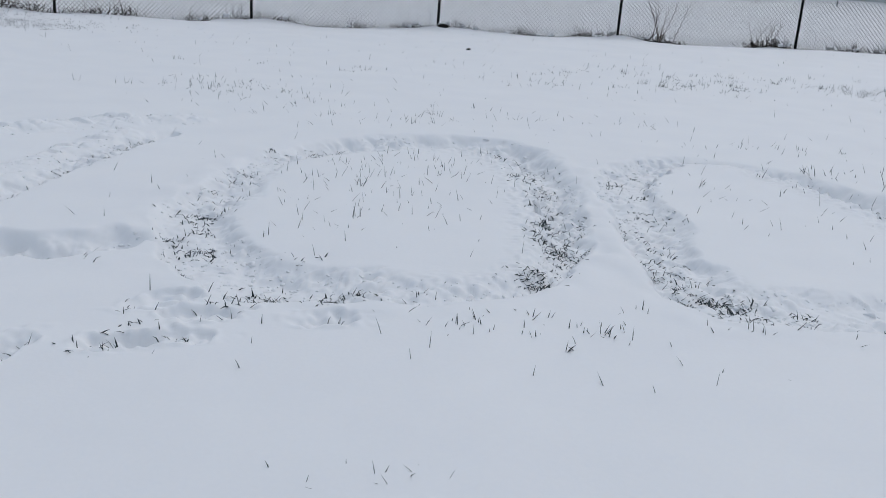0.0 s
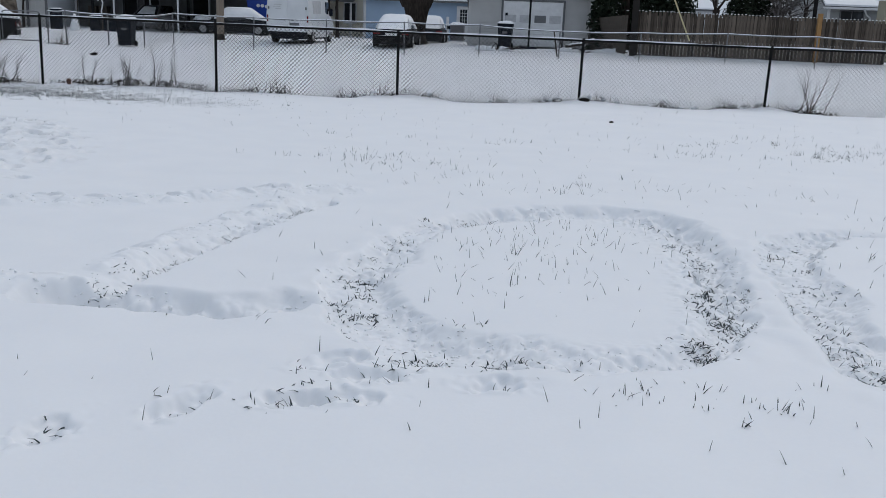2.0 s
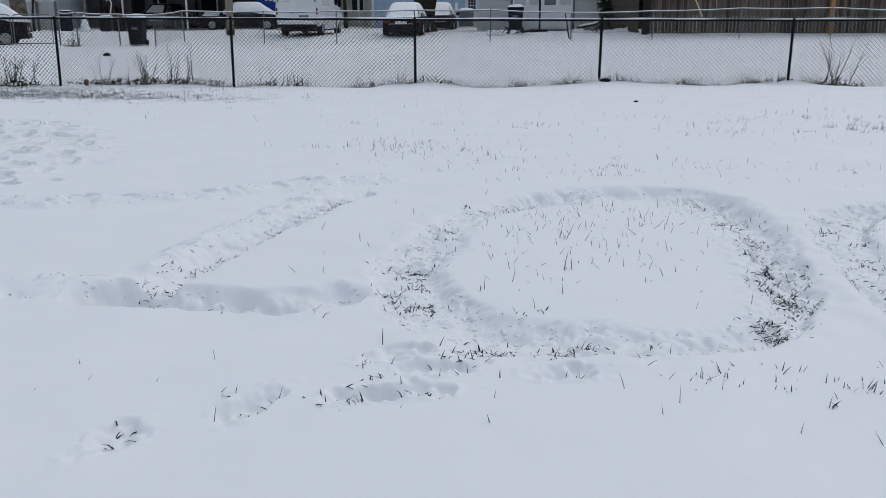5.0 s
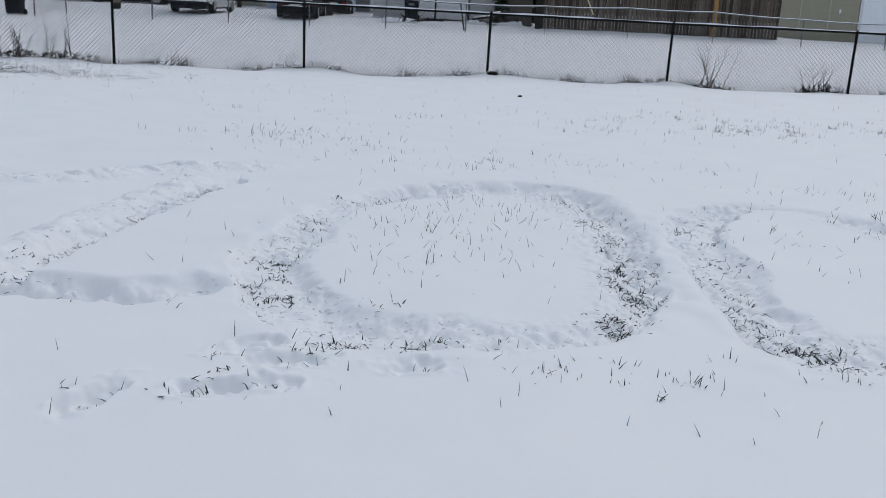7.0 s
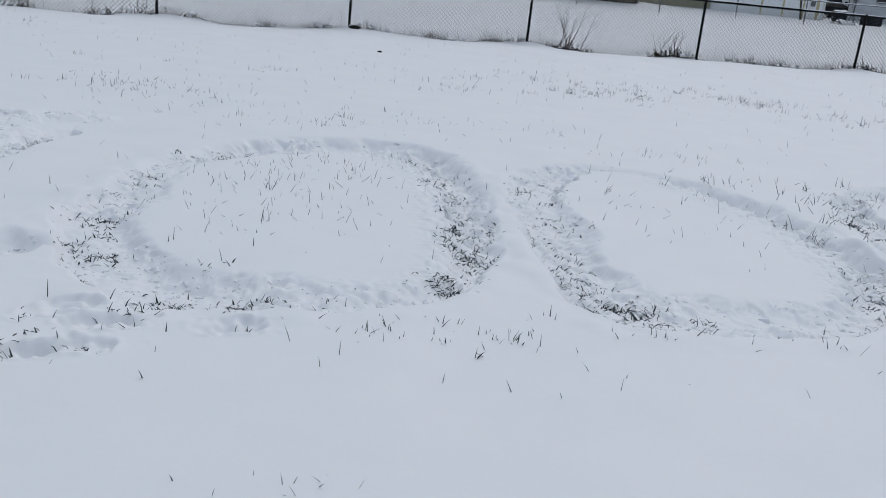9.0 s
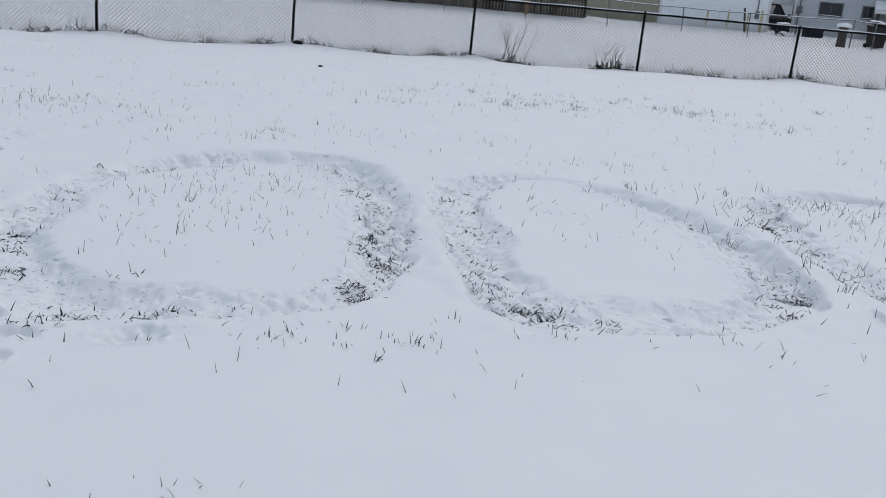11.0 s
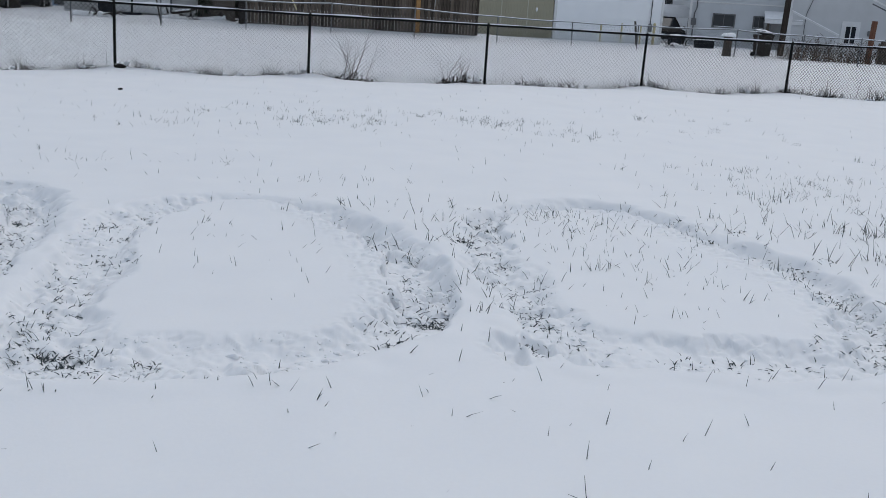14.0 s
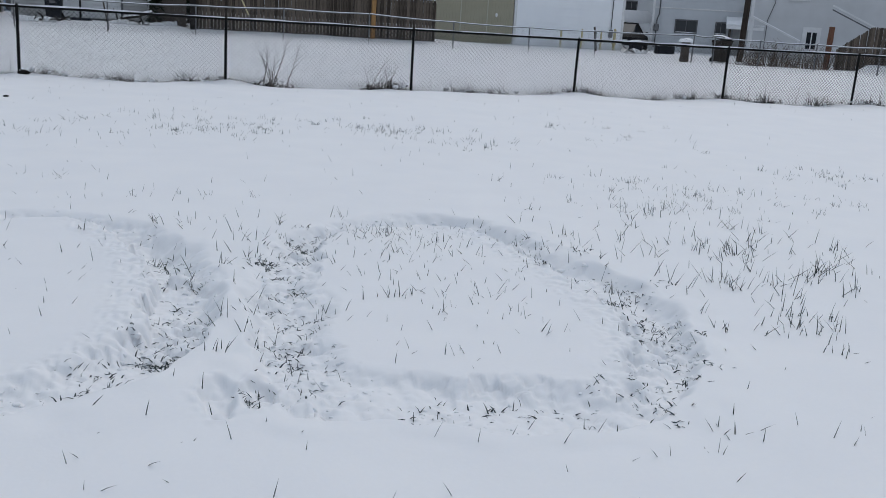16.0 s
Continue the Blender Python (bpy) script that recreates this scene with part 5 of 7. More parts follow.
for x in np.arange(-6.6, 7.0, 1.97):
    bm = bmesh.new()
    for s in (1, -1):
        for k in range(-4, 20):
            a = x + .06 + k * .11
            p0, p1 = (a, 2.66), (a + .75, 3.41)
            if s < 0:
                p0, p1 = (a, 3.41), (a + .75, 2.66)
            lo_, hi_ = x + .06, x + 1.91
            if p1[0] <= lo_ or p0[0] >= hi_:
                continue
            sl = (p1[1] - p0[1]) / .75
            if p0[0] < lo_:
                p0 = (lo_, p0[1] + (lo_ - p0[0]) * sl)
            if p1[0] > hi_:
                p1 = (hi_, p1[1] - (p1[0] - hi_) * sl)
            tube(bm, (p0[0], -1.9 + s * .006, p0[1]), (p1[0], -1.9 + s * .006, p1[1]), .014, .014, 4)
    part("lattice", bm, GREY_SIDING if x > 2.9 else MID_WALL if x > -2 else DARK_WALL, db)
for x, w in ((-3.6, .9), (-2.2, .9), (.9, 1.0), (2.3, 2.4), (5.4, 1.2)):
    f = part("door_frame", box(x - .08, x + w + .08, -.04, -.004, -.1, 2.1), MID_WALL if w < 2 else GREY_TRIM, db)
    part("door_leaf", box(x, x + w, -.055, -.042, -.1, 2.02), DARK_WALL if w < 1.1 else MID_WALL, f)
for x in (-4.5, 0.3, 4.8):
    window(db, x, 3.6, 1.2, 1.3, casing=GREY_TRIM)
for x in (-5.6, -4.9):
    part("wooden_screen", box(x, x + .5, -.6, -.1, -.1, 1.2, .02), DARK_WOOD, db)
part("roof", prism([(-7.1, 6.2), (.25, 7.6), (7.6, 6.2), (7.6, 6.35), (.25, 7.75), (-7.1, 6.35)], "y", -2.3, 6.4), SNOW_CAP, db, "snow-covered roof")

cp = thing("carport", "flat white carport roof on thin posts, snow on top", "carport", -20.4, 49, .44)
part("roof_sheet", box(-3.4, 3.3, 0, 5, 1.98, 2.08, .02), MID_WALL, cp)
part("roof_snow", mound(-3.5, 3.4, -.08, 5.05, 2.02, .19, 16), SNOW_CAP, cp)
for x, y in ((-2.46, .1), (1.13, .1), (-2.46, 4.9), (1.13, 4.9)):
    part("post", tube(bmesh.new(), (x, y, -.2), (x, y, 1.98), .05, .05, 8), WHITE_PAINT, cp)

wf = thing("panel_fence", "pale grey panel fence beside the house", "fence", -26.25, 46.5)
for k in range(7):
    part("board", box(-.95 + k * .27, -.95 + k * .27 + .262, -.02, .02, .05, 1.4, .005), GREY_SIDING, wf)
for x in (-1.0, -.02, 1.0):
    part("post", box(x - .06, x + .06, -.1, -.022, -.2, 1.5, .01), GREY_TRIM, wf)
part("cap_rail", box(-1.05, 1.05, -.05, .05, 1.405, 1.47), GREY_SIDING, wf)

# East side: olive steel shed, white house, grey house with awning, stucco building.
ol = thing("steel_shed", "olive-brown sheet-steel shed with pale seams", "shed", 18.3, 46, .2)
part("wall", box(-2.12, 1.98, 0, 1.0, -.2, 3.0), OLIVE, ol)
for x in (-.86, .56):
    part("seam", box(x - .025, x + .025, -.02, -.003, -.1, 3.0), OLIVE_SEAM, ol)
for x in (-1.6, -.15, 1.3):
    rb = bmesh.new()
    for k in range(7):
        tube(rb, (x - .48 + k * .16, .0, -.1), (x - .48 + k * .16, .0, 3.0), .006, .006, 5)
    part("rib", rb, OLIVE, ol)
bm = bmesh.new()
bmesh.ops.create_uvsphere(bm, u_segments=12, v_segments=8, radius=.09)
for v in bm.verts:
    v.co = Vector((1.05 + v.co.x * .7, -.02 + v.co.y * .25, 1.55 + v.co.z * 1.2))
part("wall_lamp", bm, WHITE_PAINT, ol, "small oval white fitting")
part("roof", prism([(-2.2, 3.002), (-.1, 3.5), (2.0, 3.002), (2.0, 3.1), (-.1, 3.6), (-2.2, 3.1)], "y", -.06, 1.1), SNOW_CAP, ol, "snow-covered roof")

wh = house("house", "white vinyl-sided house with a meter box", 20.38, 26.5, 46, 54, .22, 4.6, 6.4, WHITE_SIDING, .2)
part("meter_box", box(2.3, 2.5, -.14, -.02, .75, 1.15, .01), GALV, wh)
part("conduit", tube(bmesh.new(), (2.4, -.07, 1.15), (2.4, -.07, 4.4), .025), GREY_TRIM, wh)
part("skirting", box(-3.06, 3.06, -.06, -.02, -.3, .12), STUCCO_GREY, wh)

gh = house("house", "blue-grey lap-sided house with a dark window and awning", 31.37, 37.77, 50.8, 57.8, .3, 5.4, 7.4, BLUEGREY_SIDING, .16)
gh.matrix_world = pose(34.34, 50.35, .3, 0, 0, -31)
window(gh, -1.8, 1.25, 1.2, .64, casing=GREY_TRIM)
window(gh, .56, 1.28, .54, .58, casing=GREY_TRIM)
window(gh, -1.3, 3.4, .9, 1.3)
part("band", box(-3.15, 3.15, -.06, -.02, 2.55, 2.62), WHITE_PAINT, gh)
aw = part("awning", prism([(-1.35, 1.55), (-1.28, 1.74), (-1.1, 1.92), (-.8, 2.05), (-.4, 2.12), (-.02, 2.15), (-.02, 2.08), (-.4, 2.05), (-.8, 1.98), (-1.06, 1.86), (-1.22, 1.7), (-1.3, 1.54)], "x", 1.1, 3.2), WHITE_PAINT, gh, "white curved awning with snow")
part("awning_snow", prism([(-1.26, 1.77), (-1.09, 1.93), (-.8, 2.06), (-.4, 2.13), (-.02, 2.16), (-.02, 2.27), (-.4, 2.24), (-.8, 2.17), (-1.12, 2.02), (-1.3, 1.82)], "x", 1.08, 3.22), SNOW_CAP, aw)
part("porch_screen", box(1.3, 1.4, -1.2, -.1, -.2, 1.7), DARK_WOOD, gh)
part("porch_screen", box(2.2, 2.95, -1.2, -1.1, -.2, 1.62), STUCCO_GREY, gh)
part("door", box(1.55, 2.15, -.06, -.02, -.1, 1.75), WHITE_PAINT, gh)
bm = bmesh.new()
pipe(bm, [(-2.85, -.1, 4.6), (-2.85, -.1, 2.2), (-2.95, -.12, 1.9), (-2.95, -.1, .2)], .035)
part("service_cable", bm, GREY_TRIM, gh)
part("meter", box(-3.1, -2.8, -.22, -.03, 1.2, 1.6, .03), GALV, gh)
sh = house("house", "far blue-grey house with a small window", 32.4, 37.4, 61, 68, .3, 5.2, 6.6, BLUEGREY_SIDING, .16)
window(sh, -.6, 2.35, .8, .75, casing=GREY_TRIM)

st = thing("stucco_building", "plain grey stucco building with an outside stair rail", "building", 35.7, 48, .25, -28)
part("wall", box(0, 14, 0, 5, -.3, 6.5), STUCCO_GREY, st)
part("roof", prism([(-.3, 6.5), (7, 8.2), (14.3, 6.5), (14.3, 6.65), (7, 8.35), (-.3, 6.65)], "y", -.3, 5.3), SNOW_CAP, st, "snow-covered roof")
bd = part("small_door", box(2.98, 3.98, -.05, -.004, -.2, 1.97), WHITE_PAINT, st, "white framed door with a dark pane")
part("pane", box(3.22, 3.76, -.065, -.052, .75, 1.68), GLASS, bd)
bars = bmesh.new()
box(3.46, 3.52, -.075, -.067, .75, 1.68, 0, bars)
part("glazing_bar", bars, WHITE_PAINT, bd)
rl = part("stair_stringer", prism([(.05, 2.28), (2.75, 1.08), (2.75, 1.16), (.05, 2.36)], "y", -.9, -.8), WHITE_PAINT, st, "sloping white stair rail with snow")
part("rail_snow", prism([(.05, 2.365), (2.75, 1.165), (2.75, 1.21), (.05, 2.41)], "y", -.92, -.78), SNOW_CAP, rl)
part("stair_stringer", prism([(4.25, 3.17), (7.85, 1.57), (7.85, 1.66), (4.25, 3.26)], "y", -.9, -.8), WHITE_PAINT, st)
part("stair_skirt", prism([(4.25, 2.95), (7.85, 1.35), (7.85, 1.42), (4.25, 3.02)], "y", -.88, -.82), GREY_TRIM, st)
for x, zt in ((.1, 2.3), (2.7, 1.1), (7.8, 1.6)):
    part("stair_post", box(x - .04, x + .04, -.79, -.71, -.3, zt), WHITE_PAINT, st)
part("corner_board", box(-.02, .14, -.04, -.003, -.3, 6.4), WHITE_PAINT, st)
bm = bmesh.new()
pipe(bm, [(1.3, -.05, 5), (1.25, -.05, 3.2), (.95, -.05, 2.2), (.95, -.05, .3)], .02)
part("service_cable", bm, GREY_TRIM, st)
part("vent_box", box(4.4, 4.7, -.12, -.004, 1.2, 1.5, .02), GALV, st)
window(st, 2.0, 3.5, 1.1, 1.3)

# ---- board fences ----


def picket_me(w, tall):
    bm = prism([(-w / 2, 0), (w / 2, 0), (w / 2, tall - .04), (w / 2 - .03, tall), (-w / 2 + .03, tall), (-w / 2, tall - .04)], "y", -.01, .01)
    bmesh.ops.recalc_face_normals(bm, faces=bm.faces[:])
    m = bpy.data.meshes.new("picket")
    bm.to_mesh(m)
    bm.free()
    return m


pickets = [picket_me(.108 + .009 * k, 1.93 + .008 * k) for k in range(3)]
bfence = thing("board_fence", "weathered brown board fence with snow along its foot", "fence", 4.2, 41.6, .34)
n = 71
low_strip, high_strip = bpy.data.meshes.new("low_strip"), bpy.data.meshes.new("high_strip")
for strip, z0, z1 in ((low_strip, .08, .74), (high_strip, .9, 1.74)):
    bm = box(-.022, .022, .0, .012, z0, z1)
    bm.to_mesh(strip)
    bm.free()
picket_cap = bpy.data.meshes.new("picket_cap")
bm = mound(-.045, .045, -.016, .016, -.004, .03, 3)
bm.to_mesh(picket_cap)
bm.free()
for k in range(n):
    x = .07 + k * .1505
    share("picket", pickets[int(rng.integers(3))], PICKET, bfence, at=pose(x, rng.normal(0, .004), rng.normal(0, .012) - .05 - .0008 * k, 0, rng.normal(0, .3), rng.normal(0, 2)))
    share("picket_snow", picket_cap, SNOW_CAP, bfence, at=pose(x, 0, 1.895 - .0008 * k + rng.normal(0, .012), 0, rng.normal(0, 6), 0))
    # Strips fill the gaps; pale ones stand for bright background showing through.
    for strip, odds in ((low_strip, .95 if k < 24 else .6), (high_strip, .9 if k < 24 else .45)):
        if rng.random() < odds:
            share("batten", strip, GAP_PALE, bfence, at=pose(x + .075, .0, rng.normal(0, .03) - .0008 * k, 0, rng.normal(0, .3), 0), label="narrow pale strip standing for bright background in the gap")
        else:
            share("batten", strip, PICKET, bfence, at=pose(x + .075, .004, -.0008 * k))
for z, zz in ((-.05, .06), (.72, .98), (1.62, 1.72)):
    part("fence_rail", box(0, n * .1505, .018, .06, z, zz), DARK_WOOD, bfence)
for x in np.arange(.1, n * .1505, 2.42):
    part("fence_post", box(x - .05, x + .05, .1, .2, -.3, 1.9), DARK_WOOD, bfence)
post = tagged(part("timber_post", box(-.09, .09, -.09, .09, -.3, 2.0, .01), ORANGE_WOOD), "tan new timber post standing against the board fence", "post")
post.location = (11.98, 41.42, .38)
tall_post = tagged(part("steel_pole", tube(bmesh.new(), (0, 0, -.3), (0, 0, 6.5), .09, .08, 10), BLACK_METAL), "thin dark pole behind the board fence", "pole")
tall_post.location = (11.95, 42.2, .4)
corner_post = tagged(part("timber_post", box(-.13, .13, -.13, .13, -.3, 3.4, .015), DARK_ROOM), "thick dark timber corner post at the board fence's end", "post")
corner_post.location = (4.25, 41.4, .36)
dark_pickets = [picket_me(.14, 1.8 + .01 * k) for k in range(3)]
ret = thing("board_fence", "short dark board fence leading back between the shrubs", "fence", 4.05, 41.7, .36, 122)
for k in range(20):
    share("picket", dark_pickets[k % 3], DARK_WOOD, ret, at=pose(.2 + k * .145, 0, -.12 - .01 * k, 0, rng.normal(0, .4), 0))
part("fence_rail", box(.1, 3.1, .012, .06, 1.2, 1.29), DARK_WOOD, ret)

east = thing("board_fence", "grey weathered board fence stepping up along the lot", "fence", 33.5, 37.6, .12)
slats = [picket_me(.092 + .004 * k, 1.75 + .01 * k) for k in range(3)]
for k in range(66):
    share("picket", slats[k % 3], PICKET, east, at=pose(.05 + k * .104, .015 * (k % 2), -.72 + min(1.1, .0625 * k), 0, rng.normal(0, .4), rng.normal(0, 2)))
part("fence_rail", prism([(0, .2), (2.2, 1.4), (6.8, 1.4), (6.8, 1.49), (2.2, 1.49), (0, .29)], "y", .04, .08), DARK_WOOD, east)
op = tagged(part("timber_post", box(-.1, .1, -.1, .1, -.3, 2.02, .02), RUSTY), "rust-brown square timber post beside the board fence", "post")
op.matrix_world = pose(32.95, 37.5, .12, 0, 1.2, 0)

# ---- poles ----
up = thing("utility_pole", "pale wooden utility pole in the snow", "pole", -14.45, 42, .2)
part("pole", tube(bmesh.new(), (0, 0, -.4), (0, 0, 9.5), .175, .13, 14), TAN_POLE, up)
part("crossarm", box(-1.2, 1.2, -.06, .06, 8.6, 8.74), POLE_WOOD, up)
part("base_collar", tube(bmesh.new(), (0, 0, -.1), (0, 0, .32), .2, .185, 14), POLE_WOOD, up, "darker base of the pole")
up2 = thing("utility_pole", "dark wooden utility pole beside the bins", "pole", 30.6, 41, .3)
part("pole", tube(bmesh.new(), (0, 0, -.4), (.15, 0, 9.5), .155, .12, 14), POLE_WOOD, up2)
part("crossarm", box(-1.1, 1.3, -.06, .06, 8.6, 8.74), POLE_WOOD, up2)
gw = thing("guy_wire", "slanting guy wire with a yellow guard", "guy wire", 6.45, 40.2, .3)
part("guard", tube(bmesh.new(), (0, 0, .75), (-1.05, .1, 3.05), .03, .03, 8), YELLOW, gw, "yellow plastic guard")
part("wire", tube(bmesh.new(), (.35, 0, -.1), (-3.6, .4, 8.8), .008, .008, 6), GALV, gw)

# ---- vehicles ----


def wheel_parts(parent, x, y, r, w=.22):
    bm = bmesh.new()
    rings = []
    for rr, yy in ((r * .62, -w / 2), (r * .93, -w / 2), (r, -w / 3), (r, w / 3), (r * .93, w / 2), (r * .62, w / 2)):
        rings.append([(x + rr * math.cos(a), y + yy, r + rr * math.sin(a)) for a in np.linspace(0, 2 * math.pi, 20, endpoint=False)])
    o = part("wheel", loft(rings), RUBBER, parent, "black tyre")
    bm = bmesh.new()
    for yy in (-w / 2 - .004, w / 2 - .016):
        tube(bm, (x, y + yy, r), (x, y + yy + .02, r), r * .6, r * .6, 16)
        for k in range(5):
            a = k * 2 * math.pi / 5
            tube(bm, (x, y + yy + .01, r), (x + r * .55 * math.cos(a), y + yy + .01, r + r * .55 * math.sin(a)), .03, .025, 5)
    part("rim", bm, ALLOY, o)


def inset(a, b, c, d, m=.08, out=Vector((0, 0, 0))):
    """A smaller quad inside another one."""
    a, b, c, d = (Vector(p) for p in (a, b, c, d))
    mid = (a + b + c + d) / 4
    n = (b - a).cross(d - a).normalized()
    if n.dot(mid - Vector((0, 0, .9))) < 0:
        n = -n
    return [p.lerp(mid, m * 2) + n * .008 for p in (a, b, c, d)]


def slab(quad, thick=.01):
    bm = bmesh.new()
    n = (quad[1] - quad[0]).cross(quad[3] - quad[0]).normalized() * thick
    return loft([quad, [p + n for p in quad]], bm=bm)


def car(label, x, y, turn, long, wide, tall, paint, shape="sedan", snow="roof", category="car", deep=1.0):
    """Length along local x, nose towards +x."""
    t = thing("car", label, category, x, y, h1(x, y) - .09, turn)
    L, W = long / 2, wide / 2
    belt = tall * .6
    prof = {"sedan": [(-1, .2, .92), (-.97, .17, 1), (-.62, .24, 1.02), (.45, .24, .97), (.9, .3, .82), (1, .42, .7)],
            "hatch": [(-1, .46, .96), (-.97, .34, 1.02), (-.62, .26, 1.03), (.45, .26, 1.0), (.9, .32, .86), (1, .44, .72)],
            "suv": [(-1, .5, 1), (-.97, .36, 1.04), (-.62, .28, 1.05), (.4, .28, 1.03), (.88, .34, .93), (1, .46, .78)]}[shape]
    rings = []
    for u, lo, hi in prof:
        w = W * (1 - .1 * abs(u) ** 4)
        zt = belt * hi
        rings.append([(u * L, -w * .92, lo), (u * L, -w, lo + (zt - lo) * .4), (u * L, -w * .97, zt * .93), (u * L, -w * .8, zt), (u * L, w * .8, zt), (u * L, w * .97, zt * .93), (u * L, w, lo + (zt - lo) * .4), (u * L, w * .92, lo)])
    body = part("body", loft(rings), paint, t, smooth=False)
    cab = {"sedan": [(-.7, 0), (-.36, 1), (.12, 1), (.46, 0)], "hatch": [(-.97, 0), (-.58, 1), (.14, 1), (.5, 0)], "suv": [(-.96, 0), (-.84, 1), (.14, 1), (.5, 0)]}[shape]
    rings, zs = [], belt * .985
    for u, k in cab:
        zt = zs + k * (tall - zs) + .01
        wt = W * (.86 - .26 * k)
        rings.append([(u * L, -W * .88, zs - .02), (u * L, -wt, zt), (u * L, wt, zt), (u * L, W * .88, zs - .02)])
    part("cabin", loft(rings), paint, t)
    r = rings
    for a, b in ((0, 1), (2, 3)):
        part("windscreen" if a == 2 else "rear_window", slab(inset(r[a][1], r[a][2], r[b][2], r[b][1], .07 if shape != "suv" else .13)), GLASS, t)
    for s in ((0, 1), (3, 2)):
        q = inset(r[1][s[0]], r[2][s[0]], r[2][s[1]], r[1][s[1]], .06 if shape != "suv" else .1)
        part("side_window", slab(q), GLASS, t)
    for u in (-.62, .62):
        for s in (-1, 1):
            wheel_parts(t, u * L, s * (W - .1), .33 if shape == "sedan" else .36)
    for s in (-1, 1):
        part("tail_light", box(-L - .012, -L + .03, s * W * .72 - .16, s * W * .72 + .16, belt * .72, belt * .88, .01), RED_LENS, t)
        part("headlight", box(L - .06, L + .006, s * W * .68 - .17, s * W * .68 + .17, belt * .52, belt * .66, .01), CLEAR_LENS, t)
        part("mirror", box(.36 * L, .36 * L + .14, s * (W + .02), s * (W + .16), belt, belt + .14, .02), paint, t)
    part("rear_bumper", box(-L - .025, -L + .05, -W * .88, W * .88, .32, .54, .02), paint, t)
    part("number_plate", box(-L - .02, -L - .002, -.26, .26, belt * .68, belt * .8), WHITE_PAINT, t)
    part("front_bumper", box(L - .06, L + .06, -W * .88, W * .88, .3, .5, .03), paint, t)
    # snow lying on the car
    if snow == "full":
        q = []
        for (u, k), g in zip(cab, (.1, .02, .02, .1)):
            zt = zs + k * (tall - zs) + .1
            wt = W * (.93 - .24 * k)
            q.append([((u - g * (1 if u < 0 else -1)) * L, -W * .84, zs + .03), ((u - .03) * L, -wt, zt - .05), (u * L, -wt * .62, zt + .03), (u * L, wt * .62, zt + .03), ((u - .03) * L, wt, zt - .05), ((u - g * (1 if u < 0 else -1)) * L, W * .84, zs + .03)])
        bm = loft(q)
        bmesh.ops.bevel(bm, geom=bm.edges[:], offset=.05, segments=2, affect="EDGES")
        part("snow_cover", bm, SNOW_CAP, t, "snow covering roof and rear window", smooth=True)
    elif snow == "roof":
        part("roof_snow", mound(cab[1][0] * L - .1, cab[2][0] * L + .1, -W * .74, W * .74, tall + .012, .13, 10, seed=x), SNOW_CAP, t, "snow on the roof", smooth=True)
    # rear: a thin white slab over the rear window
    if snow == "rear":
        part("window_sheet", slab([p_ + Vector((-.012, 0, .012)) for p_ in inset(r[0][1], r[0][2], r[1][2], r[1][1], .17)], .02), SNOW_CAP, t, "thin white sheet on the rear window")
    if snow != "none":
        part("bonnet_snow", mound(cab[3][0] * L - .05, .86 * L, -W * .78, W * .78, belt * .93, .13 * deep, 10, seed=y), SNOW_CAP, t, "snow on the bonnet", smooth=True)
    if shape == "sedan":
        part("boot_snow", mound(-L * .97, cab[0][0] * L + .12, -W * .78, W * .78, belt * .985, .07 * deep, 10, seed=x + y), SNOW_CAP, t, "snow on the boot lid", smooth=True)
    if snow != "none":
        part("bumper_snow", mound(-L - .025, -L + .03, -W * .7, W * .7, .542, .02, 8), SNOW_CAP, t, smooth=True)
    return t


car("dark grey sedan with its roof and rear window under snow", -6.45, 43.6, 91, 4.5, 1.8, 1.38, BLACK_CAR, "sedan", "full")
car("grey car half hidden behind a tree, snow on it", -6.0, 53.2, 92, 4.4, 1.75, 1.45, GREY_CAR, "sedan", "full")
car("dark sedan thickly covered with snow by the carport", -16.8, 51.0, 186, 4.9, 1.78, 1.42, GREY_CAR, "sedan", "full", deep=2.0)
car("dark car parked under the carport, white sheet on its rear window", -22.0, 53.4, 88, 4.4, 1.8, 1.5, GREY_TRIM, "hatch", "rear")
car("black car with a thick cover of snow", -23.3, 36.0, 205, 4.4, 1.85, 1.6, BLACK_CAR, "hatch", "full")
car("black suv parked under the white canopy", 30.7, 53.4, 255, 4.5, 1.85, 1.62, BLACK_CAR, "suv", "none")


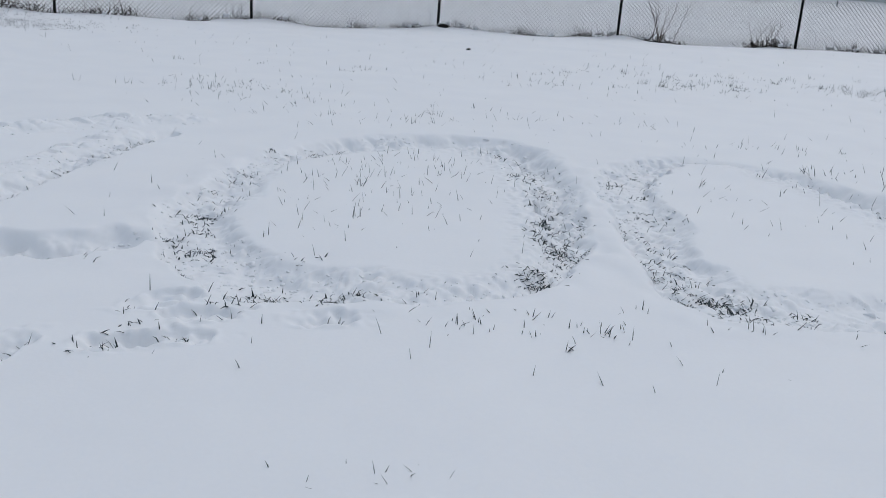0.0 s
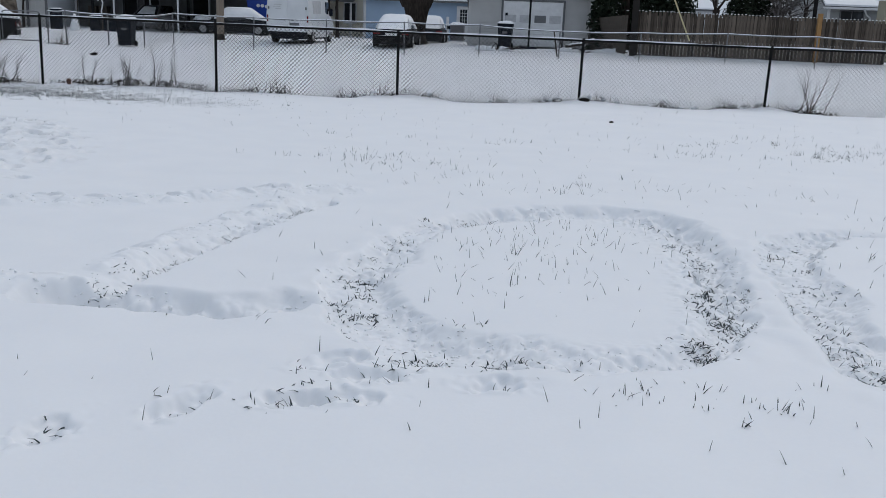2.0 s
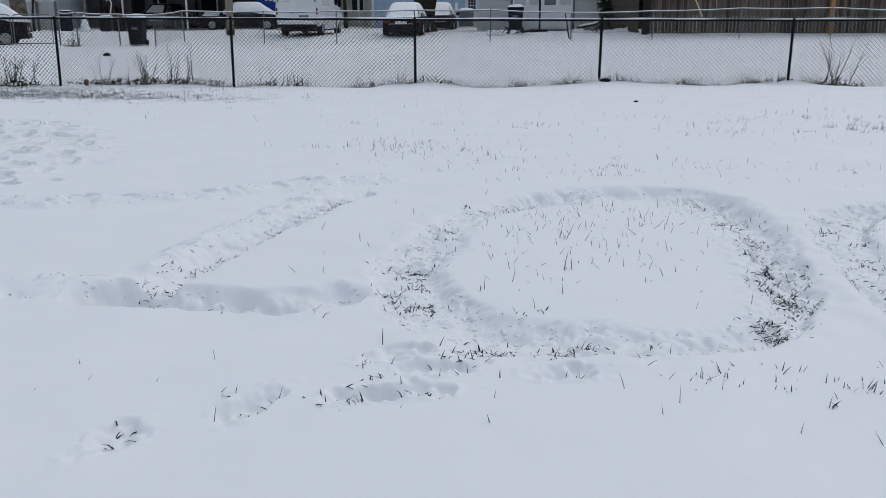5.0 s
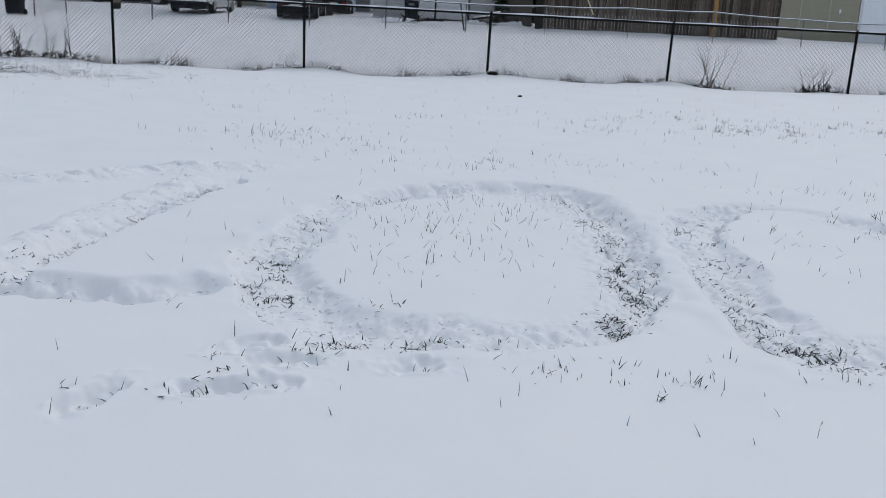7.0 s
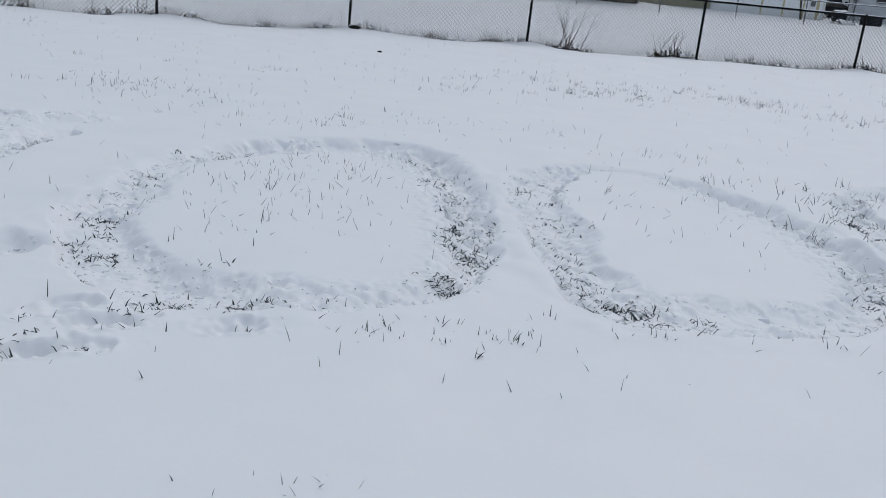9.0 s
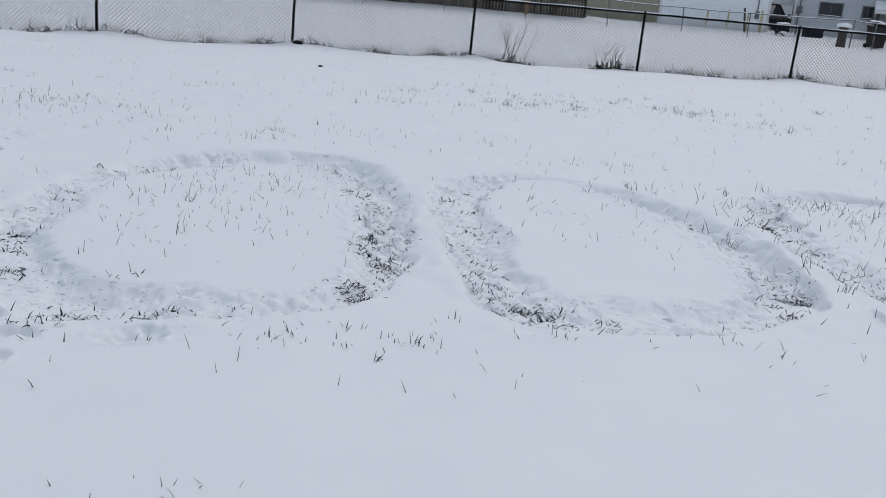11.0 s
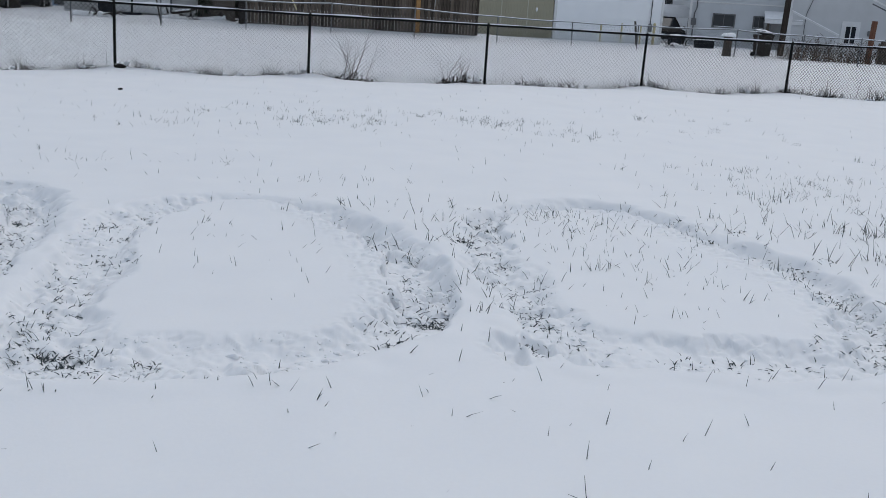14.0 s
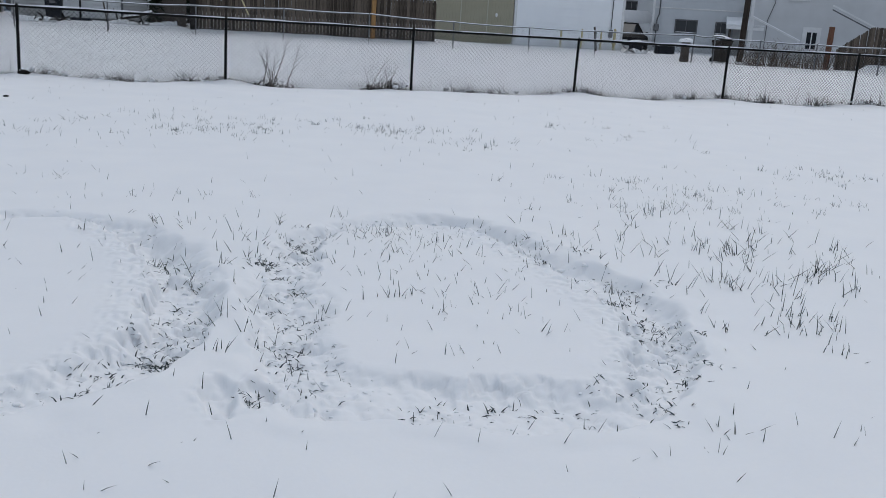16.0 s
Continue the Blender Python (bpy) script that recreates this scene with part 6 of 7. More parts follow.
def van(label, x, y, turn):
    t = thing("van", label, "van", x, y, h1(x, y) - .02, turn)
    L, W, H = 2.75, .98, 2.7
    rings = []
    for u, lo, wt, top in ((-1, .56, .9, .96), (-.985, .5, .92, .995), (-.4, .28, .93, 1.0), (.3, .28, .92, .995), (.5, .28, .88, .95), (.74, .42, .8, .55), (.96, .44, .85, .44), (1, .5, .8, .36)):
        zt = H * top
        w = W * (1 if u < .9 else .94)
        rings.append([(u * L, -w * .95, lo), (u * L, -w, lo + .25), (u * L, -w, min(1.25, zt * .75)), (u * L, -W * wt, zt - .14 if zt > 1.5 else zt - .05), (u * L, -W * wt + .16, zt), (u * L, W * wt - .16, zt), (u * L, W * wt, zt - .14 if zt > 1.5 else zt - .05), (u * L, w, min(1.25, zt * .75)), (u * L, w, lo + .25), (u * L, w * .95, lo)])
    part("body", loft(rings), WHITE_CAR, t)
    for s in (-1, 1):
        d = part("rear_door", box(-L - .022, -L - .002, s * .45 - .425, s * .45 + .425, .58, 2.3, .008), WHITE_CAR, t)
        part("hinge", box(-L - .04, -L - .024, s * .86 - .03, s * .86 + .03, 1.5, 1.62, .005), GREY_TRIM, d)
        part("door_handle", box(-L - .05, -L - .024, s * .1 - .12 + .1 * s, s * .1 + .12 + .1 * s, 1.02, 1.08, .01), BLACK_PLASTIC, d)
        part("tail_light", box(-L - .015, -L + .04, s * .93 - .035, s * .93 + .035, .95, 1.25, .01), RED_LENS, t)
        part("side_window", box(.62, 1.3, s * (W - .03) - .02, s * (W - .03) + .02, 1.35, 1.95, .02), GLASS, t)
        part("side_panel", box(-1.9, -.4, s * (W - .015) - .018, s * (W - .015) + .018, 1.35, 1.95, .015), BEIGE, t)
        part("mirror", box(1.5, 1.62, s * (W + .06) - .08, s * (W + .06) + .08, 1.3, 1.65, .02), BLACK_PLASTIC, t)
        for u in (-1.75, 1.75):
            wheel_parts(t, u, s * (W - .14), .35, .24)
    m = bmesh.new()
    for k, (a, b) in enumerate(((-.3, .3), (-.22, .36), (-.26, .2))):
        box(-L - .03, -L - .024, .45 + a * .6, .45 + b * .6, 1.68 - k * .09, 1.73 - k * .09, 0, m)
    part("lettering_bars", m, BEIGE, t, "faded grey lettering")
    part("rear_bumper", box(-L - .11, -L - .024, -W * .95, W * .95, .4, .52, .03), BLACK_PLASTIC, t)
    part("bumper_snow", mound(-L - .13, -L - .025, -W * .9, W * .9, .522, .16, 14), SNOW_CAP, t, "snow on the rear step", smooth=True)
    # Black box for the underside, giving the deep shade beneath the van.
    part("underbody_shade", box(-L + .04, L - .6, -W * .8, W * .8, .2, .6, .03), BLACK_PLASTIC, t)
    part("number_plate", box(-L - .04, -L - .024, -.55, -.1, .8, .92), MID_WALL, t)
    part("roof_snow", mound(-L * .98, .45 * L, -W * .7, W * .7, H - .012, .1, 10), SNOW_CAP, t, smooth=True)
    return t


van("white high-roof panel van with snow on its step", -11.25, 44.6, 90)

# Blue box container with a snow cap.
bb = thing("storage_container", "deep blue box container capped with snow", "container", -15.95, 53.2, .45)
part("body", loft([[(-k, .3 - .3 * (z > 1), z), (k, .3 - .3 * (z > 1), z), (k, 2.1 + .3 * (z > 1), z), (-k, 2.1 + .3 * (z > 1), z)] for k, z in ((.66, .1), (.82, 1.85), (.88, 1.85), (.88, 2.1))]), BLUE_BOX, bb)
part("lid_snow", mound(-.93, .93, -.05, 2.45, 2.1, .16, 10), SNOW_CAP, bb, smooth=True)
lt = bmesh.new()
for a, b, c, d in ((-.25, -.05, 1.42, 1.68), (.0, .2, 1.42, 1.68), (.25, .45, 1.34, 1.68)):
    tube(lt, ((a + b) / 2, .02, (c + d) / 2), ((a + b) / 2, .11, (c + d) / 2), (b - a) / 2, (b - a) / 2, 14)
part("logo_shapes", lt, WHITE_PAINT, bb, "plain white logo shapes")
part("rim", box(-.92, .92, -.06, -.004, 1.86, 1.98, .015), BLUE_BOX, bb)

# ---- bins ----


def bin_(label, x, y, turn, mat, w=.62, tall=1.02, snow=.12, group="wheeled bins"):
    t = thing("wheeled_bin", label, "bin", x, y, h1(x, y) - .02, turn, group)
    k = w / 2
    part("body", loft([[(-k * s, -k * s, z), (k * s, -k * s, z), (k * s, k * s, z), (-k * s, k * s, z)] for s, z in ((.8, .06), (.83, .1), (.98, tall - .08), (1.04, tall - .08), (1.04, tall - .02))]), mat, t)
    part("lid", box(-k * 1.08, k * 1.08, -k * 1.1, k * 1.1, tall - .02, tall + .05, .02), mat, t)
    part("handle", tube(bmesh.new(), (-k * .8, k * 1.15, tall - .04), (k * .8, k * 1.15, tall - .04), .018), mat, t)
    for s in (-1, 1):
        part("wheel", tube(bmesh.new(), (s * k * .95 - .03, k * .8, .12), (s * k * .95 + .03, k * .8, .12), .12, .12, 14), RUBBER, t)
    part("label_plate", box(-k * .35, k * .35, -k * 1.0 - .012, -k * .92, tall * .62, tall * .72), GREY_TRIM, t)
    if snow:
        part("lid_snow", mound(-k * 1.1, k * 1.1, -k * 1.12, k * 1.12, tall + .052, snow, 10, seed=x), SNOW_CAP, t, "cap of snow on the lid", smooth=True)
    return t


bin_("dark wheeled bin with a thick cap of snow", -15.95, 35.4, 5, BLACK_PLASTIC, .6, 1.02, .16)
bin_("dark wheeled bin with a cap of snow by the garage", -1.4, 43.6, -4, BLACK_PLASTIC, .66, 1.06)
b3 = bin_("brown wheeled bin with an open snow-edged lid", 28.6, 39.6, 8, BROWN_PLASTIC, .66, 1.0, 0)
ld = part("open_lid", rot(box(-.37, .37, -.37, .37, 0, .05, .015), Matrix.Translation((0, 0, 1.1)) @ Matrix.Rotation(radians(14), 4, "Y")), BROWN_PLASTIC, b3)
part("lid_snow", rot(mound(-.37, .37, -.37, .37, .052, .1, 8), Matrix.Translation((0, 0, 1.1)) @ Matrix.Rotation(radians(14), 4, "Y")), SNOW_CAP, ld, smooth=True)
for x, y, w, d_, h_, m_ in ((26.9, 45.0, .6, .4, .55, BLACK_PLASTIC), (28.3, 44.4, .95, .5, .42, BLACK_PLASTIC)):
    t = thing("plastic_tub", "dark plastic storage tub with snow on its lid", "tub", x, y)
    part("body", box(-w / 2, w / 2, -d_ / 2, d_ / 2, -.03, h_, .03), m_, t)
    part("lid_snow", mound(-w / 2 - .02, w / 2 + .02, -d_ / 2 - .02, d_ / 2 + .02, h_, .08, 8), SNOW_CAP, t, smooth=True)
stump = thing("tree_stump", "upright weathered stump with a round cap of snow", "stump", 25.1, 37, None)
part("log", loft([[(r_ * (1 + .06 * math.sin(3 * a + z)) * math.cos(a), r_ * (1 + .06 * math.sin(3 * a + z)) * math.sin(a), z) for a in np.linspace(0, 2 * math.pi, 14, endpoint=False)] for r_, z in ((.23, -.1), (.2, .1), (.18, .5), (.2, .8), (.19, .86))]), STONE, stump)
part("stump_snow", mound(-.26, .26, -.26, .26, .86, .16, 10), SNOW_CAP, stump, smooth=True)

# ---- basketball hoop ----
hp = thing("basketball_hoop", "black basketball hoop on a thin pole", "hoop", -.3, 43, .36)
part("pole", tube(bmesh.new(), (0, 0, -.2), (0, 0, 2.75), .045, .045, 10), BLACK_METAL, hp)
bb_ = part("backboard", box(-.6, .6, -.09, -.05, 2.24, 3.04, .03), BLACK_PLASTIC, hp)
fr = bmesh.new()
for a in ((-.55, .55, 2.29, 2.33), (-.55, .55, 2.95, 2.99), (-.55, -.51, 2.33, 2.95), (.51, .55, 2.33, 2.95), (-.2, .2, 2.4, 2.44), (-.2, .2, 2.66, 2.7), (-.2, -.16, 2.44, 2.66), (.16, .2, 2.44, 2.66)):
    box(a[0], a[1], -.1, -.092, a[2], a[3], 0, fr)
part("board_lines", fr, WHITE_PAINT, bb_, "white outline on the board")
rm = bmesh.new()
pipe(rm, [(.22 * math.cos(a), -.35 + .22 * math.sin(a), 2.38) for a in np.linspace(0, 2 * math.pi, 17)], .01, 6)
part("ring", rm, RUSTY, hp)
part("base", box(-.4, .4, -.2, .5, -.1, .14, .04), BLACK_PLASTIC, hp)

# ---- bollards, pipes and small yard things on the east side ----
for x, tall, thick in ((22.68, .88, .05), (23.85, .97, .05), (24.95, .95, .045), (25.72, 1.08, .075)):
    b = thing("bollard", "faded yellow steel bollard beside the house", "bollard", x, 45.2, None, 0, "yellow bollards")
    part("tube", tube(bmesh.new(), (0, 0, -.15), (0, 0, tall), thick, thick, 12), YELLOW, b)
    part("cap", tube(bmesh.new(), (0, 0, tall), (0, 0, tall + .04), thick, thick * .5, 12), YELLOW, b)
lean = tagged(part("steel_post", tube(bmesh.new(), (0, 0, -.1), (-.16, .1, 1.15), .055, .05, 10), DARK_WOOD), "leaning dark post in the far fence", "post")
lean.location = (23.5, 42.6, h1(23.5, 42.6))
lean2 = tagged(part("steel_post", tube(bmesh.new(), (0, 0, -.1), (-.22, .1, 1.1), .035, .03, 10), DARK_WOOD), "leaning dark post by the far fence", "post")
lean2.location = (1.0, 40.2, h1(1.0, 40.2))
cn = thing("canopy", "white canvas canopy roof beside the white house", "canopy", 31.3, 53.6, .3, -8)
part("cover", prism([(-1.05, 1.6), (-1.05, 2.28), (-.9, 2.34), (.65, 2.36), (1.12, 1.98), (1.12, 1.62)], "y", -.2, 3), SNOW_CAP, cn)
for x in (-1.0, 1.05):
    for y in (0, 2.8):
        part("leg", tube(bmesh.new(), (x, y, -.2), (x, y, 1.75), .03), GALV, cn)
ac = thing("air_conditioner", "grey outdoor unit with a white snow-topped post", "air conditioner", -4.9, 55.5, .44)
part("case", box(-.2, .6, 0, .7, 0, .95, .03), GREY_TRIM, ac)
part("case_snow", mound(-.22, .62, -.02, .72, .952, .1, 8), SNOW_CAP, ac, smooth=True)
part("post", box(-.45, -.3, -.1, .05, -.1, 1.35, .01), WHITE_PAINT, ac)


def brush(label, x, y, n, spread, seed):
    """A heap of broken branches with snow caught on it."""
    r = random.Random(seed)
    t = thing("brush_pile", label, "brush pile", x, y, h1(x, y) - .02)
    for k in range(n):
        a = Vector((r.uniform(-spread, spread), r.uniform(-.35, .35), r.uniform(0, .12)))
        d = Vector((r.uniform(-1, 1), r.uniform(-.5, .5), r.uniform(-.1, .5))).normalized()
        long = r.uniform(.2, .6)
        bm = bmesh.new()
        m_ = a + d * long * .5 + Vector((0, 0, r.uniform(-.04, .08)))
        w = r.uniform(.015, .05)
        tube(bm, a, m_, w, w * .8, 6), tube(bm, m_, a + d * long, w * .8, w * .4, 6)
        part("branch", bm, BARK, t)
    for k in range(5):
        c = r.uniform(-spread, spread) * .8
        part("snow", mound(c - .28, c + .28, -.25, .2, .0, r.uniform(.1, .24), 8, seed=seed + k), SNOW_CAP, t, smooth=True)
    return t


brush("low heap of dark branches under snow", -1.75, 41.6, 26, .9, 1)
brush("tangle of fallen branches beside the garage", 2.0, 42.2, 12, 1.1, 2)
brush("broken snowy branches by the board fence", 3.5, 42.6, 14, .8, 3)
brush("low heap of branches by the bollards", 25.6, 42.4, 10, .5, 4)
log = tagged(part("log", pipe(bmesh.new(), [(-.3, 0, .3), (0, .03, .36), (.4, .1, .42), (.7, .15, .56), (1.0, .2, .62)], .055, 8), BARK), "long broken branch propped on the brush", "log")
log.location = (1.65, 41.8, h1(1.65, 41.8) - .05)
log_snow = tagged(part("snow_strip", pipe(bmesh.new(), [(-.2, 0, .37), (0, .03, .42), (.4, .1, .48), (.7, .15, .62), (.95, .2, .67)], .045, 8), SNOW_CAP, smooth=True), "line of snow lying along a broken branch", "snow")
log_snow.location = log.location
bm = bmesh.new()
r = random.Random(70)
for _ in range(330):
    p = Vector((r.uniform(-2.4, 2.5), r.uniform(-.6, .6), 0))
    d = Vector((r.uniform(-.4, .4), r.uniform(-.3, .3), 1))
    tall = r.uniform(.3, 1.25)
    for j in range(4):
        q = p + d.normalized() * tall / 4
        tube(bm, p, q, .01 - .0015 * j, .0085 - .0015 * j, 4, False)
        if j:
            tube(bm, q, q + Vector((r.uniform(-.25, .25), r.uniform(-.1, .1), r.uniform(-.15, .2))), .006, .004, 4, False)
        p, d = q, d + Vector((r.uniform(-.4, .4), r.uniform(-.2, .2), -.15))
hedge = tagged(part("brambles", bm, BRAMBLE), "tangled brown brambles along the far fence", "brambles", kind="stuff")
hedge.location = (30.5, 37.4, .1)

# ---- clutter beside the white house ----
goal = thing("basketball_hoop", "white basketball backboard with a net on a grey pole", "hoop", -23.93, 47, .42)
part("pole", tube(bmesh.new(), (0, 0, -.2), (0, 0, 3.4), .05, .05, 8), GALV, goal)
part("backboard", box(-.98, .2, -.12, -.06, 2.62, 3.45, .01), WHITE_PAINT, goal)
rm = pipe(bmesh.new(), [(-.02 + .2 * math.cos(a), -.36 + .2 * math.sin(a), 2.66) for a in np.linspace(0, 2 * math.pi, 17)], .012, 6)
part("ring", rm, RUSTY, goal)
net = bmesh.new()
for k in range(12):
    a0, a1 = k * math.pi / 6, (k + 1) * math.pi / 6
    for p, q in ((a0, a1), (a1, a0)):
        tube(net, (-.02 + .19 * math.cos(p), -.36 + .19 * math.sin(p), 2.65), (-.02 + .12 * math.cos(q), -.36 + .12 * math.sin(q), 2.34), .009, .009, 4, False)
part("net", net, WHITE_PAINT, goal, "white cord net")
hook = bmesh.new()
pipe(hook, [(.1, 0, 0), (.06, 0, .35), (.12, 0, .6), (.16, 0, .8), (.08, 0, .98), (-.06, 0, 1.0), (-.1, 0, .88)], .036, 8)
bent = tagged(part("bent_pipe", hook, WHITE_PAINT, smooth=True), "white bent pipe standing by the dark doors", "pipe")
bent.location = (-23.3, 48.4, h1(-23.3, 48.4) + .6)
stand = tagged(part("wooden_block", box(-.3, .3, -.3, .3, 0, .62, .02), DARK_WOOD), "dark wooden block under a bent pipe", "block")
stand.location = (-23.25, 48.4, h1(-23.25, 48.4) - .02)
cone = tagged(part("snow_heap", loft([[(rr * math.cos(a), rr * math.sin(a), zz) for a in np.linspace(0, 2 * math.pi, 12, endpoint=False)] for rr, zz in ((.26, -.05), (.22, .2), (.14, .5), (.05, .8))]), SNOW_CAP, smooth=True), "pointed heap of snow over a covered post", "snow heap")
cone.location = (-22.5, 44.0, h1(-22.5, 44.0))
for x, y, w, tall in ((-22.0, 45.2, .5, .75), (-21.3, 45.3, .6, .6), (-20.6, 45.6, .5, .5), (-24.4, 45.8, .5, 1.0)):
    ct = thing("storage_crate", "dark crate with snow on its lid", "crate", x, y, None, rng.uniform(-20, 20), "dark crates")
    part("body", box(-w / 2, w / 2, -.2, .2, -.03, tall, .03), BLACK_PLASTIC, ct)
    part("lid_snow", mound(-w / 2 - .01, w / 2 + .01, -.21, .21, tall, .05, 6), SNOW_CAP, ct, smooth=True)
bm = bmesh.new()
bmesh.ops.create_icosphere(bm, subdivisions=2, radius=1)
for v in bm.verts:
    v.co = Vector((v.co.x * .13, v.co.y * .09, v.co.z * .07)) * (1 + .35 * noise.noise(v.co * 2.1))
lump = tagged(part("rock", bm, CLOD, smooth=True), "dark stone lying in the snow between the fences", "rock")
lump.location = (-14.35, 29.4, h1(-14.35, 29.4) + .03)
del bm

# ---- trees ----


def tree(label, x, y, z, tall, r0, mat, seed, fork=2, lean=0.0, first=.35, spread=.55, levels=5, category="tree", snow=True, flare=0.0):
    """Tapered trunk, forking limbs and bare twigs, with snow on the upper sides of the limbs."""
    r = random.Random(seed)
    t = thing("tree", label, category, x, y, z)
    trunk, limbs, white = bmesh.new(), bmesh.new(), bmesh.new()

    def limb(bm, line, n):
        rings, s = [], None
        for k, (q, rr) in enumerate(line):
            d = (line[min(k + 1, len(line) - 1)][0] - line[max(k - 1, 0)][0]).normalized()
            s = d.orthogonal().normalized() if s is None else (s - d * s.dot(d)).normalized()
            u = d.cross(s)
            rings.append([q + rr * (1 + .1 * math.sin(2.3 * i + k)) * (math.cos(2 * math.pi * i / n) * s + math.sin(2 * math.pi * i / n) * u) for i in range(n)])
        loft(rings, bm=bm)

    def grow(bm, p, d, long, rad, level):
        n = 6 if level < 2 else 3
        line = [(p.copy(), rad)]
        for s in range(n):
            q = p + d * long / n
            rb = rad * (1 - .35 * (s + 1) / n)
            if level == 0 and s >= n - 2:
                rb = rad * (.8 + .2 * (s - n + 3)) * (1 + flare * (.7 if s == n - 2 else 1))
            line.append((q.copy(), rb))
            if snow and level > 0 and abs(d.z) < .8 and rad > .02:
                up = Vector((0, 0, rb * .75))
                tube(white, p + up, q + up, rb * .55, rb * .5, 5, True)
            p = q
            d = (d + Vector((r.uniform(-.14, .14), r.uniform(-.14, .14), r.uniform(-.05, .1)))).normalized()
        limb(bm, line, 14 if level == 0 else 8 if level < 3 else 4)
        if level >= levels:
            return
        k = fork if level == 0 else 3
        for i in range(k):
            a = 2 * math.pi * i / k + r.uniform(-.5, .5) * (.4 if flare else 1)
            side = Vector((math.cos(a), math.sin(a), 0))
            e = (d + side * spread * r.uniform(.7, 1.4)).normalized()
            grow(limbs, p - d * (rad * .6 if level == 0 else long * r.uniform(0, .15)), e, long * r.uniform(.55, .8) * (1 if level else 1.1), rad * .65 * (.72 if k == 3 else 1.2 if flare and level == 0 else 1.05), level + 1)
    base = [[((rr) * math.cos(a), (rr) * math.sin(a), zz) for a in np.linspace(0, 2 * math.pi, 12, endpoint=False)] for rr, zz in ((r0 * 1.5, -.3), (r0 * 1.25, .1), (r0 * 1.06, .4), (r0, .7))]
    loft(base, bm=trunk)
    if flare:
        # a stout trunk that swells into two heavy limbs
        loft([[(.03 * zz + rx * math.cos(a) * (1 + .05 * math.sin(3 * a + zz) + .035 * math.sin(11 * a + 2 * zz)), ry * math.sin(a), zz) for a in np.linspace(0, 2 * math.pi, 40, endpoint=False)]
              for zz, rx, ry in ((.66, .5, .5), (1.0, .52, .5), (1.4, .58, .5), (1.8, .7, .5), (2.15, .86, .48), (2.4, .93, .42), (2.5, .72, .28))], bm=trunk)
        for sx in (-1, 1):
            grow(limbs, Vector((.06 + sx * .36, 0, 1.85)), Vector((sx * .45, .1 * sx, 1)).normalized(), 3.6, .42, 1)
        loft([[(.1 + rx * math.cos(a), rx * .8 * math.sin(a), zz) for a in np.linspace(0, 2 * math.pi, 10, endpoint=False)] for zz, rx in ((2.35, .46), (2.58, .38), (2.66, .2))], bm=white)
    else:
        grow(trunk, Vector((0, 0, .68)), Vector((lean, 0, 1)).normalized(), tall * first, r0, 0)
    part("trunk", trunk, mat, t, smooth=True)
    part("crown", limbs, mat, t)
    if snow:
        part("limb_snow", white, SNOW_CAP, t, "snow lying along the limbs")
    return t


tree("large dark tree forking low, snow in its crotch", -6.3, 48.6, .45, 11, .5, BARK, 4, 2, .03, .17, .75, 4, flare=.3)
tree("tall sycamore with mottled bark and bare branches", -25.9, 44.2, .4, 13, .37, BARK_MOTTLED, 9, 3, -.12, .4, .5, 4)
tree("thin bare tree in front of the white house", -24.2, 47.5, .45, 5, .07, BARK, 33, 2, .1, .22, .8, 4, snow=False)
tree("thin bare tree by the fence panel", -26.4, 46.2, .45, 5, .06, BARK, 41, 3, .1, .16, .9, 4)
tree("bare young tree between the houses", -13.6, 60.5, .45, 8, .085, BARK, 12, 2, .05, .35, .5, 4, snow=False)
tree("bare tree with thin snowy branches", -12.6, 58.6, .45, 8, .11, BARK, 15, 2, -.1, .25, .6, 4)
tree("bare tree behind the garage", -3.9, 56.0, .45, 8, .14, BARK, 18, 2, .0, .3, .5, 4)
tree("bare tree standing behind the board fence", 4.4, 47.5, .45, 9, .24, BARK, 21, 2, .02, .35, .5, 4)
tree("bare snowy tree beyond the board fence", 14.4, 53.0, .45, 7, .1, BARK, 24, 3, .0, .25, .6, 4)
tree("bare snowy tree beyond the board fence", 16.5, 60.0, .45, 7, .1, BARK, 51, 3, .0, .2, .7, 4)
tree("bare snowy tree beyond the board fence", 15.9, 64.0, .45, 8, .12, BARK, 57, 3, .0, .2, .7, 4)
tree("bare snowy tree beyond the board fence", 11.6, 63.0, .45, 9, .2, BARK, 61, 3, .0, .2, .7, 4)
tree("bare snowy tree beyond the board fence", 15.2, 66.0, .45, 9, .2, BARK, 27, 3, .0, .25, .6, 4)


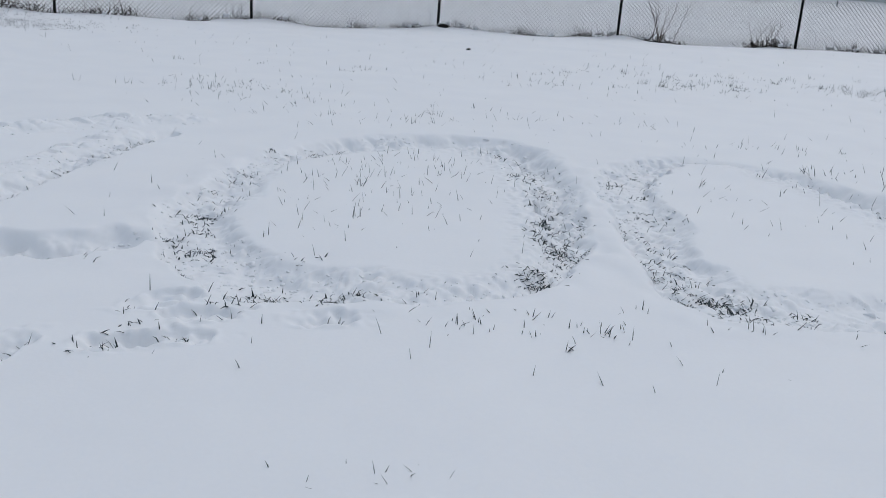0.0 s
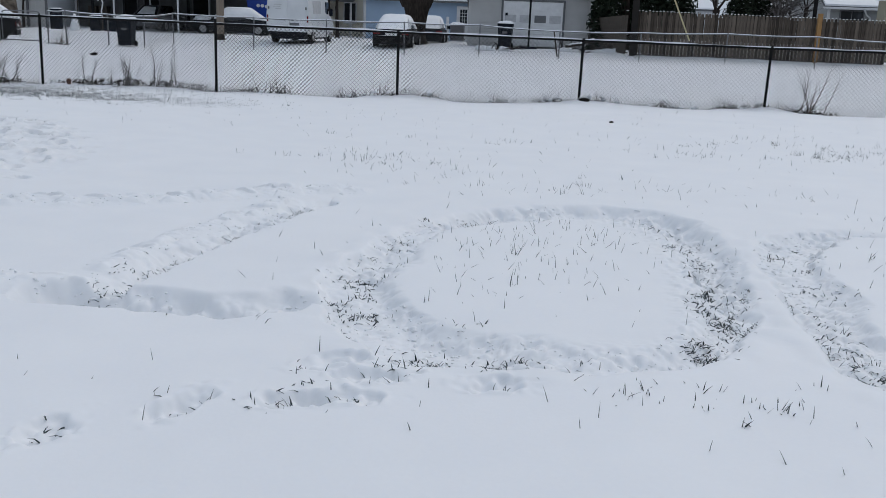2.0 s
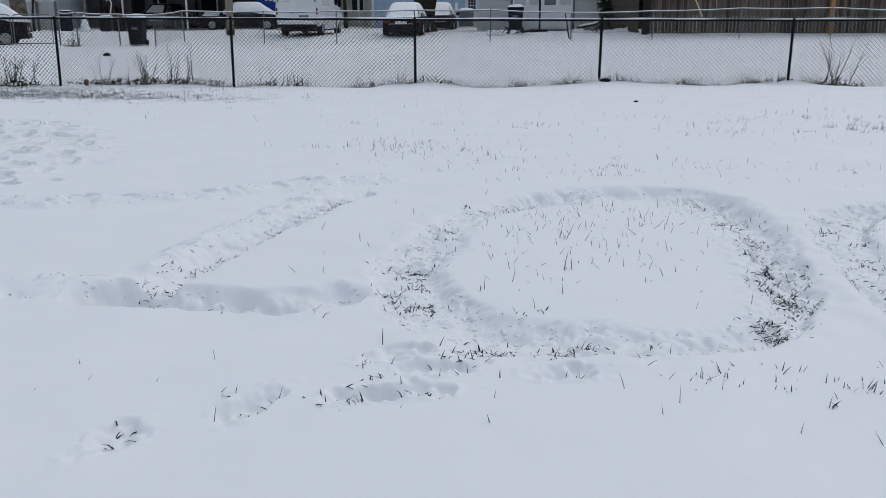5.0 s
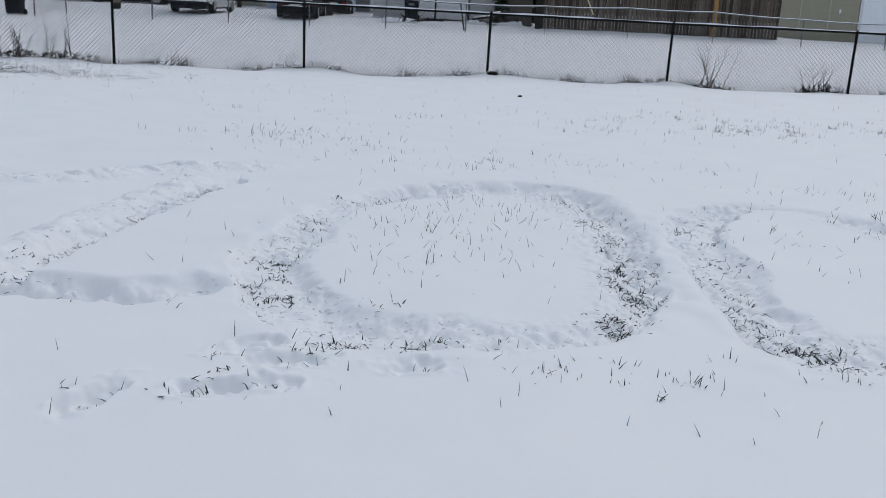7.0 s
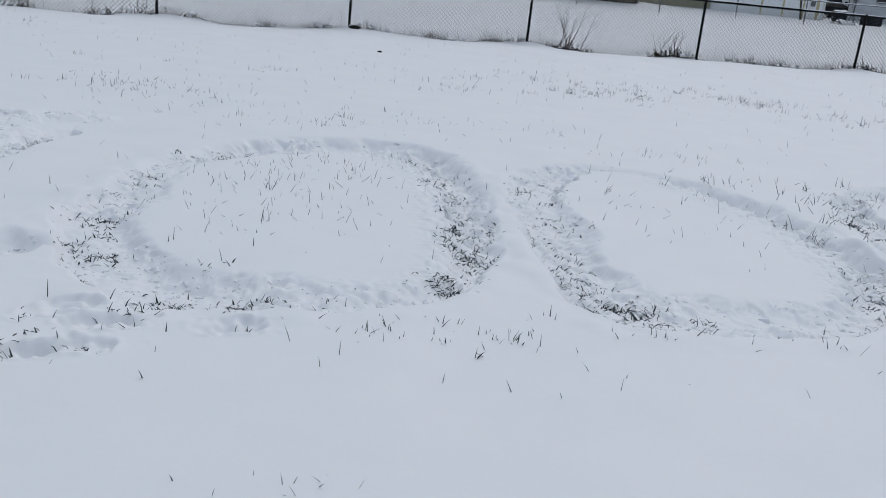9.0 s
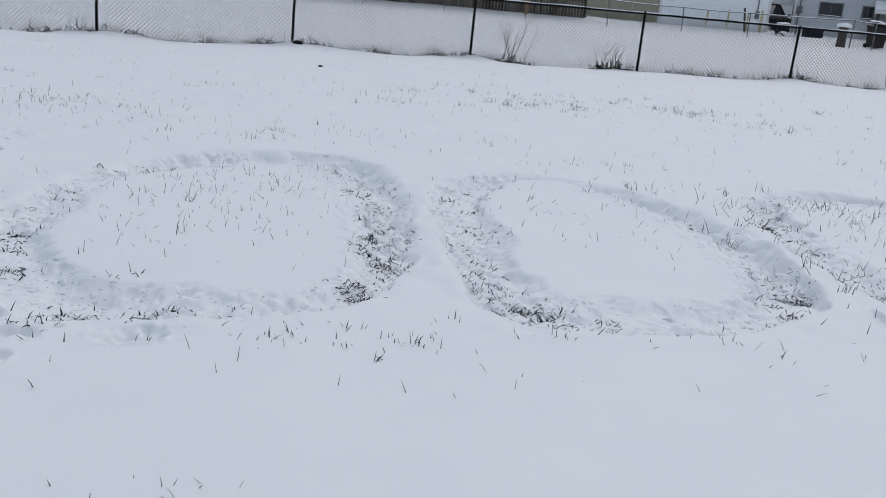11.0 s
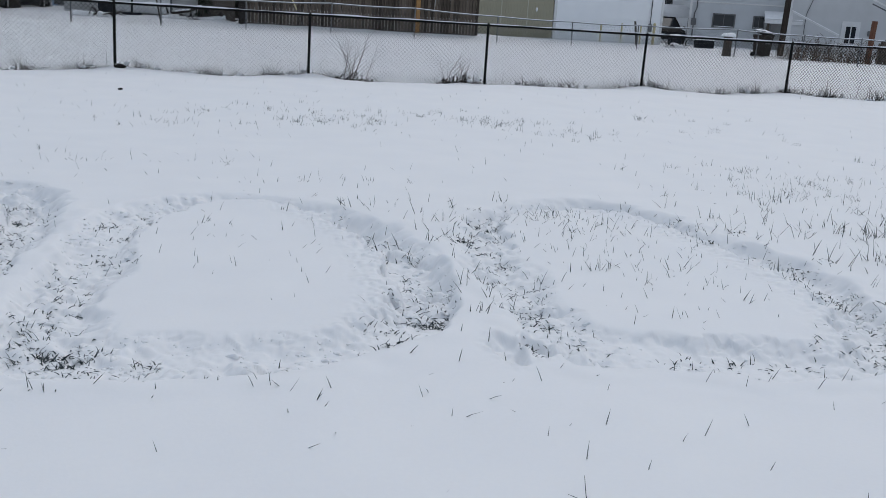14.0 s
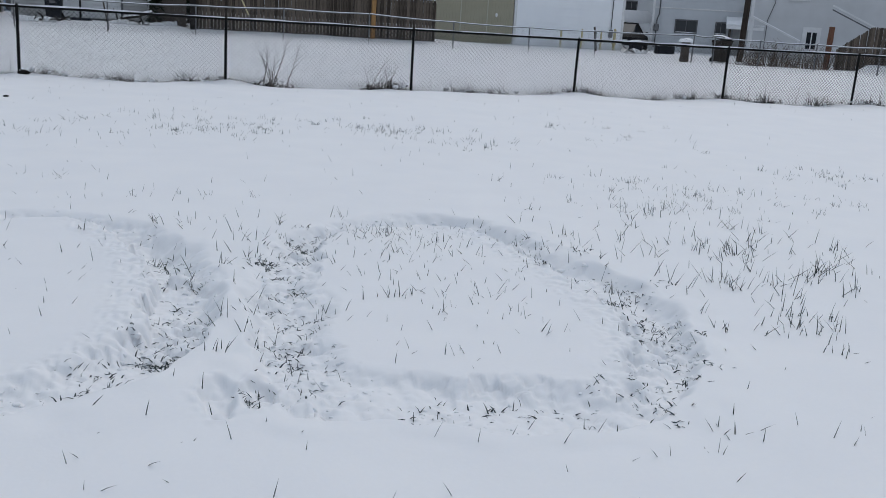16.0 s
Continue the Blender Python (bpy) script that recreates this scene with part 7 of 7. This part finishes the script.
def woods(x0, x1, y0, y1, n, seed, name, label, size=1.0):
    """A far belt of bare trees: thin trunks and a haze of snowy twigs, as one mesh."""
    r = np.random.default_rng(seed)
    v, f = [], []

    def stick(a, b, w):
        d = np.array(b) - np.array(a)
        s = np.cross(d, (.3, .8, .2))
        s = s / (np.linalg.norm(s) + 1e-9) * w
        t = np.cross(d, s)
        t = t / (np.linalg.norm(t) + 1e-9) * w
        k = len(v)
        v.extend(tuple(q) for q in (a + s, a - .5 * s + .8 * t, a - .5 * s - .8 * t, b + .4 * s, b - .2 * s + .3 * t, b - .2 * s - .3 * t))
        f.extend(((k, k + 1, k + 4, k + 3), (k + 1, k + 2, k + 5, k + 4), (k + 2, k, k + 3, k + 5)))

    for _ in range(n):
        p = np.array([r.uniform(x0, x1), r.uniform(y0, y1), .3])
        tall = r.uniform(6, 11) * size
        lean = r.normal(0, .05, 2)
        top = p + np.array([lean[0] * tall, lean[1] * tall, tall])
        stick(p, top, r.uniform(.08, .2) * size)
        for _ in range(16):
            h_ = r.uniform(.18, .95)
            a = p + (top - p) * h_
            d = np.array([r.normal(0, 1), r.normal(0, .6), r.uniform(.2, 1.0)])
            d = d / np.linalg.norm(d) * tall * (1 - .6 * h_) * r.uniform(.2, .45)
            stick(a, a + d, .045)
            for _ in range(9):
                q = a + d * r.uniform(.2, 1)
                e = d * r.uniform(.2, .5) + r.normal(0, .45 * size, 3) * (1, .6, .7)
                stick(q, q + e, .016)
    m = bpy.data.meshes.new(name)
    m.from_pydata(v, [], f)
    m.update()
    return tagged(share(name, m, TWIG), label, "trees", kind="stuff")


woods(-60, 75, 88, 125, 150, 44, "far_woods", "far belt of bare grey-brown trees behind the houses")
woods(11.8, 13.4, 48.5, 52, 9, 45, "thicket", "bare twiggy thicket behind the board fence", .45)


def evergreen(label, x, y, z, tall, wide, seed):
    """Dark conifer: trunk, drooping boughs of needle tufts, snow on the boughs."""
    r = np.random.default_rng(seed)
    t = thing("evergreen_tree", label, "tree", x, y, z)
    part("trunk", tube(bmesh.new(), (0, 0, -.2), (0, 0, tall * .9), .16, .03, 8), BARK, t)
    v, f, sv, sf = [], [], [], []
    for _ in range(int(150 * tall)):
        k = r.random() ** .8
        z_ = tall * (.03 + .95 * k)
        reach = wide * (1 - k) ** .7 * (.55 + .6 * r.random())
        a = r.random() * 6.28
        for s in range(9):
            q = (s + r.random()) / 9
            c = np.array([math.cos(a) * reach * q, math.sin(a) * reach * q, z_ - .25 * reach * q * q + r.normal(0, .05)]) + r.normal(0, .05, 3)
            u, w = r.normal(0, 1, 3), r.normal(0, 1, 3)
            u, w = u / np.linalg.norm(u) * .17, w / np.linalg.norm(w) * .05
            b = len(v)
            v += [tuple(c - u), tuple(c + w), tuple(c + u), tuple(c - w)]
            f.append((b, b + 1, b + 2, b + 3))
            if r.random() < .045 and q > .35:
                b = len(sv)
                c = c + np.array([0, 0, .05])
                sv += [tuple(c + np.array(o) * r.uniform(.03, .075)) for o in ((-1.2, -.7, 0), (1, -.9, -.1), (1.2, .8, 0), (-.9, .9, -.1), (0, 0, .45))]
                sf += [(b, b + 1, b + 4), (b + 1, b + 2, b + 4), (b + 2, b + 3, b + 4), (b + 3, b, b + 4), (b + 3, b + 2, b + 1, b)]
    for nm, vv, ff, mt in (("crown", v, f, NEEDLES), ("bough_snow", sv, sf, SNOW_CAP)):
        m = bpy.data.meshes.new(nm)
        m.from_pydata(vv, [], ff)
        m.update()
        o_ = share(nm, m, mt, t)
        o_["kind"] = "stuff"
    return t


evergreen("dark evergreen between garage and board fence", 3.3, 46.3, .45, 5.5, 1.4, 2)
evergreen("dark evergreen between garage and board fence", 3.0, 43.9, .42, 4.6, .8, 12)
evergreen("dark evergreen behind the board fence", 5.9, 46.0, .45, 5.0, 1.35, 3)
evergreen("dark evergreen behind the board fence", 7.0, 47.6, .45, 5.0, 1.25, 14)
evergreen("dark evergreen behind the board fence", 5.6, 48.0, .45, 4.6, 1.4, 4)
evergreen("dark evergreen behind the board fence", 10.5, 50.5, .45, 5.2, 1.1, 5)
evergreen("dark evergreen behind the board fence", 11.8, 51.5, .45, 4.8, 1.1, 6)
evergreen("tall dark evergreen beyond the board fence", 11.3, 53.5, .45, 7.5, 1.3, 8)
evergreen("tall dark evergreen beyond the board fence", 5.0, 50.5, .45, 8.0, 1.9, 9)
evergreen("tall dark evergreen beyond the board fence", 6.0, 55.0, .45, 7.0, 1.8, 10)
evergreen("dark shrub-like conifer by the small house", -3.6, 58.5, .45, 3.0, .7, 7)
